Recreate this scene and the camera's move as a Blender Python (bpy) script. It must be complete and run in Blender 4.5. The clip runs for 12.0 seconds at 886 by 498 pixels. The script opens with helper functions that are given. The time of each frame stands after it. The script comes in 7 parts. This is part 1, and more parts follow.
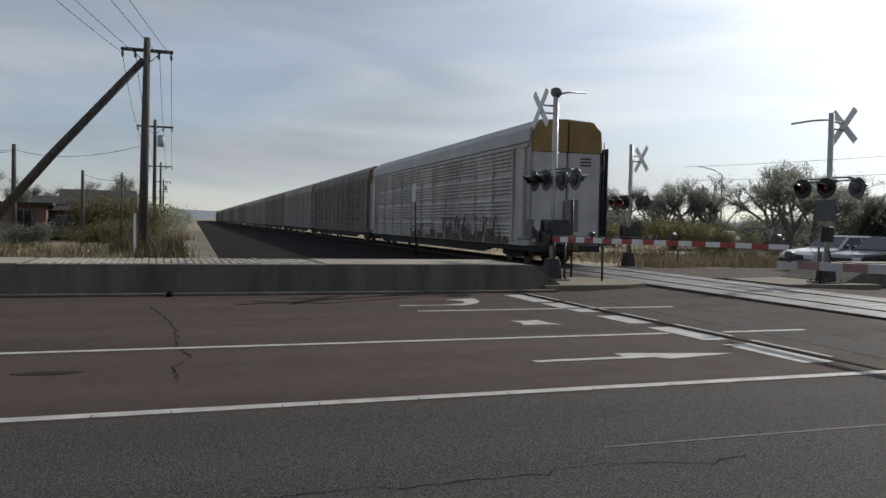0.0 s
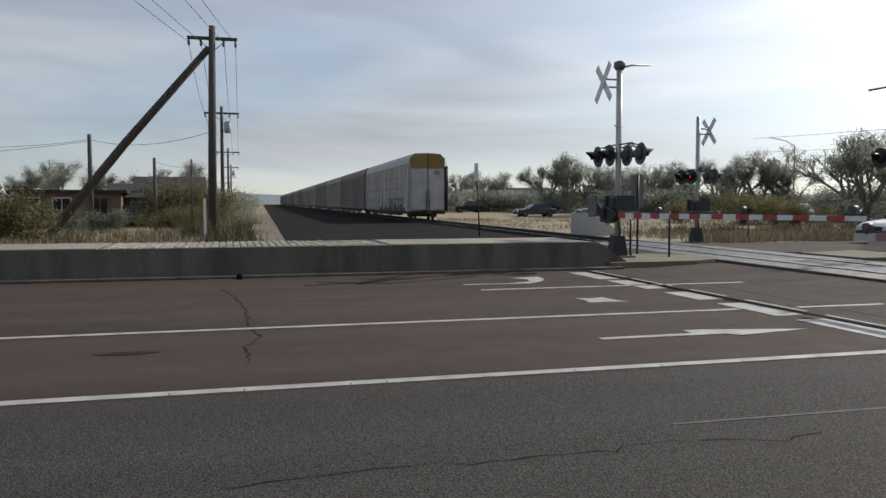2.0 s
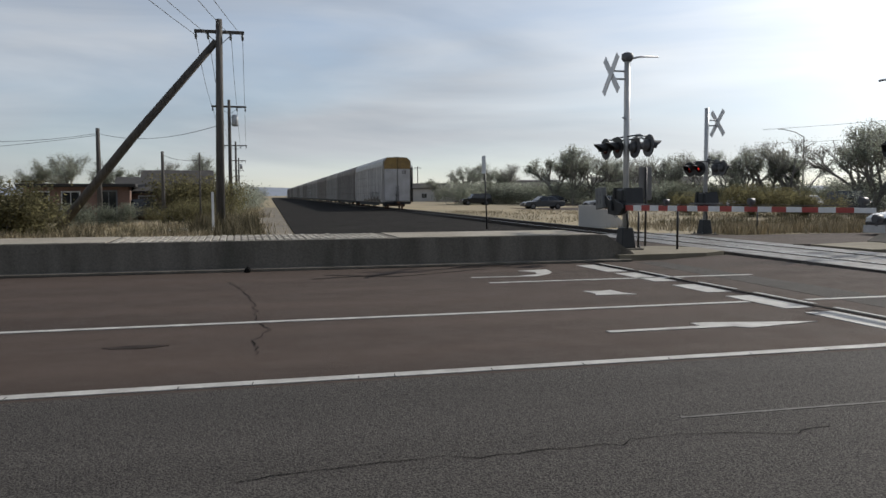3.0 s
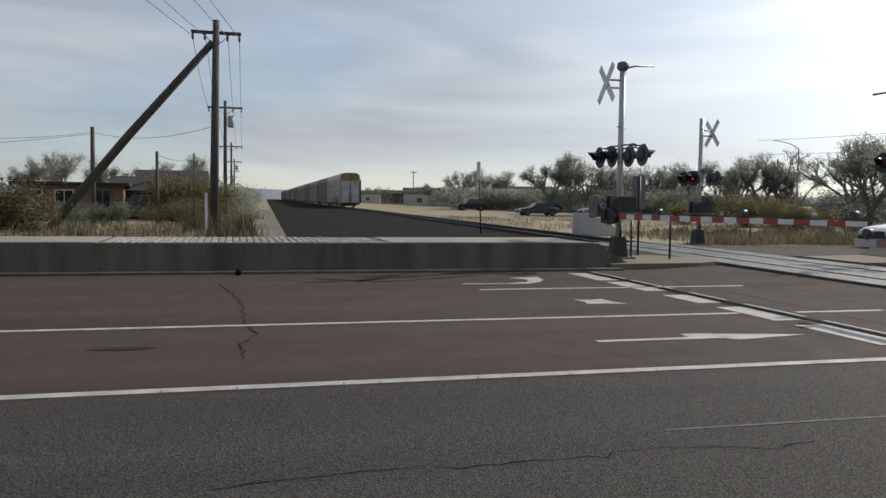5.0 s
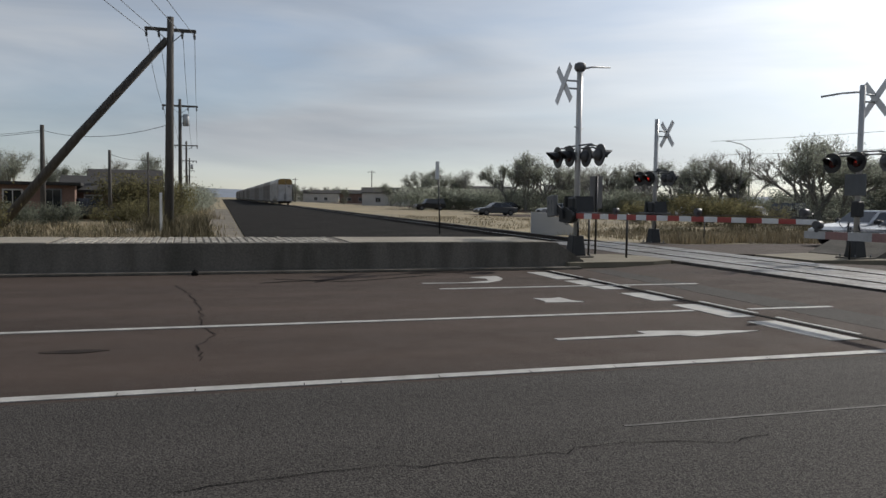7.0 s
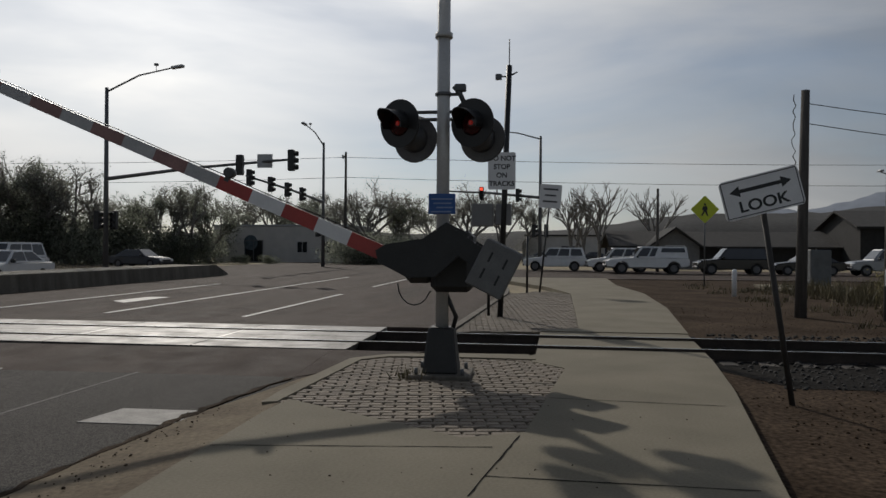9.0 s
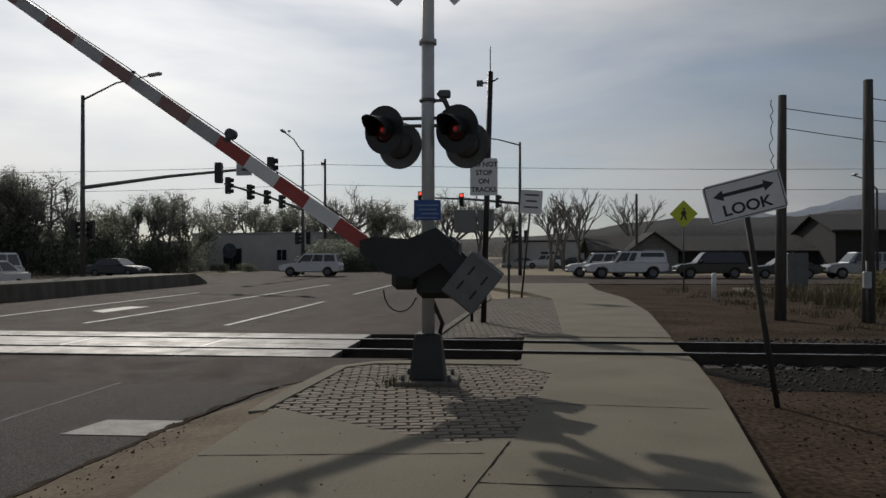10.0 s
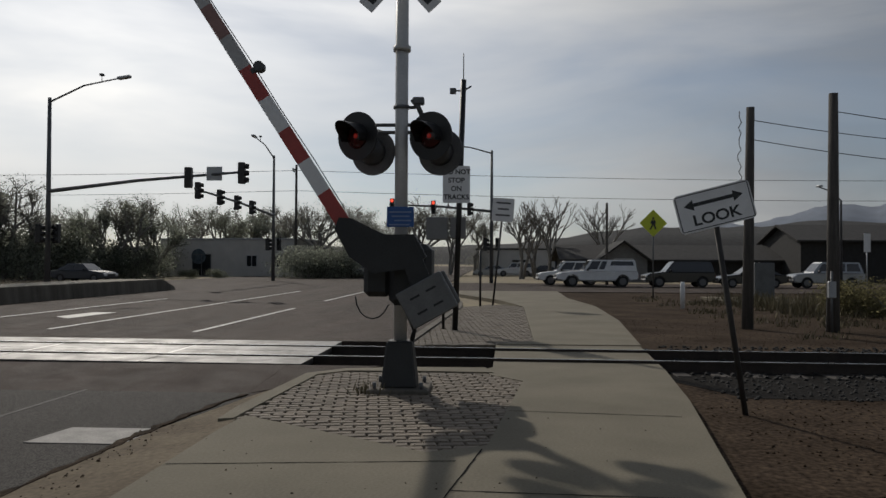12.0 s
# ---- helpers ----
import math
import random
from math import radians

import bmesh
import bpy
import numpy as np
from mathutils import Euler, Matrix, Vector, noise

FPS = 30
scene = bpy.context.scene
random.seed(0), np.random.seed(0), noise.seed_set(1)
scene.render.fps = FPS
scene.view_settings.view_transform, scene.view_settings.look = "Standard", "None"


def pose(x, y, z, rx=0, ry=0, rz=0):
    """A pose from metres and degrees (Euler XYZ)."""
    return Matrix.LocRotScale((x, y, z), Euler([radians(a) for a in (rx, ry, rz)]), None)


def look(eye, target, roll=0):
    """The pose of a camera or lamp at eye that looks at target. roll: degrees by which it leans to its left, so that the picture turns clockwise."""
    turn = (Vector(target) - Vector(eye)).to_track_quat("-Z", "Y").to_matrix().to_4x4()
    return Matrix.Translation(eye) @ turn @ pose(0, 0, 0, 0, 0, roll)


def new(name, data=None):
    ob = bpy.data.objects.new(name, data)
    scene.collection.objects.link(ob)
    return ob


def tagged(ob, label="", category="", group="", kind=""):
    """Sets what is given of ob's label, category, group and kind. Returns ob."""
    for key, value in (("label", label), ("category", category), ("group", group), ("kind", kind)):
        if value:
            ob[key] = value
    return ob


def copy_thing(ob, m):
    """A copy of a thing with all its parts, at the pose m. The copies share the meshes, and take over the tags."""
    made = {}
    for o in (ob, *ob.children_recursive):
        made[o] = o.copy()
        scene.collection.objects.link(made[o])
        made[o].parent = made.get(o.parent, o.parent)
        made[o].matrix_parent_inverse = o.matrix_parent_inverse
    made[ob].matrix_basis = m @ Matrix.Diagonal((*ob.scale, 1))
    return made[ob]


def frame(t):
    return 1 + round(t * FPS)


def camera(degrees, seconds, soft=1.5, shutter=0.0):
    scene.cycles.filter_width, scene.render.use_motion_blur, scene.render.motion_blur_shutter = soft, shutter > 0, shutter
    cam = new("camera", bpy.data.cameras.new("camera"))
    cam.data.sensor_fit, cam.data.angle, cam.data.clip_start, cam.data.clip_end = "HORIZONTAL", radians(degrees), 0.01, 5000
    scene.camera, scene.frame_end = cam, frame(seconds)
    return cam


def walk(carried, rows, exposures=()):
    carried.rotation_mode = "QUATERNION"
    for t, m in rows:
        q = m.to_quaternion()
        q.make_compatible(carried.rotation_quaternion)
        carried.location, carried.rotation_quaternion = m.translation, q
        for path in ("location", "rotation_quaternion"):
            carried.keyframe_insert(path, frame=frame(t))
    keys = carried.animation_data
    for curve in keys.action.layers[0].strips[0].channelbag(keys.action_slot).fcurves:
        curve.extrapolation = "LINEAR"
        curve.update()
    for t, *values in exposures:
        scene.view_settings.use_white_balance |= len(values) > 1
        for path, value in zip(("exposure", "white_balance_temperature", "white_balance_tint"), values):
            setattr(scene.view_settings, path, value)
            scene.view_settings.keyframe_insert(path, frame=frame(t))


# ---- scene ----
cam = camera(57.9, 12.0, 1.5)
# seconds, x, y, z, heading, pitch, roll
PATH = [
    (0.0, -0.029, -0.000, 1.597, -19.40, -1.83, -1.20),
    (0.5, -0.041, -0.006, 1.600, -13.97, -2.12, -0.83),
    (1.0, 0.017, -0.030, 1.593, -11.98, -2.92, -0.21),
    (1.5, 0.033, 0.020, 1.589, -14.38, -2.86, -0.64),
    (2.0, -0.032, -0.008, 1.587, -14.92, -3.34, 0.02),
    (2.5, -0.042, -0.016, 1.605, -15.05, -4.16, 0.12),
    (3.0, -0.028, -0.008, 1.595, -14.38, -3.87, 0.21),
    (3.2, -0.023, 0.007, 1.585, -14.18, -4.26, 0.22),
    (5.0, 0.034, 0.009, 1.615, -14.70, -3.53, -0.85),
    (5.5, 0.031, 0.017, 1.614, -14.76, -3.03, -0.47),
    (6.0, 0.016, 0.000, 1.608, -13.95, -3.14, -0.82),
    (6.5, 0.031, -0.001, 1.608, -14.60, -3.17, -0.59),
    (6.7, 0.028, 0.010, 1.611, -14.58, -3.50, -0.71),
    (8.3, -0.041, -0.013, 1.586, -68.42, -0.42, 0.39),
    (8.5, 0.001, -0.044, 1.604, -76.59, -0.21, 0.41),
    (9.0, -0.002, -0.055, 1.602, -83.58, 0.02, -0.41),
    (9.5, 0.007, -0.008, 1.603, -84.37, 0.76, 0.57),
    (10.0, 0.005, 0.019, 1.598, -85.04, 0.49, 0.11),
    (10.5, -0.006, 0.023, 1.595, -85.37, 0.15, 0.29),
    (11.0, 0.014, 0.024, 1.601, -86.39, 0.57, -0.48),
    (11.5, 0.011, 0.022, 1.595, -86.90, 0.58, -0.54),
    (12.0, 0.015, 0.037, 1.595, -87.10, 1.02, -0.30)]
walk(cam, [(t, pose(x, y, z, 90 + p, r, h)) for t, x, y, z, h, p, r in PATH],
     [(0.0, -0.1, 6500, 10), (2.5, 0.1, 6500, 10), (5.0, 0.08, 6550, 10), (6.0, 0.0, 6550, 10), (6.7, 0.0, 6520, 10), (8.3, -0.9, 6650, 10), (12.0, -0.88, 6700, 10)])

# ---------------------------------------------------------------- world and sun
SUN_AZ, SUN_EL = radians(25.5), radians(33.5)      # from +X towards +Y
SUN_DIR = Vector((math.cos(SUN_AZ) * math.cos(SUN_EL), math.sin(SUN_AZ) * math.cos(SUN_EL), math.sin(SUN_EL)))


def make_world():
    w = bpy.data.worlds.new("sky")
    scene.world = w
    w.use_nodes = True
    nt = w.node_tree
    nt.nodes.clear()
    N = nt.nodes.new
    L = nt.links.new
    out, bg, sky = N("ShaderNodeOutputWorld"), N("ShaderNodeBackground"), N("ShaderNodeTexSky")
    sky.sky_type, sky.sun_disc = "NISHITA", False
    sky.sun_elevation, sky.sun_rotation = SUN_EL, math.pi / 2 - SUN_AZ
    sky.air_density, sky.dust_density, sky.altitude = 1.0, 0.6, 1500
    # thin streaky cloud sheet, drawn out along one direction
    tc, mp = N("ShaderNodeTexCoord"), N("ShaderNodeMapping")
    mp.inputs["Scale"].default_value = (1.2, 1.6, 7.0)
    mp.inputs["Rotation"].default_value = (0.12, 0.06, 0.5)
    n1 = N("ShaderNodeTexNoise")
    n1.inputs["Scale"].default_value, n1.inputs["Detail"].default_value, n1.inputs["Roughness"].default_value = 1.3, 5, 0.5
    n1.inputs["Distortion"].default_value = 0.4
    ramp = N("ShaderNodeValToRGB")
    ramp.color_ramp.elements[0].position, ramp.color_ramp.elements[1].position = 0.34, 0.68
    ramp.color_ramp.elements[0].color, ramp.color_ramp.elements[1].color = (0.42, 0.42, 0.42, 1), (0.95, 0.95, 0.95, 1)
    # cloud brightness: grey, brighter round the veiled sun (forward scattering)
    dot = N("ShaderNodeVectorMath")
    dot.operation = "DOT_PRODUCT"
    dot.inputs[1].default_value = SUN_DIR
    glow = N("ShaderNodeMapRange")
    glow.inputs["From Min"].default_value, glow.inputs["From Max"].default_value = 0.3, 1.0
    glow.clamp = True
    pw = N("ShaderNodeMath")
    pw.operation, pw.inputs[1].default_value = "POWER", 4.6
    n2 = N("ShaderNodeTexNoise")
    n2.inputs["Scale"].default_value, n2.inputs["Detail"].default_value, n2.inputs["Roughness"].default_value = 1.7, 5, 0.5
    n2.inputs["Distortion"].default_value = 0.6
    tone = N("ShaderNodeValToRGB")
    tone.color_ramp.elements[0].position, tone.color_ramp.elements[1].position = 0.36, 0.66
    tone.color_ramp.elements[0].color, tone.color_ramp.elements[1].color = (0.33, 0.365, 0.415, 1), (0.56, 0.58, 0.605, 1)
    lift = N("ShaderNodeVectorMath")
    lift.operation, lift.inputs[3].default_value = "SCALE", 10.0
    cloud = N("ShaderNodeMix")
    cloud.data_type = "RGBA"
    cloud.inputs["B"].default_value = (29, 29, 28.6, 1)
    L(mp.outputs["Vector"], n2.inputs["Vector"])
    L(n2.outputs["Fac"], tone.inputs["Fac"])
    L(tone.outputs["Color"], lift.inputs[0])
    L(lift.outputs["Vector"], cloud.inputs["A"])
    mix = N("ShaderNodeMix")
    mix.data_type = "RGBA"
    L(tc.outputs["Generated"], mp.inputs["Vector"])
    L(mp.outputs["Vector"], n1.inputs["Vector"])
    L(n1.outputs["Fac"], ramp.inputs["Fac"])
    L(tc.outputs["Generated"], dot.inputs[0])
    L(dot.outputs["Value"], glow.inputs["Value"])
    L(glow.outputs["Result"], pw.inputs[0])
    L(pw.outputs[0], cloud.inputs["Factor"])
    # the sheet looks thinner overhead, where it is seen square on
    sep, thin, cover = N("ShaderNodeSeparateXYZ"), N("ShaderNodeMapRange"), N("ShaderNodeMath")
    thin.inputs["From Min"].default_value, thin.inputs["From Max"].default_value = 0.3, 0.9
    thin.inputs["To Min"].default_value, thin.inputs["To Max"].default_value = 1.0, 0.35
    cover.operation = "MULTIPLY"
    L(tc.outputs["Generated"], sep.inputs[0])
    L(sep.outputs["Z"], thin.inputs["Value"])
    L(ramp.outputs["Color"], cover.inputs[0])
    L(thin.outputs["Result"], cover.inputs[1])
    L(cover.outputs[0], mix.inputs["Factor"])
    L(sky.outputs["Color"], mix.inputs["A"])
    L(cloud.outputs["Result"], mix.inputs["B"])
    L(mix.outputs["Result"], bg.inputs["Color"])
    bg.inputs["Strength"].default_value = 0.1
    L(bg.outputs["Background"], out.inputs["Surface"])


make_world()
sun = new("sun", bpy.data.lights.new("sun", "SUN"))
sun.data.energy, sun.data.angle, sun.data.color = 3.6, radians(1.2), (1.0, 0.95, 0.87)
sun.matrix_world = look(SUN_DIR * 100, (0, 0, 0))

# ---------------------------------------------------------------- materials
MATS = {}


def mat(name, col, rough=0.8, metal=0.0, var=0.25, scale=3.0, fine=60.0, bump=0.0, col2=None, spec=0.5, island=0.0, rnd=0.0, emit=None, stretch=(1, 1, 1), streak=None, snap=0.25):
    """Two scales of noise on a base colour, with fine relief."""
    if name in MATS:
        return MATS[name]
    m = bpy.data.materials.new(name)
    m.use_nodes = True
    nt = m.node_tree
    N, L = nt.nodes.new, nt.links.new
    b = nt.nodes["Principled BSDF"]
    b.inputs["Roughness"].default_value, b.inputs["Metallic"].default_value = rough, metal
    b.inputs["Specular IOR Level"].default_value = spec
    tc, mp = N("ShaderNodeTexCoord"), N("ShaderNodeMapping")
    mp.inputs["Scale"].default_value = stretch
    L(tc.outputs["Object"], mp.inputs["Vector"])
    a, c = N("ShaderNodeTexNoise"), N("ShaderNodeTexNoise")
    a.inputs["Scale"].default_value, a.inputs["Detail"].default_value = scale, 5
    c.inputs["Scale"].default_value, c.inputs["Detail"].default_value = fine, 3
    if streak:
        mp2 = N("ShaderNodeMapping")
        mp2.inputs["Scale"].default_value = streak
        L(tc.outputs["Object"], mp2.inputs["Vector"])
        L(mp2.outputs["Vector"], a.inputs["Vector"])
    else:
        L(mp.outputs["Vector"], a.inputs["Vector"])
    L(mp.outputs["Vector"], c.inputs["Vector"])
    mr = N("ShaderNodeMapRange")
    mr.inputs["From Min"].default_value, mr.inputs["From Max"].default_value = 0.3, 0.7
    L(a.outputs["Fac"], mr.inputs["Value"])
    mx = N("ShaderNodeMix")
    mx.data_type = "RGBA"
    if col2 is None:
        col2 = tuple(x * (1 - 2 * var * 0.8) for x in col)
    mx.inputs["A"].default_value, mx.inputs["B"].default_value = (*col2, 1), (*col, 1)
    L(mr.outputs["Result"], mx.inputs["Factor"])
    mr2 = N("ShaderNodeMapRange")
    mr2.inputs["From Min"].default_value, mr2.inputs["From Max"].default_value = 0.5 - snap, 0.5 + snap
    mr2.inputs["To Min"].default_value, mr2.inputs["To Max"].default_value = 1 - var, 1 + var
    L(c.outputs["Fac"], mr2.inputs["Value"])
    mul = N("ShaderNodeVectorMath")
    mul.operation = "SCALE"
    L(mx.outputs["Result"], mul.inputs[0])
    L(mr2.outputs["Result"], mul.inputs["Scale"])
    last = mul.outputs["Vector"]
    for amount, src, sock in ((island, "ShaderNodeNewGeometry", "Random Per Island"), (rnd, "ShaderNodeObjectInfo", "Random")):
        if amount:
            g = N(src)
            r = N("ShaderNodeMapRange")
            r.inputs["To Min"].default_value, r.inputs["To Max"].default_value = 1 - amount, 1 + amount
            L(g.outputs[sock], r.inputs["Value"])
            s = N("ShaderNodeVectorMath")
            s.operation = "SCALE"
            L(last, s.inputs[0])
            L(r.outputs["Result"], s.inputs["Scale"])
            last = s.outputs["Vector"]
    L(last, b.inputs["Base Color"])
    if bump:
        bp = N("ShaderNodeBump")
        bp.inputs["Strength"].default_value, bp.inputs["Distance"].default_value = bump, 0.02
        L(c.outputs["Fac"], bp.inputs["Height"])
        L(bp.outputs["Normal"], b.inputs["Normal"])
    if emit:
        b.inputs["Emission Color"].default_value = (*emit[:3], 1)
        b.inputs["Emission Strength"].default_value = emit[3]
    MATS[name] = m
    return m


def worn_gloss(m, low, high):
    """Uneven polish: broad patches and tyre streaks change the roughness."""
    nt = m.node_tree
    n, r, tc = nt.nodes.new("ShaderNodeTexNoise"), nt.nodes.new("ShaderNodeMapRange"), nt.nodes.new("ShaderNodeTexCoord")
    n.inputs["Scale"].default_value, n.inputs["Detail"].default_value, n.inputs["Roughness"].default_value = 1.6, 6, 0.7
    r.inputs["From Min"].default_value, r.inputs["From Max"].default_value = 0.38, 0.62
    r.inputs["To Min"].default_value, r.inputs["To Max"].default_value = low, high
    nt.links.new(tc.outputs["Object"], n.inputs["Vector"])
    nt.links.new(n.outputs["Fac"], r.inputs["Value"])
    nt.links.new(r.outputs["Result"], nt.nodes["Principled BSDF"].inputs["Roughness"])
    return m


ASPHALT = worn_gloss(mat("asphalt", (0.069, 0.0505, 0.041), 0.85, var=0.34, scale=0.8, fine=110, bump=0.35, col2=(0.044, 0.0325, 0.0265), spec=0.13, streak=(0.1, 1, 1), snap=0.18), 0.8, 0.93)
ASPHALT_DARK = mat("asphalt_dark", (0.054, 0.049, 0.0445), 0.86, var=0.66, scale=0.9, fine=75, bump=0.5, col2=(0.042, 0.038, 0.034), spec=0.13, streak=(0.12, 1, 1), snap=0.13)
PAINT = mat("road_paint", (0.39, 0.38, 0.355), 0.65, var=0.15, scale=3.5, fine=30, bump=0.2, col2=(0.24, 0.23, 0.21))
TAR = mat("tar", (0.012, 0.011, 0.0105), 0.95, var=0.2, spec=0.05)
CONCRETE = mat("concrete", (0.2, 0.177, 0.131), 0.9, var=0.12, scale=0.9, fine=40, bump=0.25, col2=(0.15, 0.133, 0.097), spec=0.2)
CONCRETE_DARK = mat("weathered_concrete", (0.16, 0.142, 0.12), 0.9, var=0.2, scale=1.1, fine=25, bump=0.4, col2=(0.088, 0.08, 0.066), spec=0.2, streak=(2.2, 1, 0.4))
PANEL_CONCRETE = worn_gloss(mat("crossing_panel", (0.1, 0.092, 0.082), 0.5, var=0.45, scale=1.5, fine=14, bump=0.7, col2=(0.032, 0.029, 0.026), spec=0.4, rnd=0.3), 0.42, 0.66)
BRICK = mat("paver", (0.2, 0.162, 0.12), 0.85, var=0.2, scale=4, fine=60, bump=0.4, rnd=0.22)
PAVER_TOP = mat("median_paver", (0.33, 0.3, 0.25), 0.85, var=0.15, scale=2, fine=50, bump=0.3, rnd=0.12, island=0.12)
SAND_JOINT = mat("sand_joint", (0.09, 0.072, 0.055), 0.95, var=0.2, scale=3, bump=0.3)
GRASS_GROUND = mat("dry_ground", (0.27, 0.215, 0.12), 0.95, var=0.3, scale=0.09, fine=3, bump=0.4, col2=(0.16, 0.13, 0.08))
DIRT = mat("dirt", (0.074, 0.053, 0.037), 1.0, var=0.7, scale=0.6, fine=18, bump=0.9, col2=(0.034, 0.023, 0.015), spec=0.04)
BALLAST = mat("ballast", (0.026, 0.024, 0.022), 0.95, var=0.6, scale=0.5, fine=18, bump=0.9, col2=(0.015, 0.014, 0.013), spec=0.03)
STONE = mat("ballast_stone", (0.023, 0.021, 0.019), 0.9, var=0.3, island=0.5)
RAIL_STEEL = mat("rail_steel", (0.045, 0.032, 0.025), 0.7, 0.2, var=0.3, fine=30)
RAIL_TOP = mat("polished_rail", (0.45, 0.44, 0.43), 0.25, 0.9, var=0.1)
TIE = mat("tie_wood", (0.06, 0.05, 0.042), 0.9, var=0.3, rnd=0.3, bump=0.3)
GALV = mat("galvanised", (0.4, 0.41, 0.42), 0.5, 0.55, var=0.1, scale=4, fine=40)
GALV_DARK = mat("dull_steel", (0.13, 0.135, 0.14), 0.55, 0.4, var=0.15, scale=4)
MAST_PAINT = mat("mast_paint", (0.5, 0.5, 0.49), 0.45, 0.3, var=0.1, scale=3)
MECH = mat("mechanism_grey", (0.028, 0.029, 0.03), 0.55, 0.2, var=0.15, scale=5)
BLACK = mat("black_paint", (0.016, 0.016, 0.017), 0.45, var=0.2)
HOOD = mat("lamp_hood", (0.02, 0.02, 0.021), 0.4, var=0.2)
HOUSING = mat("lamp_housing", (0.075, 0.075, 0.078), 0.5, var=0.2)
LENS = mat("red_lens", (0.05, 0.004, 0.004), 0.15, var=0.1)
LENS_LIT = mat("red_lens_lit", (0.3, 0.01, 0.01), 0.2, emit=(1.0, 0.06, 0.04, 0.5))
LENS_DIM = mat("red_lens_glow", (0.12, 0.008, 0.008), 0.2, emit=(1.0, 0.05, 0.03, 0.16))
SIG_RED = mat("signal_red", (0.3, 0.01, 0.01), 0.2, emit=(1.0, 0.08, 0.04, 3.0))
WHITE = mat("white_sheeting", (0.72, 0.72, 0.72), 0.4, var=0.06, scale=5)
# Washed-out red: backlight glare put into the sheeting colour.
RED_FADED = mat("glare_faded_red_sheeting", (0.3, 0.165, 0.15), 0.45, var=0.15, scale=5)
WHITE_WORN = mat("worn_white_sheeting", (0.46, 0.455, 0.45), 0.45, var=0.12, scale=5)
RED = mat("red_sheeting", (0.38, 0.05, 0.042), 0.4, var=0.1, scale=5)
YELLOW_GREEN = mat("fluorescent_sheeting", (0.55, 0.62, 0.03), 0.4, var=0.06)
BLUE_SIGN = mat("blue_sheeting", (0.02, 0.09, 0.3), 0.4, var=0.1)
POLE_WOOD = mat("pole_wood", (0.1, 0.09, 0.081), 0.9, var=0.3, scale=2, fine=30, bump=0.4, stretch=(6, 6, 0.6))
WIRE = mat("wire", (0.05, 0.05, 0.05), 0.6)
BARK = mat("bark", (0.25, 0.235, 0.215), 0.95, var=0.3, scale=4, bump=0.4)
RACK_STEEL = mat("rack_galvanised", (0.56, 0.525, 0.49), 0.6, 0.1, var=0.16, scale=0.7, fine=8, rnd=0.12, col2=(0.37, 0.335, 0.305), streak=(1, 2.2, 0.5))
RACK_YELLOW = mat("rack_yellow", (0.31, 0.2, 0.065), 0.8, var=0.25, scale=1.5, col2=(0.2, 0.13, 0.055))
RACK_ROOF = mat("rack_roof", (0.42, 0.41, 0.4), 0.5, 0.3, var=0.12, scale=0.6)
RACK_DARK = mat("rack_under", (0.028, 0.026, 0.025), 0.8, var=0.25)
RUST = mat("rust", (0.16, 0.085, 0.05), 0.9, var=0.3, scale=2, col2=(0.09, 0.055, 0.035))


# ---------------------------------------------------------------- mesh helpers
def box(bm, x0, x1, y0, y1, z0, z1):
    v = [bm.verts.new(p) for p in ((x0, y0, z0), (x1, y0, z0), (x1, y1, z0), (x0, y1, z0), (x0, y0, z1), (x1, y0, z1), (x1, y1, z1), (x0, y1, z1))]
    for f in ((3, 2, 1, 0), (4, 5, 6, 7), (0, 1, 5, 4), (1, 2, 6, 5), (2, 3, 7, 6), (3, 0, 4, 7)):
        bm.faces.new([v[i] for i in f])
    return v


def bevel_box(bm, x0, x1, y0, y1, z0, z1, r=0.01):
    b2 = bmesh.new()
    box(b2, x0, x1, y0, y1, z0, z1)
    bmesh.ops.bevel(b2, geom=b2.edges[:], offset=r, segments=1, affect="EDGES")
    join(bm, b2)


def join(bm, b2, m=None):
    if m is not None:
        bmesh.ops.transform(b2, matrix=m, verts=b2.verts)
    vs = {v: bm.verts.new(v.co) for v in b2.verts}
    for f in b2.faces:
        bm.faces.new([vs[v] for v in f.verts])
    b2.free()


def tube(bm, pts, radii, seg=10, cap=True):
    """A round tube through the points."""
    pts = [Vector(p) for p in pts]
    if isinstance(radii, (int, float)):
        radii = [radii] * len(pts)
    rings = []
    for i, p in enumerate(pts):
        d = (pts[min(i + 1, len(pts) - 1)] - pts[max(i - 1, 0)]).normalized()
        up = Vector((0, 0, 1)) if abs(d.z) < 0.95 else Vector((1, 0, 0))
        s = d.cross(up).normalized()
        u = s.cross(d)
        rings.append([bm.verts.new(p + (s * math.cos(a) + u * math.sin(a)) * radii[i]) for a in [2 * math.pi * k / seg for k in range(seg)]])
    for a, b in zip(rings, rings[1:]):
        for k in range(seg):
            f = bm.faces.new((a[k], a[(k + 1) % seg], b[(k + 1) % seg], b[k]))
            f.smooth = True
    if cap:
        bm.faces.new(rings[0][::-1])
        bm.faces.new(rings[-1])


def prism(bm, pts, z0, z1):
    """A polygon of (x, y) raised from z0 to z1."""
    a = [bm.verts.new((x, y, z0)) for x, y in pts]
    b = [bm.verts.new((x, y, z1)) for x, y in pts]
    n = len(pts)
    bm.faces.new(a[::-1])
    bm.faces.new(b)
    for i in range(n):
        bm.faces.new((a[i], a[(i + 1) % n], b[(i + 1) % n], b[i]))
    bmesh.ops.recalc_face_normals(bm, faces=bm.faces)


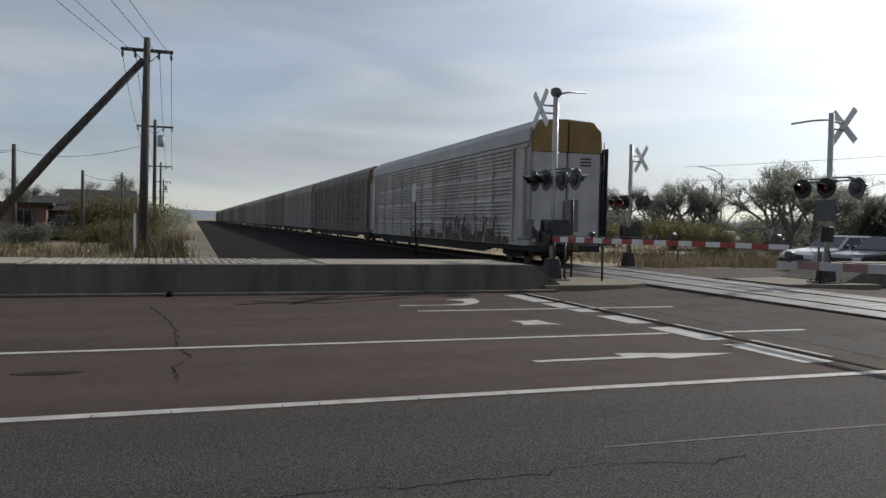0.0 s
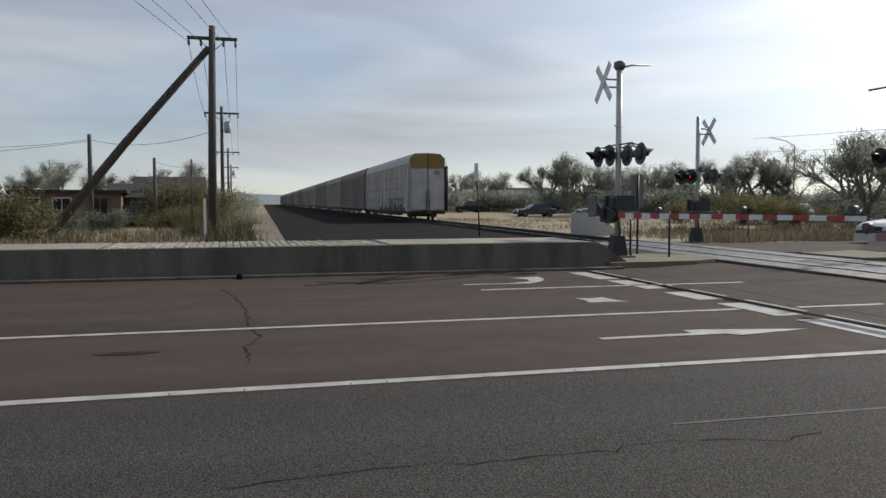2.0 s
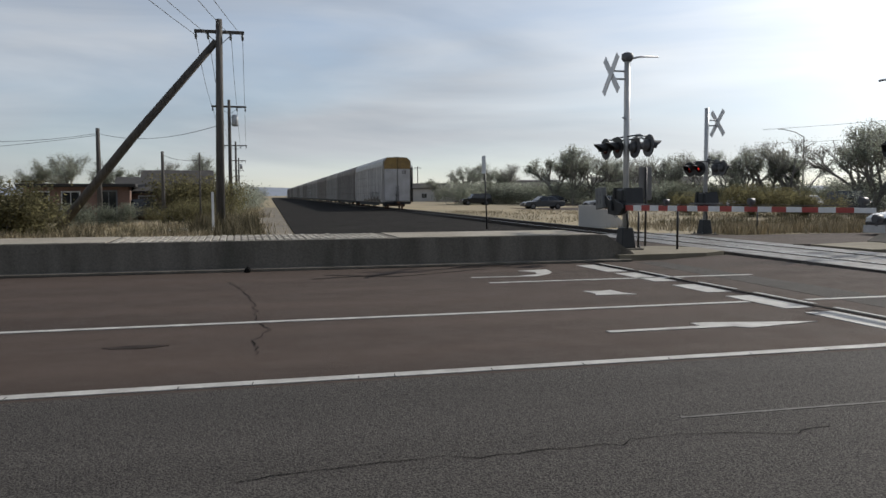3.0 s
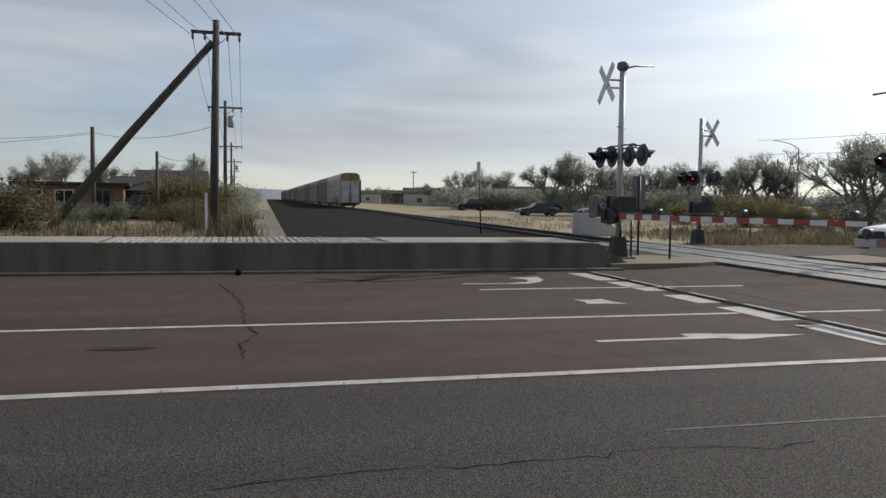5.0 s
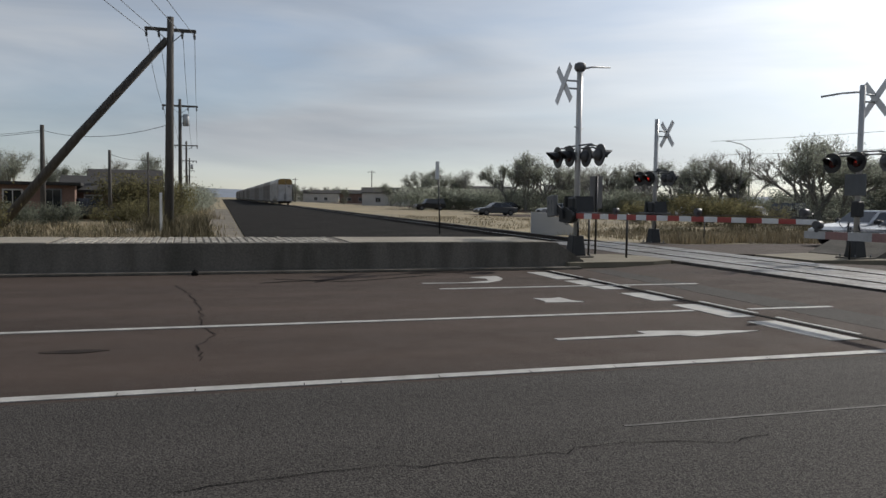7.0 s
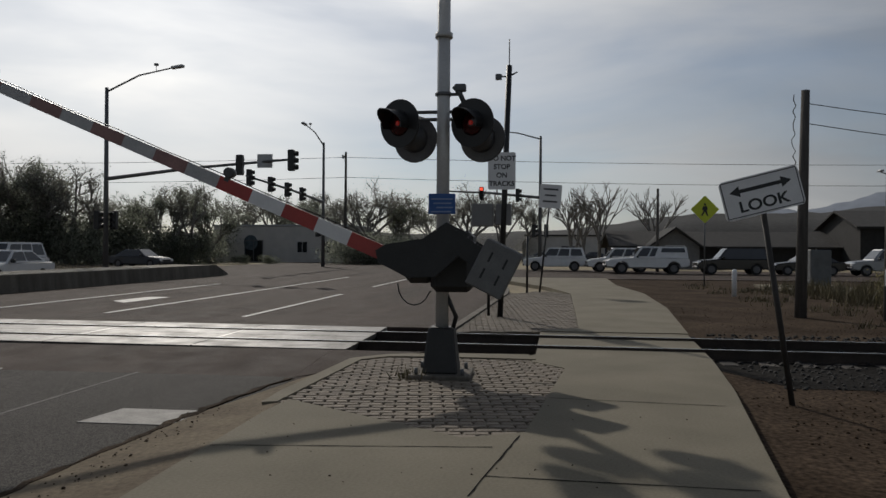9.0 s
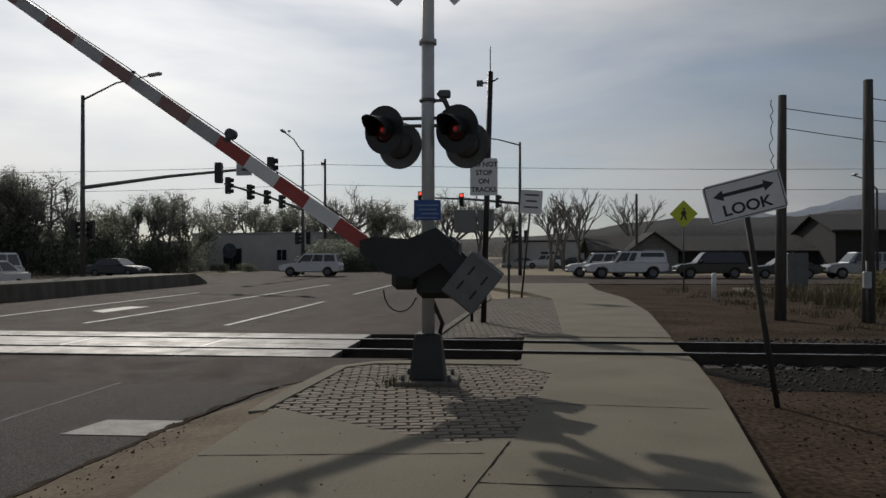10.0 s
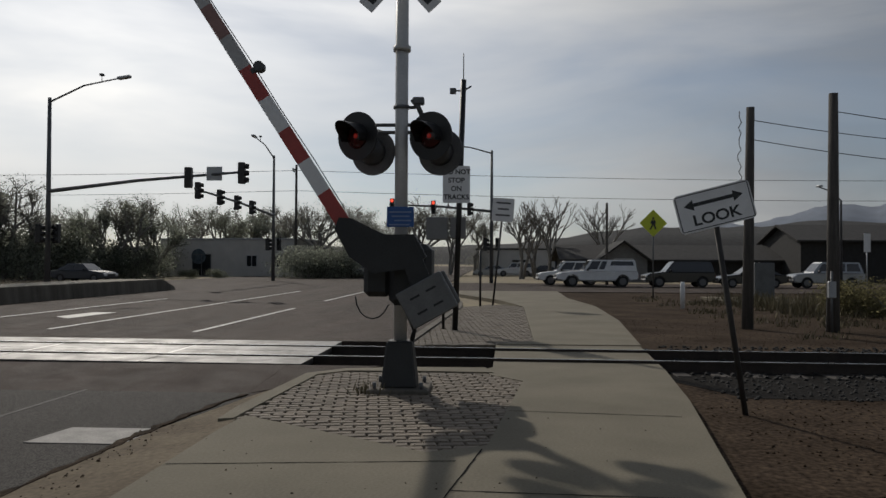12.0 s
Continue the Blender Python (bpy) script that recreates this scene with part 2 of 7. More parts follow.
def profile(bm, pts, a0, a1, axis="y"):
    """A closed outline swept along y (points x, z) or along x (points y, z)."""
    def at(p, a):
        return (p[0], a, p[1]) if axis == "y" else (a, p[0], p[1])
    a = [bm.verts.new(at(p, a0)) for p in pts]
    b = [bm.verts.new(at(p, a1)) for p in pts]
    n = len(pts)
    fs = [bm.faces.new(a), bm.faces.new(b[::-1])]
    for i in range(n):
        fs.append(bm.faces.new((a[i], b[i], b[(i + 1) % n], a[(i + 1) % n])))
    bmesh.ops.recalc_face_normals(bm, faces=fs)


def mesh(name, bm, material):
    me = bpy.data.meshes.new(name)
    bm.to_mesh(me)
    bm.free()
    me.materials.append(material)
    return me


def part(name, bm, material, parent=None, label=""):
    ob = new(name, mesh(name, bm, material))
    ob.parent = parent
    if label:
        ob["label"] = label
    return ob


def thing(name, m, label, category, group="", kind=""):
    ob = new(name)
    ob.matrix_basis = m
    return tagged(ob, label, category, group, kind)


def solid(name, material, maker, label="", kind="structure", category="", parent=None):
    bm = bmesh.new()
    maker(bm)
    return tagged(part(name, bm, material, parent), label, category, "", kind)


def text(name, body, size, m, material, parent, squeeze=1.0):
    cu = bpy.data.curves.new(name, "FONT")
    cu.body, cu.size, cu.align_x, cu.align_y, cu.extrude = body, size, "CENTER", "CENTER", 0.001
    cu.offset = 0.004
    tmp = bpy.data.objects.new(name, cu)
    scene.collection.objects.link(tmp)
    me = bpy.data.meshes.new_from_object(tmp.evaluated_get(bpy.context.evaluated_depsgraph_get()))
    bpy.data.objects.remove(tmp)
    me.transform(Matrix.Diagonal((squeeze, 1, 1, 1)))
    me.materials.clear()
    me.materials.append(material)
    ob = new(name, me)
    ob.parent, ob.matrix_basis = parent, m
    return ob


# ---------------------------------------------------------------- large structure
TRACK_X, TRACK_K = 13.25, 0.036          # centre line x = TRACK_X + TRACK_K * y


def track_x(y):
    return TRACK_X + TRACK_K * y


ROAD_Y0, ROAD_Y1, MED_Y0, MED_Y1 = 2.85, 27.2, 17.6, 20.3
WALK_Z = 0.10


def grid_sheet(bm, xs, ys, z):
    vs = [[bm.verts.new((x, y, z(x, y))) for x in xs] for y in ys]
    for j in range(len(ys) - 1):
        for i in range(len(xs) - 1):
            bm.faces.new((vs[j][i], vs[j][i + 1], vs[j + 1][i + 1], vs[j + 1][i]))


def build_ground():
    solid("ground", GRASS_GROUND, lambda bm: grid_sheet(bm, (-3000, -400, -60, 0, 60, 400, 3000), (-3000, -400, -60, 0, 60, 400, 3000), lambda x, y: -0.06), "dry grassy earth round the crossing")
    solid("road", ASPHALT, lambda bm: prism(bm, [(-300, ROAD_Y0), (46, ROAD_Y0), (46, ROAD_Y1), (-300, ROAD_Y1)], -0.3, 0.0), "worn brownish asphalt road with painted lane lines")
    solid("cross_street", ASPHALT, lambda bm: prism(bm, [(46, -300), (66, -300), (66, 300), (46, 300)], -0.3, -0.004), "asphalt cross street beyond the railway")
    solid("road_beyond", ASPHALT, lambda bm: prism(bm, [(66, ROAD_Y0), (400, ROAD_Y0), (400, ROAD_Y1), (66, ROAD_Y1)], -0.3, 0.0), "asphalt road going on past the junction")
    solid("near_lane", ASPHALT_DARK, lambda bm: prism(bm, [(-300, ROAD_Y0), (10.9, ROAD_Y0), (10.9, 6.72), (-300, 6.72)], -0.02, 0.004), "darker resurfaced kerbside lane")
    # Dark strip: shade by the rails put into the surface colour.
    solid("newer_asphalt_strip", ASPHALT_DARK, lambda bm: prism(bm, [(8.6, 6.72), (11.3, 6.72), (11.6, 17.0), (9.0, 17.0)], -0.02, 0.003), "dark asphalt strip painted for shade beside the rails")
    solid("road_edge_near", ASPHALT, lambda bm: prism(bm, [(7.3, 2.846), (8.0, 2.63), (10.75, 2.43), (11.25, 2.01), (11.5, 1.3), (11.62, 2.846)], -0.3, 0.002), "asphalt up to the kerb of the brick island")
    solid("road_edge_far", ASPHALT, lambda bm: prism(bm, [(15.25, 2.846), (15.25, 1.54), (27.3, 0.96), (31, 1.02), (37, 2.62), (45.9, 2.842), (45.9, 2.846)], -0.3, 0.002), "asphalt up to the kerb past the rails")
    # far verge and street beside the railway
    solid("far_street", ASPHALT, lambda bm: prism(bm, [(32, 78), (400, 78), (400, 92), (32, 92)], -0.3, -0.03), "distant street beside the railway land")
    solid("ballast_bed", BALLAST, lambda bm: prism(bm, [(2.05, 28), (track_x(28) + 2.4, 28), (track_x(600) + 2.4, 600), (23.6, 600)], -0.3, -0.02), "dark ballast bed along the railway")
    solid("ballast_bed_near", BALLAST, lambda bm: prism(bm, [(track_x(-80) - 3.3, -80), (track_x(-80) + 2.3, -80), (track_x(2.6) + 2.0, 2.6), (track_x(2.6) - 1.7, 2.6), (track_x(-2.6) - 1.75, -2.6), (track_x(-3.2) - 3.1, -3.2)], -0.3, -0.04), "dark ballast bed along the railway")
    solid("dirt_verge", DIRT, lambda bm: prism(bm, [(-40, -40), (46, -40), (46, -1.2), (-40, -1.2)], -0.3, -0.045), "bare brown earth beside the pavement")
    solid("dirt_path", mat("pale_dirt", (0.165, 0.138, 0.1), 0.95, var=0.35, scale=0.4, fine=8), lambda bm: prism(bm, [(-0.9, 28.2), (2.0, 28.2), (5.0, 110), (3.5, 110)], -0.3, -0.035), "pale earth track beside the ballast")


def build_marks():
    def mark(name, pts, label, m=PAINT, z=0.009):
        solid(name, m, lambda bm: prism(bm, pts, 0.001, z), label)

    def line(name, x0, x1, y, w, label, z=0.009):
        mark(name, [(x0, y - w / 2), (x1, y - w / 2), (x1, y + w / 2), (x0, y + w / 2)], label, z=z)
    line("lane_line_1", -60, 11.0, 6.9, 0.15, "solid white lane line")
    line("lane_line_2", -60, 7.25, 10.25, 0.13, "solid white lane line")
    line("lane_line_3", 8.2, 11.0, 10.2, 0.12, "solid white lane line")
    line("lane_line_4", 4.35, 10.2, 13.72, 0.13, "solid white lane line")
    # stop bar in pieces
    for i, (y0, y1) in enumerate(((7.6, 9.1), (9.5, 10.9), (11.4, 12.5), (13.1, 14.7), (15.0, 16.6))):
        mark("stop_bar_%d" % (i + 1), [(7.3, y0), (7.75, y0), (7.75, y1), (7.3, y1)], "worn white stop bar")
        mark("stop_line_%d" % (i + 1), [(8.0, y0 + 0.3), (8.07, y0 + 0.3), (8.07, y1 + 0.3), (8.0, y1 + 0.3)], "thin worn white line")
    mark("seam", [(7.85, 6.8), (7.95, 6.8), (7.98, 16.8), (7.88, 16.8)], "dark tar seam across the lanes", TAR, 0.007)
    # straight arrow
    mark("lane_arrow_1", [(4.1, 8.48), (5.35, 8.5), (5.35, 8.72), (5.55, 8.72), (6.95, 8.42), (5.85, 8.22), (5.72, 8.36), (4.1, 8.36)], "worn white straight lane arrow")
    # worn word block and left-turn arrow
    mark("lane_word", [(5.42, 11.55), (5.5, 11.75), (5.45, 12.1), (5.75, 12.05), (5.95, 12.15), (5.98, 11.75), (6.1, 11.5), (5.75, 11.55)], "worn white road mark")
    mark("lane_arrow_2", [(4.3, 14.75), (5.2, 14.7), (5.75, 14.95), (5.85, 15.35), (5.6, 15.7), (6.3, 15.9), (6.2, 15.3), (6.0, 14.95), (5.6, 14.6), (4.3, 14.63)], "worn white left-turn arrow")
    mark("near_block", [(6.85, 3.15), (7.5, 3.1), (7.5, 3.95), (6.85, 4.05)], "worn white stop bar by the kerb", mat("faded_paint", (0.2, 0.19, 0.175), 0.75, var=0.25, scale=5), 0.012)
    mark("worn_line_1", [(3.0, 4.99), (10.0, 4.93), (10.0, 4.97), (3.0, 5.03)], "faint worn line", mat("worn_paint", (0.1, 0.094, 0.086), 0.85, var=0.4, scale=6), 0.0075)
    # beyond the rails
    line("lane_line_5", 18.3, 44, 10.2, 0.13, "solid white lane line")
    line("lane_line_6", 17.8, 27.5, 6.6, 0.13, "solid white lane line")
    line("lane_line_7", 33, 44, 6.6, 0.13, "solid white lane line")
    line("lane_line_8", 18.3, 34, 13.7, 0.13, "solid white lane line")
    mark("lane_arrow_3", [(21.8, 11.6), (24.5, 11.5), (24.5, 12.2), (22.5, 12.3)], "worn white lane arrow")


def crack(name, pts, w, z=0.0065, wander=0.04):
    rnd = random.Random(name)
    fine = []
    for (x0, y0), (x1, y1) in zip(pts, pts[1:]):
        n = max(2, int(math.hypot(x1 - x0, y1 - y0) / 0.12))
        for i in range(n):
            t = i / n
            fine.append((x0 + (x1 - x0) * t + rnd.uniform(-wander, wander), y0 + (y1 - y0) * t + rnd.uniform(-wander, wander)))
    bm = bmesh.new()
    prev = None
    for i, (x, y) in enumerate(fine):
        a = fine[min(i + 1, len(fine) - 1)]
        b = fine[max(i - 1, 0)]
        d = Vector((a[0] - b[0], a[1] - b[1])).normalized()
        ww = w * rnd.uniform(0.35, 1.0)
        cur = (bm.verts.new((x - d.y * ww, y + d.x * ww, z)), bm.verts.new((x + d.y * ww, y - d.x * ww, z)))
        if prev:
            bm.faces.new((prev[0], prev[1], cur[1], cur[0]))
        prev = cur
    tagged(part(name, bm, TAR), "dark line in the surface", "crack", "", "structure")


def build_median():
    """Raised median: battered concrete wall with a paved top and a sloping nose."""
    def wall(name, x0, x1, nose0, nose1, label):
        bm = bmesh.new()
        h = 0.62
        a = [(MED_Y0, -0.05), (MED_Y0 + 0.07, h), (MED_Y1 - 0.07, h), (MED_Y1, -0.05)]
        ring = []
        xs = [x0 + nose0, x1 - nose1]
        for x in xs:
            ring.append([bm.verts.new((x, y, z)) for y, z in a])
        lo = [bm.verts.new((x0, y, z if z < 0 else 0.16)) for y, z in a]
        hi = [bm.verts.new((x1, y, z if z < 0 else 0.16)) for y, z in a]
        seq = ([lo] if nose0 else []) + ring + ([hi] if nose1 else [])
        for p, q in zip(seq, seq[1:]):
            for i in range(4):
                bm.faces.new((p[i], p[(i + 1) % 4], q[(i + 1) % 4], q[i]))
        bm.faces.new(seq[0])
        bm.faces.new(seq[-1])
        bmesh.ops.recalc_face_normals(bm, faces=bm.faces)
        return tagged(part(name, bm, CONCRETE_DARK), label, "", "", "structure")
    m = wall("median_wall", -70, 9.3, 0, 0.75, "weathered concrete median wall with a paved top")
    solid("median_gutter", CONCRETE_DARK, lambda bm: box(bm, -70, 9.0, MED_Y0 - 0.42, MED_Y0, -0.1, 0.05), "dirty concrete gutter strip along the median")
    island = [(8.8, 17.45), (11.2, 17.55), (12.0, 18.0), (12.1, 19.5), (11.4, 20.3), (8.8, 20.4)]
    solid("median_island", CONCRETE, lambda bm: prism(bm, island, -0.1, 0.14), "low concrete island at the end of the median")
    m2 = wall("median_wall_far", 18.4, 45.0, 1.0, 1.6, "weathered concrete median wall past the rails")
    solid("median_island_far", CONCRETE, lambda bm: prism(bm, [(15.9, 17.3), (19.0, 17.0), (19.0, 20.3), (15.9, 19.6)], -0.1, 0.14), "low concrete island at the end of the median")
    return m, m2


def build_walks():
    outline = [(-30, 2.4), (7.1, 2.4), (7.77, 2.36), (6.37, 0.5), (6.64, 0.0), (10.3, -0.47), (10.85, -0.04), (11.55, -0.1), (11.6, -2.55), (9.0, -2.24), (5.12, -1.63), (-30, -1.3)]
    walk_ob = solid("pavement", CONCRETE, lambda bm: prism(bm, outline, -0.2, WALK_Z), "pale concrete pavement with joints")
    solid("pavement_crossing", CONCRETE, lambda bm: prism(bm, [(11.62, -0.1), (14.95, -0.2), (14.95, -2.85), (11.62, -2.56)], -0.2, 0.085), "concrete pavement panel across the rails")
    solid("pavement_far", CONCRETE, lambda bm: prism(bm, [(14.97, -0.22), (15.78, -0.95), (28.0, -1.36), (33, -0.6), (40, 1.5), (44, 1.6), (44, -4.0), (35.3, -3.64), (28.7, -3.94), (21.7, -3.58), (14.97, -2.87)], -0.2, WALK_Z), "pale concrete pavement winding on past the rails")
    kerb = [(7.55, 2.56), (8.2, 2.58), (10.75, 2.42), (11.25, 2.0), (11.5, 1.2), (11.55, 0.0)]
    bm = bmesh.new()
    inner = [(7.6, 2.42), (7.8, 2.415), (10.65, 2.25), (11.08, 1.88), (11.3, 1.2), (11.35, -0.02)]
    prism(bm, kerb + inner[::-1], -0.2, WALK_Z + 0.006)
    tagged(part("kerb", bm, CONCRETE), "concrete kerb with dirt along it", "", "", "structure")
    solid("kerb_far", CONCRETE_DARK, lambda bm: prism(bm, [(14.7, 1.55), (27.3, 0.95), (31, 1.0), (37, 2.6), (46, 2.84), (46, 2.7), (37, 2.45), (31, 0.84), (27.3, 0.78), (14.7, 1.4)], -0.2, WALK_Z + 0.02), "concrete kerb past the rails")
    # sloping gutter pan between pavement and lane, with dirt washed over its edge
    bm = bmesh.new()
    rnd = random.Random(12)
    rows = []
    for x, y0, y1 in ((-30, 2.39, 3.12), (-6, 2.39, 3.12), (2.0, 2.39, 3.15), (4.1, 2.39, 3.3), (5.4, 2.39, 3.28), (6.6, 2.39, 3.19), (7.56, 2.39, 3.1), (8.2, 2.585, 2.98), (9.3, 2.53, 2.8), (10.3, 2.46, 2.6)):
        rows.append([bm.verts.new(q) for q in ((x, y0, 0.098 if x < 7.6 else 0.03), (x, (y0 + y1) / 2, 0.05 if x < 7.6 else 0.022), (x, y1, 0.012), (x, y1, -0.1))])
    for p, q in zip(rows, rows[1:]):
        for j in range(3):
            bm.faces.new((p[j], q[j], q[j + 1], p[j + 1]))
    bmesh.ops.recalc_face_normals(bm, faces=bm.faces)
    tagged(part("gutter", bm, mat("gutter_concrete", (0.19, 0.155, 0.11), 0.95, var=0.25, scale=1.4, fine=22, bump=0.4, col2=(0.12, 0.095, 0.068), spec=0.1)), "worn concrete gutter dusted with dirt", "", "", "structure")
    edge = []
    x = -6.0
    while x < 9.6:
        edge.append((x, max(2.66, min(3.3 - 0.07 * max(0, min(4.1, 4.1 - x) if x > 2 else 2.1), 3.43 - 0.062 * max(0, x - 3) - 0.02 * max(0, x - 7) ** 2))))
        x += 0.16
    pts = [(x, y + rnd.uniform(0.0, 0.09)) for x, y in edge] + [(x, y - rnd.uniform(0.0, 0.05)) for x, y in reversed(edge)]
    solid("kerb_dirt", mat("gutter_dirt", (0.075, 0.055, 0.038), 1.0, var=0.5, scale=3, fine=40, bump=0.6, spec=0.05), lambda b: prism(b, pts, 0.0, 0.018), "dirt washed along the gutter edge")
    solid("island_edging", CONCRETE, lambda b: prism(b, [(11.0, 1.9), (11.08, 1.88), (11.33, 1.2), (11.36, -0.02), (11.55, -0.1), (11.0, -0.1), (11.05, 0.9)], -0.1, WALK_Z + 0.012), "pale concrete edging of the brick island")
    # joints in the pavement
    for i, (a, b) in enumerate((((5.85, 2.38), (6.1, 0.12)), ((4.85, 0.33), (6.62, 0.02)), ((5.3, 0.25), (5.2, -1.62)), ((8.2, -0.22), (8.0, -2.05)), ((2.0, 2.38), (2.2, -1.4)))):
        crack("joint_%d" % (i + 1), [a, ((a[0] + b[0]) / 2, (a[1] + b[1]) / 2), b], 0.011, WALK_Z + 0.003, 0.004)
    return walk_ob


def rail_pair():
    """The near track: rails in a straight line on the ballast, flush in the panels at the road."""
    for side, nm in ((-1, "rail_west"), (1, "rail_east")):
        bm = bmesh.new()
        ys = [-80, -2.7, 600]
        for (h0, h1, w, z) in ((-0.03, 0.09, 0.012, 0), (0.09, 0.125, 0.036, 0), (-0.045, -0.03, 0.07, 0)):
            x = [track_x(y) + side * 0.755 for y in ys]
            prism(bm, [(x[0] - w, ys[0]), (x[0] + w, ys[0]), (x[2] + w, ys[2]), (x[2] - w, ys[2])], h0, h1)
        tagged(part(nm, bm, RAIL_STEEL), "rusty steel rail", "", "", "structure")
        bm = bmesh.new()
        x = [track_x(y) + side * 0.755 for y in ys]
        prism(bm, [(x[0] - 0.025, ys[0]), (x[0] + 0.025, ys[0]), (x[2] + 0.025, ys[2]), (x[2] - 0.025, ys[2])], 0.125, 0.128)
        tagged(part(nm + "_head", bm, RAIL_TOP), "polished running surface of the rail", "", "", "structure")


def build_panels():
    """Concrete crossing panels between and beside the rails."""
    bed = solid("crossing_bed", TAR, lambda bm: prism(bm, [(track_x(2.7) - 1.75, 2.7), (track_x(2.7) + 1.75, 2.7), (track_x(27.4) + 1.75, 27.4), (track_x(27.4) - 1.75, 27.4)], -0.2, 0.03), "black rubber bedding under the crossing panels")
    n = 10
    for i in range(n):
        y0, y1 = 2.7 + i * 2.47, 2.7 + (i + 1) * 2.47 - 0.025
        for a, b in ((-1.7, -0.84), (-0.67, -0.01), (0.01, 0.67), (0.84, 1.7)):
            bm = bmesh.new()
            c0, c1 = track_x(y0), track_x(y1)
            prism(bm, [(c0 + a, y0), (c0 + b, y0), (c1 + b, y1), (c1 + a, y1)], -0.1, 0.11)
            part("panel", bm, PANEL_CONCRETE, bed)
        bm = bmesh.new()      # steel edging at the end of each row of panels
        c1 = track_x(y1)
        prism(bm, [(c1 - 0.67, y1 - 0.012), (c1 + 0.67, y1 - 0.012), (c1 + 0.67, y1 + 0.037), (c1 - 0.67, y1 + 0.037)], 0.06, 0.1125)
        part("joint_strip", bm, mat("worn_edge_steel", (0.3, 0.29, 0.28), 0.32, 0.8, var=0.2), bed, "worn steel edging between panels")
    solid("approach_west", ASPHALT, lambda bm: profile(bm, [(9.6, 0.0005), (11.62, 0.1), (11.62, -0.1), (9.6, -0.1)], 2.9, 17.3), "asphalt ramp up to the crossing")
    solid("approach_east", ASPHALT, lambda bm: profile(bm, [(18.2, 0.0005), (15.2, 0.1), (15.2, -0.1), (18.2, -0.1)], 2.9, 17.3), "asphalt ramp down from the crossing")
    def ramp_edge(name, pts):
        bm = bmesh.new()
        top, low = [bm.verts.new(q) for q in pts], [bm.verts.new((q[0], q[1], -0.12)) for q in pts]
        mid = bm.verts.new((sum(q[0] for q in pts) / len(pts), sum(q[1] for q in pts) / len(pts), sum(q[2] for q in pts) / len(pts)))
        for k in range(len(pts)):
            j = (k + 1) % len(pts)
            bm.faces.new((top[k], top[j], mid))
            bm.faces.new((top[k], low[k], low[j], top[j]))
        bmesh.ops.recalc_face_normals(bm, faces=bm.faces)
        tagged(part(name, bm, ASPHALT), "asphalt edge of the ramp beside the kerb", "", "", "structure")
    ramp_edge("ramp_edge_west", [(9.62, 2.895, 0.004), (11.615, 2.895, 0.1), (11.615, 1.5, 0.1), (11.3, 2.02, 0.085), (10.8, 2.45, 0.058), (10.0, 2.6, 0.02)])
    ramp_edge("ramp_edge_east", [(15.21, 2.895, 0.1), (18.18, 2.895, 0.004), (18.18, 1.42, 0.004), (16.6, 1.5, 0.055), (15.21, 1.57, 0.1)])
    solid("approach_west_far", ASPHALT, lambda bm: profile(bm, [(10.0, 0.0005), (12.3, 0.1), (12.3, -0.1), (10.0, -0.1)], 20.5, 27.2), "asphalt ramp up to the crossing")
    solid("approach_east_far", ASPHALT, lambda bm: profile(bm, [(18.8, 0.0005), (15.7, 0.1), (15.7, -0.1), (18.8, -0.1)], 20.5, 27.2), "asphalt ramp down from the crossing")


build_ground()
build_marks()
CRACK_LINE = [(-0.1, 4.5), (0.63, 4.59), (1.13, 4.62), (1.36, 4.55), (2.21, 4.6), (2.32, 4.54), (2.4, 4.66), (3.04, 4.62), (3.53, 4.46), (3.73, 4.56), (4.03, 4.56)]
crack("crack_long", CRACK_LINE, 0.0065, 0.0085, 0.018)
crack("crack_cross", [(-0.2, 15.2), (0.1, 13.2), (0.2, 11.4), (0.15, 10.4), (0.3, 9.6), (0.1, 8.9), (0.15, 8.0)], 0.011)
MEDIAN, MEDIAN_FAR = build_median()
build_walks()
LINE_RND = random.Random(8)
line_x = -7.0
while line_x < 10:
    crack("line_gap", [(line_x, 6.82), (line_x + 0.02, 6.98)], 0.008, 0.0105, 0.003)
    line_x += LINE_RND.choice((0.32, 0.6, 0.62, 0.9, 1.3))
rail_pair()
build_panels()


# ---------------------------------------------------------------- crossing signals
MOVING = []          # (object, rows) keyed in motions()


def disc(bm, c, r, d, t, seg=24):
    """A round plate at c facing along d."""
    d = Vector(d).normalized()
    c = Vector(c)
    tube(bm, [c - d * t / 2, c + d * t / 2], r, seg)


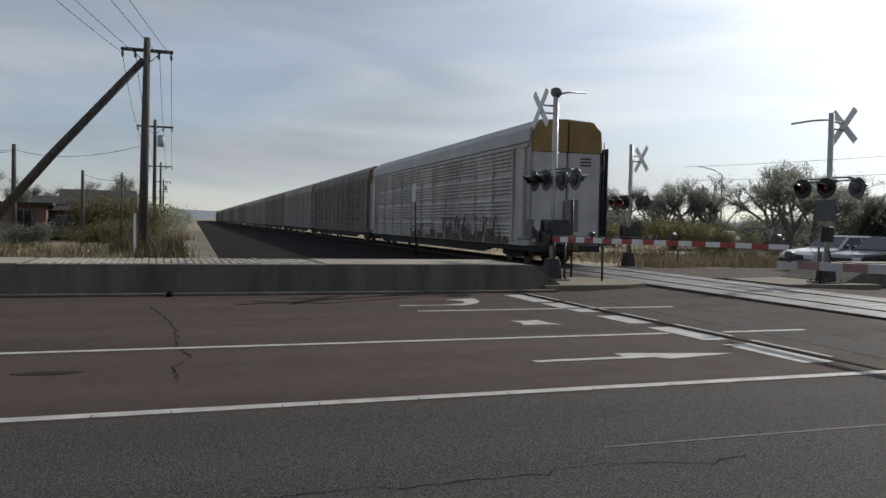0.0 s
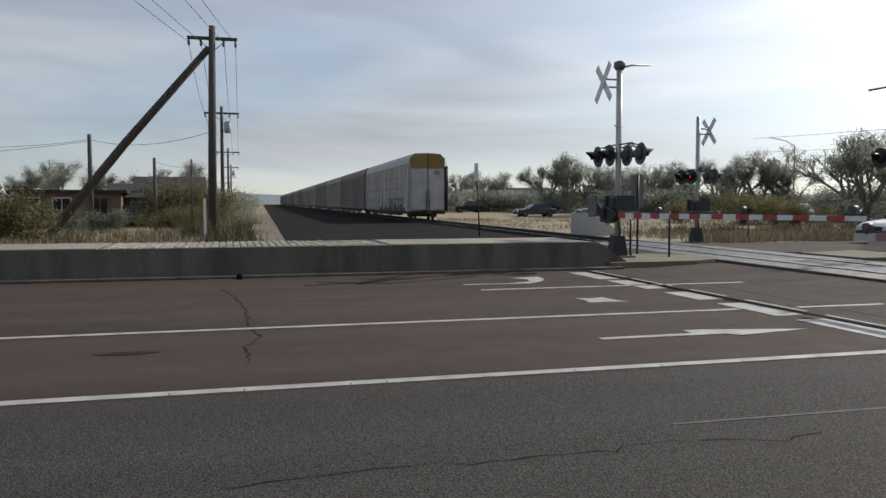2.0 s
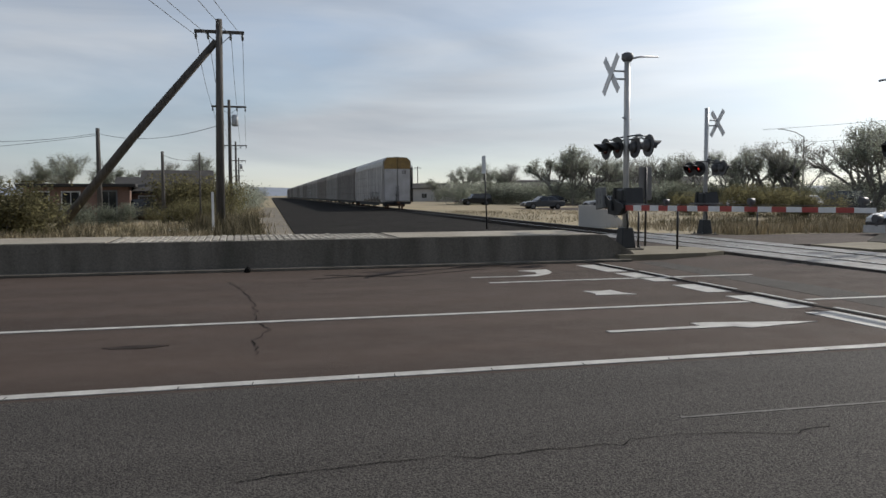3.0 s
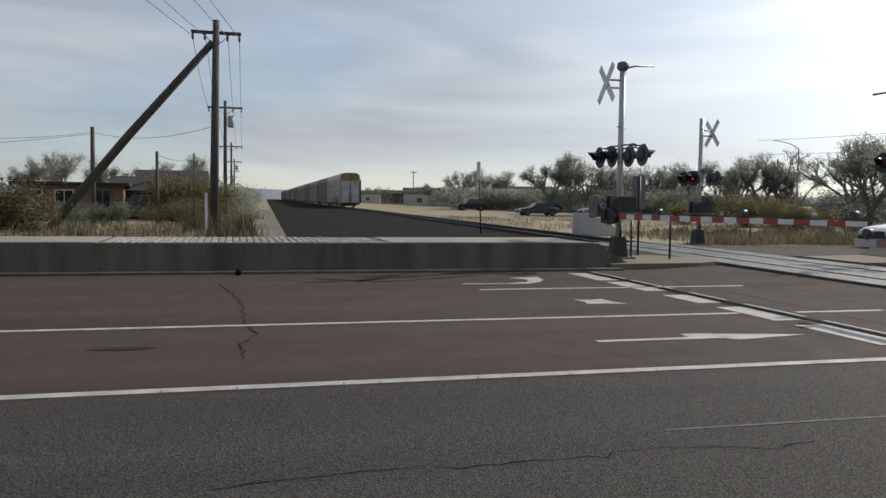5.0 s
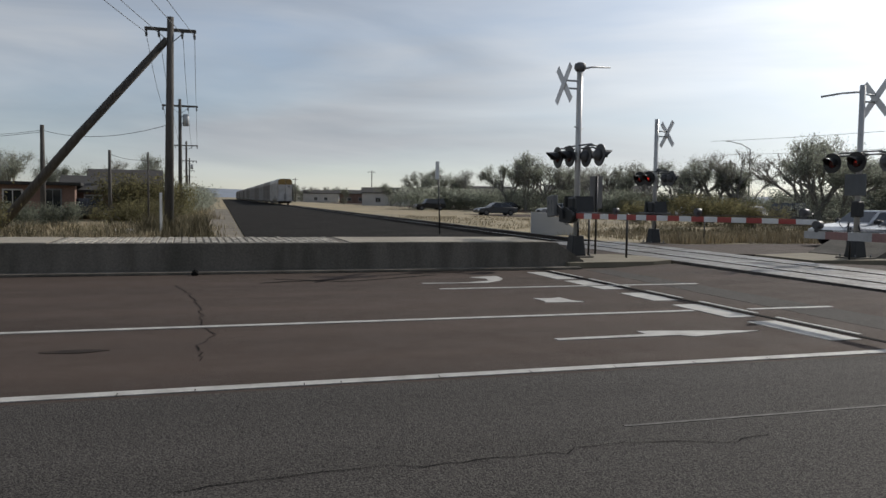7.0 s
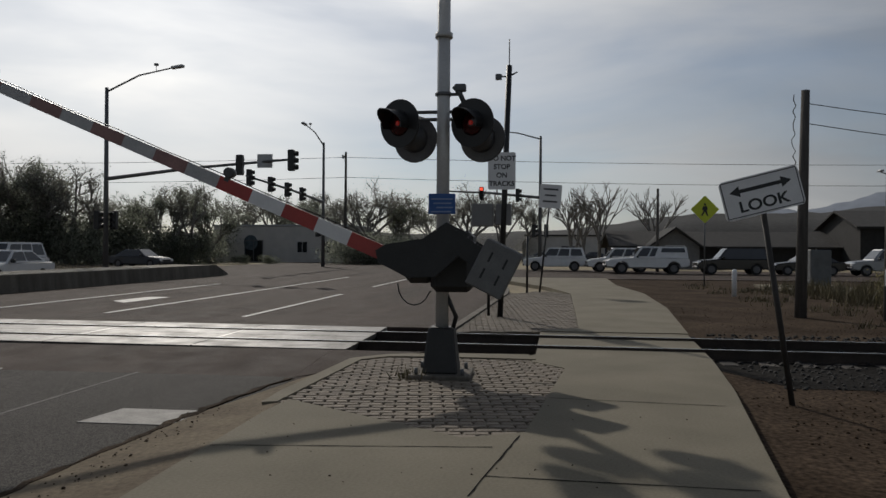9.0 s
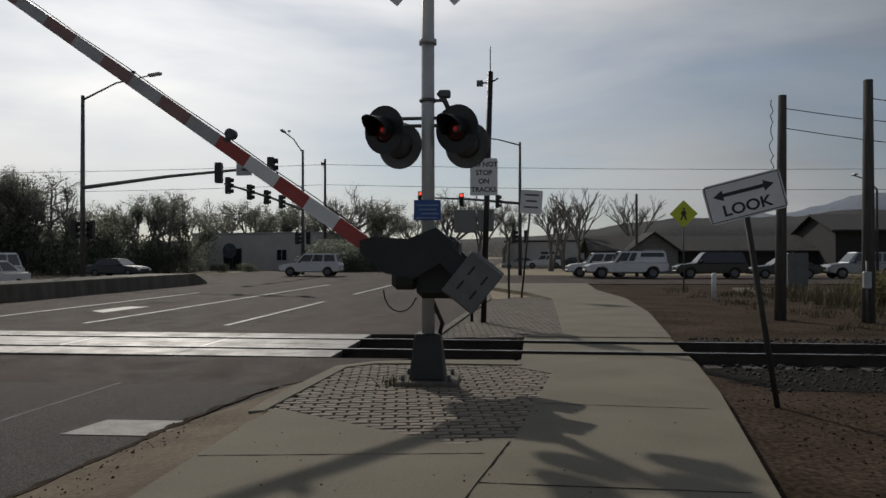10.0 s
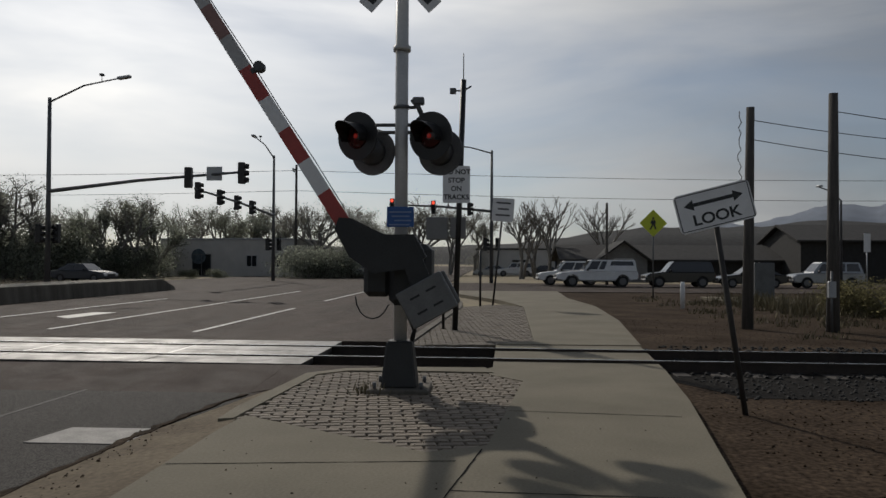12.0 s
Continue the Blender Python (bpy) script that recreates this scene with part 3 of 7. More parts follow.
def flasher(sig, y, z, face, spread, lit):
    """One lamp of a crossing signal: background disc, housing, hood and lens; face -1 or 1 along x."""
    d = Vector((face, spread, -0.05)).normalized()
    base = Vector((face * 0.18, y, z))
    bm = bmesh.new()
    disc(bm, base, 0.285, d, 0.02, 28)
    back = part("background_disc", bm, HOOD, sig, "black round background plate")
    bm = bmesh.new()
    disc(bm, base - d * 0.0145, 0.281, d, 0.009, 28)
    part("disc_back", bm, mat("disc_back_grey", (0.14, 0.14, 0.142), 0.6, 0.2, var=0.15, scale=6), back, "dull grey rear of the plate")
    bm = bmesh.new()
    tube(bm, [base - d * 0.02, base - d * 0.1, base - d * 0.17], [0.17, 0.15, 0.07], 16)
    part("housing", bm, HOUSING, back)
    bm = bmesh.new()
    side = d.cross(Vector((0, 0, 1))).normalized()
    up = side.cross(d)
    n, rows = 16, []
    for k in range(n + 1):
        a = math.pi * (-0.14 + 1.28 * k / n)
        o = side * math.cos(a) * 0.15 + up * math.sin(a) * 0.15
        ln = 0.34 * (0.45 + 0.55 * math.sin(max(0, min(math.pi, a))))
        i = o * 0.94
        rows.append([bm.verts.new(base + o), bm.verts.new(base + o + d * ln), bm.verts.new(base + i + d * ln), bm.verts.new(base + i)])
    for p, q in zip(rows, rows[1:]):
        for j in range(4):
            bm.faces.new((p[j], p[(j + 1) % 4], q[(j + 1) % 4], q[j]))
    part("hood", bm, HOOD, back)
    bm = bmesh.new()
    tube(bm, [base + d * 0.013, base + d * 0.03, base + d * 0.038], [0.15, 0.12, 0.04], 20)
    part("lens", bm, LENS, back, "round red lens")
    if lit is not LENS:
        bm = bmesh.new()
        tube(bm, [base + d * 0.038, base + d * 0.05], [0.05 if lit is LENS_LIT else 0.03, 0.02], 12)
        part("lamp_glow", bm, lit, back, "lit centre of the red lens")


def crossbuck(sig, x, z, face, lettered):
    """Two crossed white boards."""
    for a in (48, -48):
        bm = bmesh.new()
        bevel_box(bm, -0.008, 0.008, -0.61, 0.61, -0.1, 0.1, 0.004)
        bmesh.ops.transform(bm, matrix=pose(x + (0.012 if a > 0 else -0.012), 0, z, a, 0, 0), verts=bm.verts)
        board = part("crossbuck_board", bm, WHITE, sig, "white crossbuck board")
        if not lettered:
            continue
        bm = bmesh.new()
        for s in (-0.33, 0.33):
            box(bm, -0.012, -0.0085, s - 0.2, s + 0.2, -0.05, 0.05)
        bmesh.ops.transform(bm, matrix=pose(x + (0.012 if a > 0 else -0.012), 0, z, a, 0, 0) @ (pose(0, 0, 0) if face < 0 else pose(0, 0, 0, 0, 0, 180)), verts=bm.verts)
        part("lettering", bm, BLACK, board, "black lettering")
    for dz in (-0.1, 0.1):
        bm = bmesh.new()
        tube(bm, [(0, 0, z + dz), (x, 0, z + dz)], 0.025, 8)
        part("bracket", bm, GALV, sig)


def gate_arm(sig, side, length, pivot_z, drop=0.0):
    """Striped arm with lamps and counterweights, turning about x at the mast. side: +1 arm towards +y; drop: arm below the shaft."""
    arm = new("gate_arm")
    arm.parent = sig
    arm.matrix_basis = pose(-0.32, 0, pivot_z)
    arm["label"] = "red and white striped gate arm"
    n = int(round((length - 0.66) / 0.42))
    for i in range(n):
        a, b = 0.66 + (length - 0.66) * i / n, 0.66 + (length - 0.66) * (i + 1) / n
        h0, h1 = [(0.085 if side > 0 else 0.07) - 0.03 * k / n for k in (i, i + 1)]
        bm = bmesh.new()
        vs = []
        for y, h in ((a, h0), (b, h1)):
            vs.append([bm.verts.new((x, side * y, z - drop)) for x, z in ((-0.022, -h), (0.022, -h), (0.022, h), (-0.022, h))])
        for j in range(4):
            bm.faces.new((vs[0][j], vs[0][(j + 1) % 4], vs[1][(j + 1) % 4], vs[1][j]))
        bm.faces.new(vs[0][::-1])
        bm.faces.new(vs[1])
        bmesh.ops.recalc_face_normals(bm, faces=bm.faces)
        worn = side > 0 and i > n * 0.22      # outer stripes paler: worn sheeting plus backlight glare put into their colours
        part("stripe", bm, (RED_FADED if worn else RED) if i % 2 == 0 else (WHITE_WORN if worn else WHITE), arm)
    for y in (length - 0.25, length * 0.65, length * 0.295):
        bm = bmesh.new()
        tube(bm, [(-0.06, side * y, 0.15 - drop), (0.06, side * y, 0.15 - drop)], 0.06, 12)
        box(bm, -0.025, 0.025, side * y - 0.03, side * y + 0.03, 0.04 - drop, 0.12 - drop)
        part("arm_lamp", bm, HOUSING, arm, "small arm lamp")
    bm = bmesh.new()
    pts = [(0, side * 0.8, 0.1 - drop)]
    for i in range(1, 13):
        pts.append((0, side * (0.8 + (length - 1.0) * i / 12), 0.1 - drop - 0.036 * i / 12 + (0.012 if i % 2 else 0)))
    tube(bm, pts, 0.006, 5)
    part("cable", bm, BLACK, arm)
    bm = bmesh.new()      # arm holder casting
    for x in (-0.06, 0.06):
        v = [(-0.22, -0.16), (0.2, -0.2), (0.5, -0.13), (0.6, 0.0), (0.5, 0.12), (0.35, 0.15), (0.15, 0.22), (-0.2, 0.2)]
        if drop:
            v = [(-0.16, 0.1), (0.12, 0.12), (0.3, -0.16), (0.66, -0.38), (0.74, -0.49), (0.66, -0.6), (0.3, -0.63), (0.0, -0.5), (-0.18, -0.12)]
        profile(bm, [(side * y, z) for y, z in v], x - 0.03, x + 0.03, "x")
    part("arm_holder", bm, MECH, arm, "grey cast arm holder")
    # counterweight channels and plates on the tail, set above the arm's line
    tail = ((0.1, 0.1), (0.1, -0.12), (-0.62, -0.28), (-0.66, -0.04)) if drop else ((0.14, -0.08), (0.1, 0.14), (-0.4, 0.42), (-0.5, 0.2))
    for x in ((-0.08, 0.82) if drop else (-0.14, 0.5)):
        bm = bmesh.new()
        profile(bm, [(side * y, z) for y, z in tail], x - 0.02, x + 0.02, "x")
        part("tail_channel", bm, MECH, arm)
        bm = bmesh.new()
        bevel_box(bm, x - 0.1, x + 0.03, -0.28, 0.28, -0.22, 0.22, 0.015)
        turn = pose(0, -side * 0.575, -0.15, side * -86, 0, 0) if drop else pose(0, -side * 0.45, 0.25, side * -84, 0, 0)
        bmesh.ops.transform(bm, matrix=turn, verts=bm.verts)
        cw = part("counterweight", bm, mat("weight_grey", (0.15, 0.152, 0.15), 0.6, var=0.15, scale=5), arm, "grey steel counterweight plates")
        for yy in (-0.1, 0.1):
            for zz in (-0.09, 0.09):
                bm = bmesh.new()
                box(bm, x - 0.104, x - 0.1, yy - 0.06, yy + 0.06, zz - 0.012, zz + 0.012)
                bmesh.ops.transform(bm, matrix=turn, verts=bm.verts)
                part("slot", bm, BLACK, cw)
    return arm


def crossing_signal(name, m, face, arm_side=0, arm_len=8.4, lamps=(), buck_z=4.75, top=5.0, bell=True, blue=False, lamp_z=2.85, case=True, lab=""):
    s = thing(name, m, lab, "crossing signal", "railway crossing signals")
    bm = bmesh.new()
    tube(bm, [(0, 0, 0.5), (0, 0, top)], 0.078, 16)
    for z in ((top - 1.3,) if blue else ()):
        tube(bm, [(0, 0, z - 0.03), (0, 0, z + 0.03)], 0.105, 16)
    part("mast", bm, MAST_PAINT, s, "pale grey steel mast")
    bm = bmesh.new()
    b2 = bmesh.new()
    box(b2, -0.21, 0.21, -0.21, 0.21, 0.04, 0.58)
    for v in b2.verts:
        if v.co.z > 0.3:
            v.co.x *= 0.72
            v.co.y *= 0.72
    bmesh.ops.bevel(b2, geom=b2.edges[:], offset=0.02, segments=1, affect="EDGES")
    join(bm, b2)
    part("junction_base", bm, MECH, s, "dark cast junction box base")
    bm = bmesh.new()
    bevel_box(bm, -0.36, 0.36, -0.36, 0.36, -0.05, 0.045, 0.015)
    part("foundation", bm, CONCRETE_DARK, s)
    for i in (-1, 1):
        for j in (-1, 1):
            bm = bmesh.new()
            tube(bm, [(0.27 * i, 0.27 * j, 0.04), (0.27 * i, 0.27 * j, 0.12)], 0.022, 6)
            part("bolt", bm, GALV_DARK, s)
    bm = bmesh.new()
    for dx, dz in ((0, 0.28), (0.05, 0.2)):
        w_arm = 0.55 if blue else 0.85
        tube(bm, [(dx, -w_arm, lamp_z + dz - 0.04), (dx, 0.12 - w_arm, lamp_z + dz), (dx, w_arm - 0.12, lamp_z + dz), (dx, w_arm, lamp_z + dz - 0.04)], 0.022, 8)
    for yy in (-w_arm + 0.04, w_arm - 0.04):
        tube(bm, [(-0.15, yy, lamp_z + 0.24), (0.15, yy, lamp_z + 0.24)], 0.02, 8)
    part("crossarm", bm, GALV_DARK, s)
    for y, lf, sp, lit, dz in lamps:
        flasher(s, y, lamp_z + dz, lf, sp, lit)
    crossbuck(s, face * (0.24 if blue else 0.46), buck_z, face, blue)
    if not blue:
        bm = bmesh.new()
        tube(bm, [(-0.22, -0.2, lamp_z + 0.75), (0.22, 0.2, lamp_z + 0.75)], 0.018, 8)
        part("step_rung", bm, GALV, s)
    if bell:
        bm = bmesh.new()
        tube(bm, [(0, 0, top), (0, 0, top + 0.08), (0, 0, top + 0.2), (0, 0, top + 0.24)], [0.1, 0.16, 0.15, 0.06], 14)
        part("bell", bm, GALV_DARK, s)
        bm = bmesh.new()
        tube(bm, [(0, 0, top + 0.05), (0.4, -face * 0.1, top + 0.16), (1.0, -face * 0.2, top + 0.2)], [0.03, 0.025, 0.022], 8)
        part("bracket_arm", bm, GALV, s)
    else:
        bm = bmesh.new()
        zb = top - 2.0
        tube(bm, [(0, -0.2, zb), (0, 0.1, zb)], 0.02, 8)
        tube(bm, [(0, -0.14, zb + 0.1), (0, -0.2, zb), (0, -0.24, zb - 0.09)], [0.045, 0.03, 0.03], 8)
        bevel_box(bm, -0.05, 0.05, -0.27, -0.13, zb + 0.03, zb + 0.12, 0.015)
        tube(bm, [(0, 0, zb - 0.02), (0, 0, zb + 0.02)], 0.095, 14)
        part("small_bracket", bm, GALV_DARK, s)
    # gate mechanism case
    bm = bmesh.new()
    if not case:
        bevel_box(bm, -0.12, 0.12, -0.14, 0.14, 1.15, 1.6, 0.03)
    elif blue:
        bevel_box(bm, -0.24, 0.4, -0.38, 0.12, 1.0, 1.72, 0.07)
        bevel_box(bm, -0.2, 0.3, 0.1, 0.42, 1.1, 1.5, 0.06)
        tube(bm, [(-0.5, -0.17, 1.65), (0.52, -0.17, 1.65)], 0.1, 14)
    else:
        bevel_box(bm, -0.2, 0.3, -0.19, 0.19, 1.2, 1.6, 0.05)
        tube(bm, [(-0.38, 0, 1.12), (0.48, 0, 1.12)], 0.1, 14)
    part("mechanism_case", bm, MECH, s, "dark grey gate mechanism case")
    if case and not blue:
        bm = bmesh.new()
        bevel_box(bm, -0.4, 0.45, -0.45, 0.45, 1.15, 1.2, 0.01)
        part("service_plate", bm, GALV_DARK, s, "flat grey service plate")
        for sy in (-1, 1):
            bm = bmesh.new()
            profile(bm, [(sy * 0.26, 1.2), (sy * 0.42, 1.2), (sy * 0.34, 1.62), (sy * 0.3, 1.62)], -0.2, 0.3, "x")
            part("side_weight", bm, MECH, s)
    bm = bmesh.new()
    tube(bm, [(0.0, -0.1, 0.45), (-0.02, -0.17, 0.7), (0.0, -0.08, 0.9), (0.0, -0.04, 1.05)], 0.028, 8)
    pts = [(-0.1, 0.12, 1.0)]
    for k in range(1, 9):
        a = math.pi * k / 8
        pts.append((-0.12, 0.32 - 0.2 * math.cos(a), 1.1 - 0.26 * math.sin(a)))
    tube(bm, pts, 0.009, 6)
    part("conduit", bm, BLACK, s, "black flexible conduit")
    if blue:
        bm = bmesh.new()
        bevel_box(bm, -0.1, -0.085, -0.16, 0.16, 1.92, 2.16, 0.004)
        sign = part("notice_plate", bm, BLUE_SIGN, s, "small blue notice plate")
        bm = bmesh.new()
        for k in range(4):
            box(bm, -0.104, -0.1005, -0.13 + 0.02 * (k % 2), 0.13 - 0.03 * (k % 3), 2.1 - 0.05 * k - 0.012, 2.1 - 0.05 * k + 0.004)
        part("lettering", bm, mat("pale_blue_print", (0.2, 0.28, 0.45), 0.5, var=0.1), sign, "small pale lettering")
    arm = gate_arm(s, arm_side, arm_len, 1.1, 0.49 if blue else 0.0) if arm_side else None
    return s, arm


NEAR_LAMPS = ((0.5, -1, 0.55, LENS_DIM, 0.12), (-0.36, -1, 0.5, LENS_DIM, 0.12), (0.36, 1, -0.3, LENS, -0.02), (-0.46, 1, -0.3, LENS, -0.02))
SIG_N, ARM_N = crossing_signal("crossing_signal", pose(9.5, 1.02, WALK_Z), -1, 1, 9.15, NEAR_LAMPS, 4.93, 5.35, False, True, 2.86,
                               lab="pale crossing signal with rising gate on the brick island")
A_LAMPS = ((0.85, -1, 0.0, LENS, 0), (0.14, -1, 0.0, LENS, 0), (-0.14, 1, 0.0, LENS, 0), (-0.85, 1, 0.0, LENS, 0))
SIG_A, ARM_A = crossing_signal("crossing_signal", pose(9.9, 19.3, 0.14), -1, -1, 8.9, A_LAMPS, 4.55, 4.9, True, False, 2.68,
                               lab="grey crossing signal with gate on the median end")
D_LAMPS = ((0.8, -1, -0.2, LENS, 0), (-0.08, -1, -0.2, LENS_DIM, 0), (-0.8, 1, 0.0, LENS, 0))
SIG_D, _ = crossing_signal("crossing_signal", pose(17.8, 17.8, 0.14), 1, 0, 8, D_LAMPS, 4.45, 4.8, False, False, 2.68, False,
                           lab="grey crossing signal on the far median end")
bm = bmesh.new()
tube(bm, [(0, 0, 4.62), (-0.3, 0.42, 4.61), (-0.6, 0.88, 4.55)], [0.03, 0.026, 0.03], 8)
part("bracket_arm", bm, GALV, SIG_D)
bm = bmesh.new()
bevel_box(bm, -0.12, -0.09, -0.38, 0.38, 1.75, 2.35, 0.01)
part("sign_plate", bm, GALV_DARK, SIG_D, "plain grey sign plate")
C_LAMPS = ((0.8, -1, -0.3, LENS_DIM, 0), (0.15, -1, -0.3, LENS_LIT, 0), (-0.4, 1, 0.0, LENS, 0), (-0.8, 1, 0.0, LENS, 0))
SIG_C, _ = crossing_signal("crossing_signal", pose(17.1, 26.9, 0.05), 1, 0, 8, C_LAMPS, 4.2, 4.75, False, False, 2.5,
                           lab="grey crossing signal on the far roadside")


# ---------------------------------------------------------------- train
CAR_LEN, HALF_W, BODY_Z, EAVE_Z, ROOF_Z = 27.4, 1.45, 0.72, 4.45, 5.42


def rack_car(steel, lab):
    """A covered car-carrying wagon; origin at rail level under its rear end, running along +y."""
    c = thing("rail_wagon", Matrix(), lab, "rail wagon", "wagons of the train")
    bm = bmesh.new()
    pts = [(-HALF_W + 0.02, BODY_Z), (HALF_W - 0.02, BODY_Z), (HALF_W - 0.02, EAVE_Z + 0.05), (HALF_W - 0.02, EAVE_Z + 0.55), (HALF_W - 0.4, ROOF_Z - 0.02), (-HALF_W + 0.4, ROOF_Z - 0.02), (-HALF_W + 0.02, EAVE_Z + 0.55), (-HALF_W + 0.02, EAVE_Z)]
    profile(bm, pts, 0.25, CAR_LEN - 0.5)
    body = part("body", bm, steel, c)
    # corrugated side panels between posts
    bays = 11
    y0, y1 = 1.7, CAR_LEN - 2.0
    for side in (-1, 1):
        for b in range(bays):
            a, e = y0 + (y1 - y0) * b / bays + 0.07, y0 + (y1 - y0) * (b + 1) / bays - 0.07
            prof = []
            z = BODY_Z + 0.12
            for band in range(4):
                for k in range(5):
                    prof += [(0.0, z), (0.085, z + 0.012), (0.09, z + 0.035), (0.0, z + 0.14)]
                    z += 0.15
                z += 0.17
            bm = bmesh.new()
            lo = [bm.verts.new((side * (HALF_W + o), a, zz)) for o, zz in prof]
            hi = [bm.verts.new((side * (HALF_W + o), e, zz)) for o, zz in prof]
            for i in range(len(prof) - 1):
                bm.faces.new((lo[i], lo[i + 1], hi[i + 1], hi[i]) if side < 0 else (lo[i + 1], lo[i], hi[i], hi[i + 1]))
            part("side_panel", bm, steel, body)
    bm = bmesh.new()
    for side in (-1, 1):
        for b in range(bays + 1):
            y = y0 + (y1 - y0) * b / bays
            box(bm, min(side * HALF_W, side * (HALF_W + 0.09)), max(side * HALF_W, side * (HALF_W + 0.09)), y - 0.05, y + 0.05, BODY_Z, EAVE_Z + 0.02)
        for zz in (BODY_Z + 0.04, EAVE_Z - 0.02):
            box(bm, min(side * HALF_W, side * (HALF_W + 0.07)), max(side * HALF_W, side * (HALF_W + 0.07)), 0.3, CAR_LEN - 0.5, zz - 0.05, zz + 0.05)
        for ya in (0.55, CAR_LEN - 1.4):
            box(bm, min(side * HALF_W, side * (HALF_W + 0.1)), max(side * HALF_W, side * (HALF_W + 0.1)), ya, ya + 0.75, BODY_Z + 0.25, EAVE_Z - 0.1)
    part("side_post", bm, steel, body)
    # roof with lapped sheets
    for i in range(14):
        a, e = 0.2 + (CAR_LEN - 0.6) * i / 14, 0.2 + (CAR_LEN - 0.6) * (i + 1) / 14 - 0.03
        o = [(-HALF_W - 0.05, EAVE_Z + 0.12), (-HALF_W + 0.0, EAVE_Z + 0.6), (-HALF_W + 0.42, ROOF_Z - 0.03), (0, ROOF_Z + 0.03), (HALF_W - 0.42, ROOF_Z - 0.03), (HALF_W, EAVE_Z + 0.6), (HALF_W + 0.05, EAVE_Z + 0.12)]
        inn = [(x * 0.97, z - 0.03) for x, z in o][::-1]
        bm = bmesh.new()
        profile(bm, o + inn, a, e)
        part("roof_sheet", bm, RACK_ROOF if steel is RACK_STEEL else steel, c, "lapped sheet of the roof")
    # end doors with a yellow head
    for rear in (True, False):
        ye = 0.0 if rear else CAR_LEN - 0.4
        for s in (-1, 1):
            bm = bmesh.new()
            x0, x1 = sorted((s * 0.035, s * (HALF_W - 0.1)))
            bevel_box(bm, x0, x1, ye, ye + 0.24, BODY_Z + 0.1, 4.2, 0.05)
            d = part("end_door", bm, mat("door_paint", (0.5, 0.485, 0.48), 0.6, var=0.14, scale=0.9, col2=(0.34, 0.32, 0.305)), c, "pale grey end door")
            bm = bmesh.new()
            top = [(s * 0.035, 4.21), (s * (HALF_W - 0.1), 4.21), (s * (HALF_W - 0.1), 4.95), (s * (HALF_W - 0.42), ROOF_Z - 0.08), (s * 0.035, ROOF_Z - 0.05)]
            profile(bm, top, ye, ye + 0.24)
            part("door_head", bm, RACK_YELLOW, d, "faded ochre door head")
            bm = bmesh.new()
            for k in range(3):
                box(bm, min(s * 0.5, s * 0.95), max(s * 0.5, s * 0.95), ye - 0.006, ye + 0.0, 3.95 - k * 0.12, 4.01 - k * 0.12)
            if s > 0:
                part("stencilled_mark", bm, BLACK, d, "dark stencilled mark")
            else:
                bm.free()
            bm = bmesh.new()
            tube(bm, [(s * 0.14, ye - 0.05, 0.85), (s * 0.14, ye - 0.05, 2.4)], 0.025, 8)
            box(bm, s * 0.14 - 0.06, s * 0.14 + 0.06, ye - 0.08, ye, 1.4, 1.5)
            part("lock_rod", bm, BLACK, d)
    # ladder, brake gear and platform at the rear end
    bm = bmesh.new()
    for x in (HALF_W - 0.02, HALF_W + 0.1):
        tube(bm, [(x, 0.12, 0.6), (x, 0.12, EAVE_Z + 0.2)], 0.022, 6)
    for k in range(10):
        tube(bm, [(HALF_W - 0.02, 0.12, 0.75 + k * 0.36), (HALF_W + 0.1, 0.12, 0.75 + k * 0.36)], 0.014, 6)
    part("ladder", bm, GALV_DARK, c, "dark steel corner ladder")
    bm = bmesh.new()
    bevel_box(bm, HALF_W + 0.14, HALF_W + 0.2, -0.05, 0.9, 0.75, 4.4, 0.01)
    part("door_guard", bm, RACK_DARK, c, "dark steel guard beside the end door")
    bm = bmesh.new()
    box(bm, -1.38, 1.38, -0.02, CAR_LEN - 0.3, 0.5, 0.74)
    for sx in (-1.34, 1.34):
        profile(bm, [(4.0, 0.5), (5.2, 0.32), (CAR_LEN - 5.6, 0.32), (CAR_LEN - 4.4, 0.5)], sx - 0.03, sx + 0.03, "x")
    box(bm, -0.35, 0.35, -0.3, CAR_LEN, 0.5, 0.8)
    part("underframe", bm, RACK_DARK, c, "black underframe")
    for ya in (-0.75, CAR_LEN - 0.15):
        bm = bmesh.new()
        bevel_box(bm, -0.14, 0.14, ya, ya + 0.5, 0.55, 0.8, 0.04)
        tube(bm, [(0.25, ya + 0.45, 0.65), (0.28, ya + 0.1, 0.35), (0.1, ya, 0.4)], 0.03, 8)
        part("coupler", bm, RUST, c, "rusty coupler")
    for yt in (2.6, CAR_LEN - 3.0):
        bm = bmesh.new()
        for x in (-0.98, 0.98):
            profile(bm, [(yt - 1.1, 0.3), (yt - 0.5, 0.22), (yt + 0.5, 0.22), (yt + 1.1, 0.3), (yt + 1.1, 0.55), (yt + 0.4, 0.62), (yt - 0.4, 0.62), (yt - 1.1, 0.55)], x - 0.07, x + 0.07, "x")
        box(bm, -0.95, 0.95, yt - 0.2, yt + 0.2, 0.3, 0.55)
        truck = part("truck", bm, RACK_DARK, c, "dark wheel truck")
        for yw in (yt - 0.88, yt + 0.88):
            bm = bmesh.new()
            for x in (-0.755, 0.755):
                tube(bm, [(x - 0.065, yw, 0.36), (x + 0.065, yw, 0.36)], 0.36, 20)
            tube(bm, [(-0.755, yw, 0.36), (0.755, yw, 0.36)], 0.08, 10)
            part("wheelset", bm, RUST, truck)
    return c


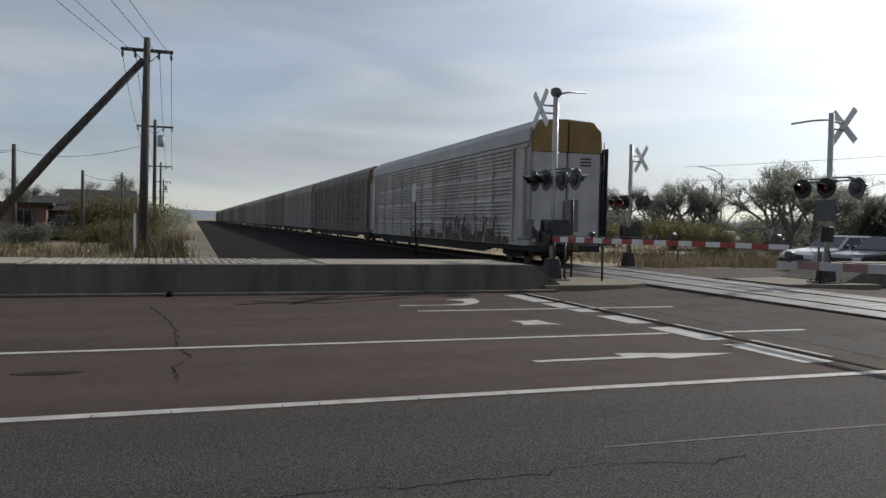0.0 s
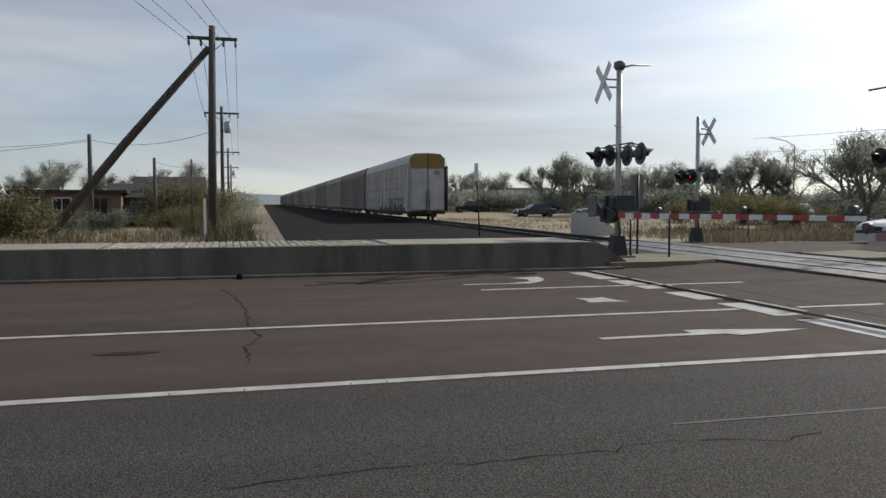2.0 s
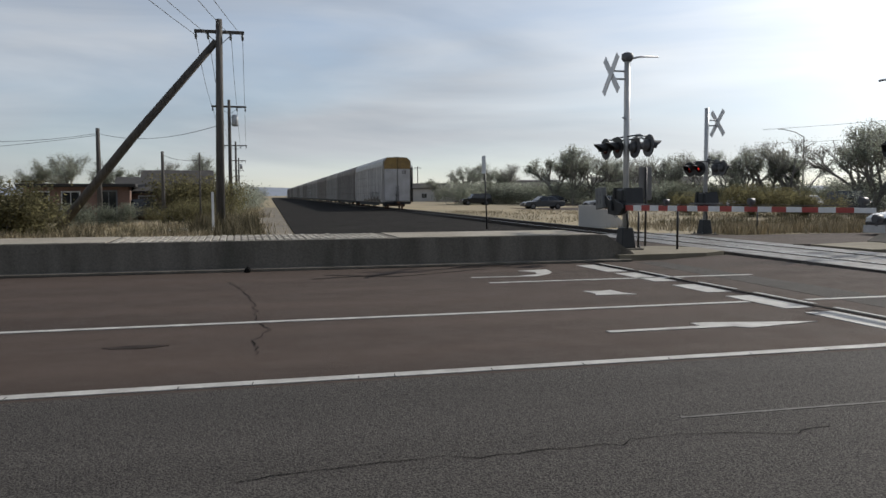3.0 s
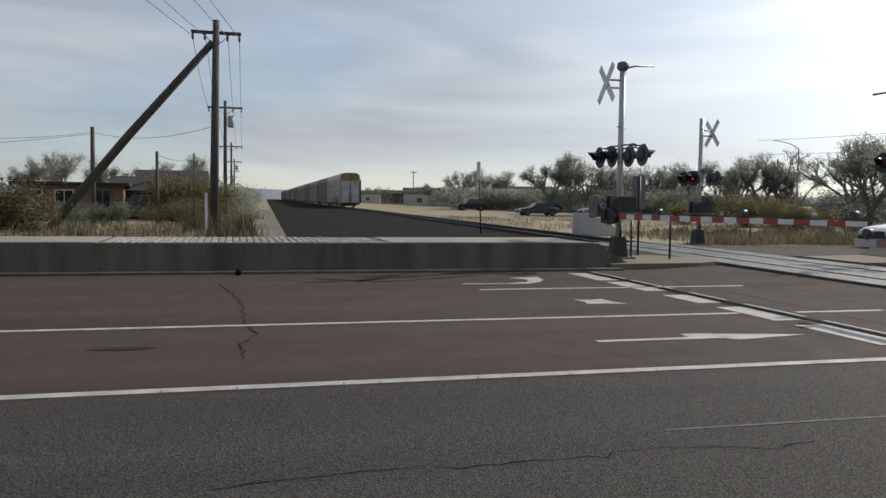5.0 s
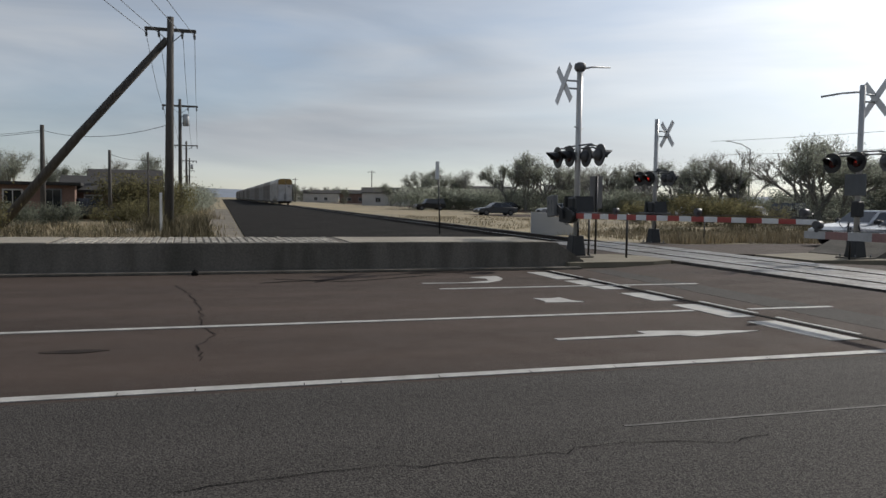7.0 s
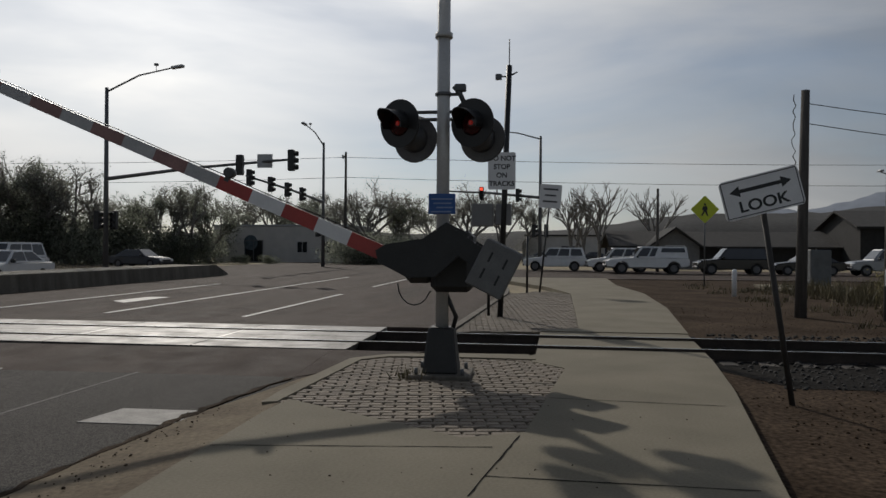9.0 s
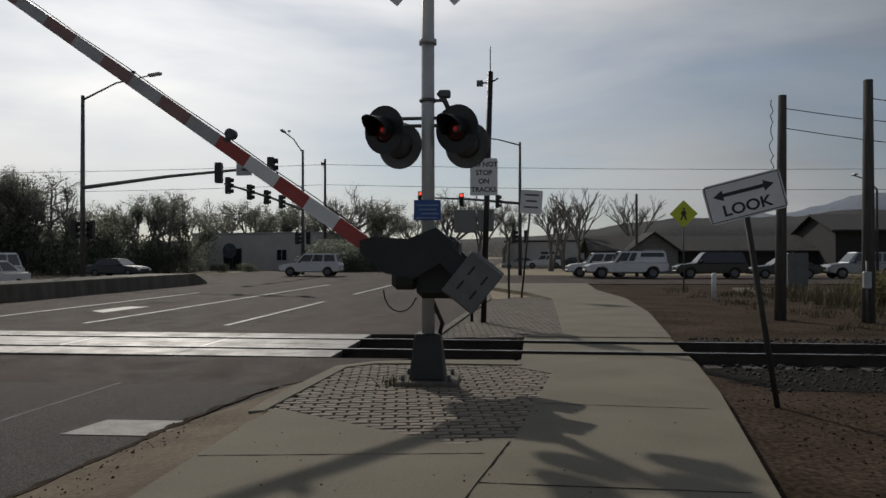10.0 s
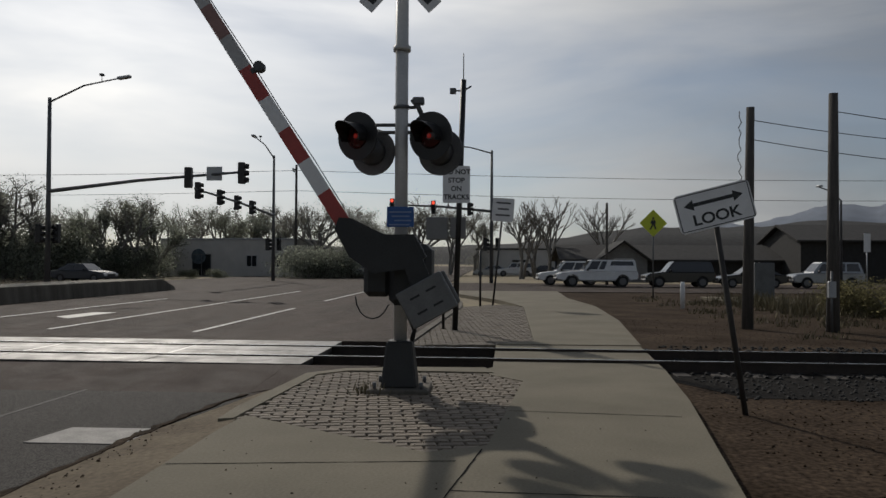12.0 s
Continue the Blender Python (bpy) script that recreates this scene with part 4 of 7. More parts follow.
def graffiti(car):
    """Faded painted scrawl low on the last wagon's side: looping strokes, no letters, over a rusty band."""
    rnd = random.Random(4)
    xo = -HALF_W - 0.094
    y = 1.9
    while y < 16.5:      # rust and grime in ragged patches along the sill
        w, top = rnd.uniform(0.5, 1.3), rnd.uniform(1.0, 1.42) - max(0, y - 11) * 0.05
        bm = bmesh.new()
        profile(bm, [(y, 0.74), (y + w, 0.74), (y + w * 0.9, top - 0.1), (y + w * 0.55, top), (y + w * 0.1, top - 0.06)], xo, xo - 0.002, "x")
        y += w * rnd.uniform(1.0, 1.3)
        part("rust_patch", bm, mat("sill_rust", (0.17, 0.11, 0.065), 0.9, var=0.35, scale=1.5, col2=(0.1, 0.08, 0.06)), car, "rusty grimy band along the sill")
    pale = mat("graffiti_pale", (0.5, 0.47, 0.44), 0.7, var=0.2)
    dark = mat("graffiti_dark", (0.045, 0.04, 0.045), 0.7, var=0.3)
    for m, a, e, z0, z1, wide, off, n in ((dark, 3.0, 10.8, 0.85, 1.95, 0.075, 0.004, 17), (pale, 3.3, 8.2, 1.0, 1.9, 0.05, 0.007, 13), (dark, 12.0, 16.5, 0.95, 1.5, 0.05, 0.004, 7)):
        for k in range(n):
            bm = bmesh.new()
            cy, cz = a + (e - a) * (k + 0.5) / n, (z0 + z1) / 2
            ry, rz, ph, sweep = (e - a) / n * rnd.uniform(0.4, 0.75), (z1 - z0) / 2 * rnd.uniform(0.6, 1.0), rnd.uniform(0, 6.3), rnd.uniform(2.8, 6.0)
            prev = None
            for i in range(15):
                t = ph + sweep * i / 14
                p = Vector((cy + ry * math.cos(t) + 0.2 * (i / 14 - 0.5), cz + rz * math.sin(t * (1.0 if k % 3 else 1.6))))
                w = wide * (0.6 + 0.5 * math.sin(i * 0.9 + k))
                cur = (bm.verts.new((xo - off, p.x - w, p.y - w * 0.5)), bm.verts.new((xo - off, p.x + w, p.y + w * 0.5)))
                if prev:
                    bm.faces.new((prev[0], prev[1], cur[1], cur[0]))
                prev = cur
            part("graffiti", bm, m, car, "faded painted scrawl")


RACK_BROWN = mat("rack_brown", (0.2, 0.172, 0.15), 0.65, 0.15, var=0.15, scale=0.6, fine=8, rnd=0.2)
RACK_DULL = mat("rack_dull", (0.32, 0.29, 0.26), 0.65, 0.1, var=0.15, scale=0.6, fine=8, rnd=0.2)
WAGONS = []


def build_train():
    first = rack_car(RACK_STEEL, "galvanised steel car-carrying rail wagon with ochre door heads")
    second = rack_car(RACK_BROWN, "dull brown-grey steel car-carrying rail wagon")
    WAGONS.extend([first, second])
    third = rack_car(RACK_DULL, "dull weathered grey car-carrying rail wagon")
    WAGONS.append(third)
    kinds = (second, third, third, second, third, second, third, third, second, third, second, third)
    for k in kinds:
        WAGONS.append(copy_thing(k, Matrix()))
    graffiti(first)


def wagon_rows(i):
    rows = []
    for k in range(0, 25):
        t = k * 0.5
        y = 26.6 + 17.44 * t + 0.41 * t * t + i * (CAR_LEN + 0.7)
        rows.append((t, pose(track_x(y), y, 0.128, 0, 0, -math.degrees(math.atan(TRACK_K)))))
    return rows


build_train()


# ---------------------------------------------------------------- poles, wires, signs
def wire(name, a, b, sag, r=0.012, label="dark sagging overhead wire between poles"):
    bm = bmesh.new()
    a, b = Vector(a), Vector(b)
    pts = [a.lerp(b, k / 12) - Vector((0, 0, sag * 4 * (k / 12) * (1 - k / 12))) for k in range(13)]
    tube(bm, pts, r, 5)
    return tagged(part(name, bm, WIRE), label, "wire", "overhead wires")


def utility_pole(x, y, h, r=0.15, arm=0.0, lean=(0, 0), transformer=False, label="weathered wooden utility pole", z0=-0.1, arm_turn=0):
    p = thing("utility_pole", pose(x, y, z0), label, "utility pole", "utility poles")
    bm = bmesh.new()
    tube(bm, [(0, 0, 0), (lean[0] * 0.5, lean[1] * 0.5, h * 0.5), (lean[0], lean[1], h - z0)], [r, r * 0.85, r * 0.68], 12)
    part("shaft", bm, POLE_WOOD, p)
    if arm:
        m = pose(lean[0], lean[1], h - z0 - 0.5, 0, 0, arm_turn)
        bm = bmesh.new()
        bevel_box(bm, -arm, arm, r * 0.7, r * 0.7 + 0.1, -0.07, 0.07, 0.01)
        bmesh.ops.transform(bm, matrix=m, verts=bm.verts)
        ca = part("crossarm", bm, POLE_WOOD, p)
        for s in (-1, 1):
            bm = bmesh.new()
            tube(bm, [(s * arm * 0.55, r * 0.7, -0.06), (0, r * 0.6, -0.6)], 0.018, 6)
            bmesh.ops.transform(bm, matrix=m, verts=bm.verts)
            part("brace", bm, GALV_DARK, ca)
            for q in (0.45, 0.93):
                bm = bmesh.new()
                tube(bm, [(s * arm * q, r * 0.7 + 0.05, -0.08), (s * arm * q, r * 0.7 + 0.05, -0.2), (s * arm * q, r * 0.7 + 0.05, -0.34)], [0.035, 0.06, 0.04], 8)
                bmesh.ops.transform(bm, matrix=m, verts=bm.verts)
                part("insulator", bm, GALV_DARK, ca)
    if transformer:
        bm = bmesh.new()
        tube(bm, [(0.42, 0, h - 1.9), (0.42, 0, h - 1.85), (0.42, 0, h - 1.1), (0.42, 0, h - 1.02)], [0.2, 0.24, 0.24, 0.18], 14)
        part("transformer", bm, GALV, p, "grey can transformer")
        bm = bmesh.new()
        for dz in (1.25, 1.75):
            box(bm, 0, 0.42, -0.03, 0.03, h - dz, h - dz + 0.06)
        part("hanger", bm, GALV_DARK, p)
    return p


def build_poles():
    big = utility_pole(-0.76, 36.5, 9.2, 0.2, 1.05, (0.12, 0), label="tall weathered wooden utility pole with a crossarm")
    bm = bmesh.new()
    tube(bm, [(-7.44, 3.8, 0.0), (-3.74, 1.9, 4.3), (-0.02, 0.02, 8.35)], [0.22, 0.19, 0.15], 12)
    part("push_brace", bm, POLE_WOOD, big, "long slanting wooden push brace")
    utility_pole(-0.5, 64, 8.9, 0.16, 1.3, transformer=True)
    utility_pole(-0.1, 105, 8.4, 0.16, 1.4)
    utility_pole(0.35, 150, 8.4, 0.16, 1.3, transformer=True)
    utility_pole(0.4, 200, 8.2, 0.16, 1.2)
    utility_pole(0.1, 260, 8.2, 0.16, 1.2)
    utility_pole(-7.75, 50, 5.5, 0.16)
    utility_pole(-12.1, 43.3, 7.9, 0.15, label="tall plain wooden pole behind the roadside bushes")
    utility_pole(-4.25, 50, 4.2, 0.12)
    utility_pole(-1.95, 45, 3.9, 0.055, label="thin grey metal pole")
    mk = thing("marker_post", pose(-1.0, 33.9, -0.06), "slender flat white marker post", "post")
    bm = bmesh.new()
    bevel_box(bm, -0.05, 0.05, -0.015, 0.015, 0, 1.8, 0.005)
    part("post", bm, WHITE, mk)
    for k, dx in enumerate((-0.98, -0.45, 0.5, 0.98)):
        wire("overhead_wire", (-0.64 + dx, 36.6, 8.5), (-7.8 + dx * 1.9, -10, 8.9), 0.5)
        wire("overhead_wire", (-0.64 + dx, 36.6, 8.5), (-0.5 + dx * 1.2, 64, 8.3), 0.5)
        wire("overhead_wire", (-0.5 + dx * 1.2, 64, 8.3), (-0.1 + dx * 1.3, 105, 7.8), 0.8)
    wire("overhead_wire", (-7.75, 50, 5.2), (-0.62, 36.5, 4.7), 0.45)
    wire("overhead_wire", (-7.75, 50, 5.2), (-22, 44, 5.6), 0.9)
    wire("overhead_wire", (-7.75, 50, 5.1), (-24, 52, 3.9), 0.3)
    wire("overhead_wire", (-4.25, 50, 4.0), (-1.95, 45, 3.5), 0.15)
    # past the rails
    p1 = utility_pole(20.9, -6.71, 5.65, 0.15, 0, (0.05, -0.1), label="short weathered wooden pole on the bare earth")
    utility_pole(20.2, -8.55, 5.85, 0.16, 0, (0.05, -0.05), label="short weathered wooden pole on the bare earth")
    wire("overhead_wire", (20.9, -6.9, 5.3), (30, -22, 6.0), 0.3)
    wire("overhead_wire", (20.9, -6.9, 4.8), (30, -22, 5.2), 0.3)
    wire("overhead_wire", (20.2, -8.6, 5.4), (26, -22, 5.4), 0.2)
    box_pole = thing("meter_box", pose(19.95, -8.42, -0.05), "small grey meter box on a conduit by the pole", "meter box")
    bm = bmesh.new()
    tube(bm, [(0, 0, 0), (0, 0, 1.5)], 0.03, 8)
    part("conduit", bm, GALV_DARK, box_pole)
    bm = bmesh.new()
    bevel_box(bm, -0.06, 0.06, -0.09, 0.09, 0.85, 1.25, 0.015)
    part("case", bm, GALV, box_pole, "grey steel meter case")
    wp = thing("white_post", pose(25.6, -12.75, -0.05), "stout white steel post on the bare earth", "post")
    bm = bmesh.new()
    bevel_box(bm, -0.12, 0.12, -0.12, 0.12, 0, 2.95, 0.03)
    part("post", bm, WHITE, wp)
    ms = thing("marker_sign", pose(40.0, -18.6, -0.05), "small white marker plate on a thin post", "sign")
    bm = bmesh.new()
    tube(bm, [(0, 0, 0), (0, 0, 3.0)], 0.03, 8)
    part("post", bm, GALV, ms)
    bm = bmesh.new()
    bevel_box(bm, -0.05, -0.03, -0.16, 0.16, 2.3, 3.2, 0.004)
    part("plate", bm, WHITE, ms)
    bm = bmesh.new()
    rnd = random.Random(3)
    tube(bm, [(20.72 + rnd.uniform(-0.05, 0.05), -6.55 + rnd.uniform(-0.06, 0.06), 5.5 - k * 0.14) for k in range(14)], 0.012, 5)
    bmesh.ops.translate(bm, vec=(-20.9, 6.8, 0.1), verts=bm.verts)
    part("loose_cable", bm, WIRE, p1, "loose black cable hanging from the pole")
    utility_pole(86, 20.4, 12.2, 0.18, 1.0)
    for z in (11.6, 9.4):
        wire("overhead_wire", (86, 20.4, z), (92, -90, z), 0.8, 0.025)
        wire("overhead_wire", (86, 20.4, z), (80, 110, z), 0.8, 0.025)
    utility_pole(58, 260, 11, 0.18, 1.2)
    utility_pole(38, 300, 9, 0.18, 1.0)
    utility_pole(70, 92, 7.6, 0.14, 1.0)
    utility_pole(84, 118, 8.0, 0.14, 1.2)
    utility_pole(62, -9.4, 6.3, 0.13)


def rounded_plate(bm, w, h, t, r=0.05):
    pts = []
    for cx, cy, a0 in ((w / 2 - r, h / 2 - r, 0), (-w / 2 + r, h / 2 - r, 90), (-w / 2 + r, -h / 2 + r, 180), (w / 2 - r, -h / 2 + r, 270)):
        for k in range(5):
            a = radians(a0 + k * 22.5)
            pts.append((cx + r * math.cos(a), cy + r * math.sin(a)))
    prism(bm, pts, -t, 0)


FACE_W = Matrix.Rotation(radians(-90), 4, "Z") @ Matrix.Rotation(radians(90), 4, "X")      # plate facing -x


def build_signs():
    # tilted LOOK sign on a leaning post
    s = thing("look_sign", pose(8.95, -2.83, -0.05), "white LOOK sign with double arrow, tilted on a leaning post", "sign")
    bm = bmesh.new()
    tube(bm, [(0, 0, 0), (0, 0.34, 2.24)], 0.032, 8)
    part("post", bm, mat("post_steel", (0.045, 0.04, 0.036), 0.7, var=0.3), s, "dark leaning steel post")
    m = pose(-0.05, 0.345, 2.275) @ FACE_W @ pose(0, 0, 0, 0, 0, 14.3)
    bm = bmesh.new()
    rounded_plate(bm, 0.84, 0.43, 0.012)
    plate = part("plate", bm, WHITE, s, "white sign plate")
    plate.matrix_basis = m
    bm = bmesh.new()
    for k in range(2):
        for a, b, c, d in (((-0.4, 0.4, 0.19, 0.2)), (-0.4, 0.4, -0.2, -0.19), (-0.405, -0.395, -0.19, 0.19), (0.395, 0.405, -0.19, 0.19)):
            if k == 0:
                box(bm, a, b, c, d, 0.0005, 0.002)
    part("border", bm, BLACK, plate)
    bm = bmesh.new()
    prism(bm, [(-0.33, 0.075), (-0.22, 0.135), (-0.22, 0.095), (0.22, 0.095), (0.22, 0.135), (0.33, 0.075), (0.22, 0.015), (0.22, 0.055), (-0.22, 0.055), (-0.22, 0.015)], 0.0005, 0.002)
    part("double_arrow", bm, BLACK, plate)
    text("lettering", "LOOK", 0.165, pose(0, -0.1, 0.001), BLACK, plate, 1.15)

    # pole past the rails with the tracks sign and equipment boxes
    p = thing("equipment_pole", pose(18.2, 0.68, WALK_Z - 0.02), "dark steel pole with a white tracks sign and boxes", "pole")
    bm = bmesh.new()
    tube(bm, [(0, 0, 0), (0, -0.17, 5.7)], 0.065, 12)
    tube(bm, [(0, -0.17, 5.7), (0, -0.17, 6.3)], 0.012, 6)
    part("shaft", bm, BLACK, p)
    bm = bmesh.new()
    tube(bm, [(0, 0.05, 5.45), (0, -0.17, 5.45), (0, -0.35, 5.55)], 0.02, 6)
    box(bm, -0.06, 0.06, 0.0, 0.14, 5.38, 5.5)
    part("antenna_bracket", bm, GALV_DARK, p)
    bm = bmesh.new()
    rounded_plate(bm, 0.62, 0.84, 0.012, 0.04)
    pl = part("plate", bm, WHITE, p, "white sign plate")
    pl.matrix_basis = pose(-0.1, -0.02, 3.3) @ FACE_W
    for i, word in enumerate(("DO NOT", "STOP", "ON", "TRACKS")):
        text("lettering", word, 0.155, pose(0, 0.28 - i * 0.19, 0.001), BLACK, pl)
    for a, b, z0, z1 in ((0.17, 0.67, 2.05, 2.57), (-0.24, 0.12, 2.08, 2.57)):
        bm = bmesh.new()
        bevel_box(bm, -0.02, 0.3, a, b, z0, z1, 0.02)
        part("equipment_box", bm, mat("box_grey", (0.2, 0.2, 0.195), 0.6, var=0.1), p, "grey equipment box")
    bm = bmesh.new()
    tube(bm, [(0.3, 0.28, 0.0), (0.3, 0.28, 1.2)], 0.035, 8)
    part("conduit", bm, BLACK, p)
    # white notice sign
    n = thing("notice_sign", pose(29.0, -0.3, WALK_Z - 0.02), "white notice sign on a thin post", "sign")
    bm = bmesh.new()
    tube(bm, [(0, 0, 0), (0, -0.35, 3.4)], 0.035, 8)
    part("post", bm, BLACK, n)
    bm = bmesh.new()
    rounded_plate(bm, 0.78, 0.85, 0.012)
    pl = part("plate", bm, WHITE, n, "white sign plate")
    pl.matrix_basis = pose(-0.05, -0.36, 3.45) @ FACE_W @ pose(0, 0, 0, 0, 0, -4)
    for i in range(3):
        bm = bmesh.new()
        box(bm, -0.26 + 0.06 * (i == 1), 0.26 - 0.06 * (i == 1), 0.22 - i * 0.22, 0.28 - i * 0.22, 0.0005, 0.002)
        part("lettering_bar", bm, HOUSING, pl, "lettering shown as a bar")
    n2 = thing("sign_post", pose(28.6, 0.15, WALK_Z - 0.02), "plain thin dark steel post", "post")
    bm = bmesh.new()
    tube(bm, [(0, 0, 0), (0, 0, 2.0)], 0.04, 8)
    part("post", bm, BLACK, n2)
    # pedestrian warning diamond
    d = thing("pedestrian_sign", pose(38.5, -8.0, -0.05), "yellow-green diamond pedestrian warning sign", "sign")
    bm = bmesh.new()
    tube(bm, [(0, 0, 0), (0, 0, 4.2)], 0.035, 8)
    part("post", bm, GALV_DARK, d)
    bm = bmesh.new()
    rounded_plate(bm, 0.92, 0.92, 0.012)
    pl = part("plate", bm, YELLOW_GREEN, d, "fluorescent yellow-green diamond plate")
    pl.matrix_basis = pose(-0.05, 0, 3.6) @ FACE_W @ pose(0, 0, 0, 0, 0, 45)
    bm = bmesh.new()
    b2 = bmesh.new()
    prism(b2, [(-0.05, 0.28), (0.05, 0.28), (0.05, 0.18), (-0.05, 0.18)], 0.0005, 0.002)
    prism(b2, [(-0.08, 0.15), (0.08, 0.15), (0.14, -0.02), (0.07, -0.02), (0.16, -0.3), (0.08, -0.3), (0.0, -0.1), (-0.1, -0.3), (-0.18, -0.3), (-0.06, -0.05), (-0.14, -0.02)], 0.0005, 0.002)
    join(bm, b2, pose(0, 0, 0, 0, 0, -45))
    part("symbol", bm, BLACK, pl, "black walking symbol")
    # leaning sign behind the median, seen nearly edge-on
    w = thing("trackside_sign", pose(11.4, 36.2, -0.05), "white sign on a leaning dark post beside the rails", "sign")
    bm = bmesh.new()
    tube(bm, [(0, 0, 0), (-0.12, 0, 3.0)], 0.035, 8)
    part("post", bm, BLACK, w)
    bm = bmesh.new()
    rounded_plate(bm, 0.4, 0.84, 0.012)
    pl = part("plate", bm, WHITE, w, "white sign plate")
    pl.matrix_basis = pose(-0.17, 0, 3.05) @ pose(0, 0, 0, 0, 0, 16) @ FACE_W @ pose(0, 0, 0, 0, -8, 0)
    # posts on the median island
    for x, y, h in ((10.6, 19.9, 1.0), (11.0, 20.25, 2.2), (11.2, 18.9, 1.2), (17.2, 17.4, 0.9), (18.3, 18.6, 1.0)):
        q = thing("island_post", pose(x, y, 0.13), "thin dark steel post on the island", "post", "island posts")
        bm = bmesh.new()
        tube(bm, [(0, 0, 0), (0, 0, h)], 0.03, 8)
        part("post", bm, BLACK, q)
        if h > 2:
            bm = bmesh.new()
            bevel_box(bm, -0.2, 0.2, 0.035, 0.05, h - 0.9, h + 0.02, 0.004)
            part("plate", bm, mat("plate_back", (0.2, 0.195, 0.19), 0.6, 0.2, var=0.12), q, "dull grey back of a sign plate")
    f = thing("fence_post", pose(20.6, 28.6, -0.06), "thin dark post beside the far kerb", "post", "island posts")
    bm = bmesh.new()
    tube(bm, [(0, 0, 0), (0, 0, 0.95)], 0.03, 8)
    part("post", bm, BLACK, f)


build_poles()
build_signs()


# ---------------------------------------------------------------- traffic signals and street lamps
def signal_head(parent, m, lit):
    bm = bmesh.new()
    bevel_box(bm, -0.16, 0.16, -0.18, 0.18, -0.53, 0.53, 0.03)
    h = part("signal_head", bm, BLACK, parent, "black three-lamp signal head")
    h.matrix_basis = m
    for k in range(3):
        bm = bmesh.new()
        tube(bm, [(-0.16, 0, 0.34 - 0.34 * k), (-0.34, 0, 0.34 - 0.34 * k)], [0.14, 0.13], 12, False)
        part("visor", bm, BLACK, h)
        bm = bmesh.new()
        tube(bm, [(-0.165, 0, 0.34 - 0.34 * k), (-0.185, 0, 0.34 - 0.34 * k)], [0.12, 0.06], 12)
        part("lens", bm, SIG_RED if lit and k == 0 else BLACK, h)


def signal_mast(name, x, y, h, arm, arm_z, heads, lamp, label, rise=0.8):
    """Steel mast with a street-lamp bracket and a signal arm. arm, lamp: vectors in plan; heads: (share of the arm, turn, lit)."""
    s = thing(name, pose(x, y, -0.05), label, "traffic signal", "traffic signals")
    bm = bmesh.new()
    tube(bm, [(0, 0, 0), (0, 0, h)], [0.16, 0.1], 12)
    part("mast", bm, GALV_DARK, s)
    if arm:
        bm = bmesh.new()
        tube(bm, [(0, 0, arm_z), (arm[0] * 0.5, arm[1] * 0.5, arm_z + 0.35), (arm[0], arm[1], arm_z + 0.5)], [0.12, 0.09, 0.06], 10)
        part("signal_arm", bm, GALV_DARK, s)
        for q, turn, lit in heads:
            signal_head(s, pose(arm[0] * q, arm[1] * q, arm_z + 0.35 * q + 0.1, 0, 0, turn), lit)
    for sy in (-1, 1):
        signal_head(s, pose(0, sy * 0.5, 3.2, 0, 0, 90 if sy > 0 else 0), False)
    if lamp:
        bm = bmesh.new()
        tube(bm, [(0, 0, h - 0.25), (lamp[0] * 0.5, lamp[1] * 0.5, h + rise * 0.68), (lamp[0], lamp[1], h + rise)], [0.06, 0.05, 0.04], 8)
        lb = part("lamp_bracket", bm, GALV_DARK, s)
        bm = bmesh.new()
        b2 = bmesh.new()
        bevel_box(b2, -0.12, 0.7, -0.14, 0.14, -0.08, 0.08, 0.04)
        join(bm, b2, pose(lamp[0], lamp[1], h + rise, 0, -4, math.degrees(math.atan2(lamp[1], lamp[0]))))
        part("luminaire", bm, GALV, lb, "grey street-lamp head")
        bm = bmesh.new()
        tube(bm, [(lamp[0] * 0.75, lamp[1] * 0.75, h + rise * 0.85), (lamp[0] * 0.75, lamp[1] * 0.75, h + rise + 0.2)], 0.02, 6)
        box(bm, lamp[0] * 0.75 - 0.1, lamp[0] * 0.75 + 0.1, lamp[1] * 0.75 - 0.1, lamp[1] * 0.75 + 0.1, h + rise + 0.2, h + rise + 0.32)
        part("sensor", bm, GALV_DARK, lb)
    return s


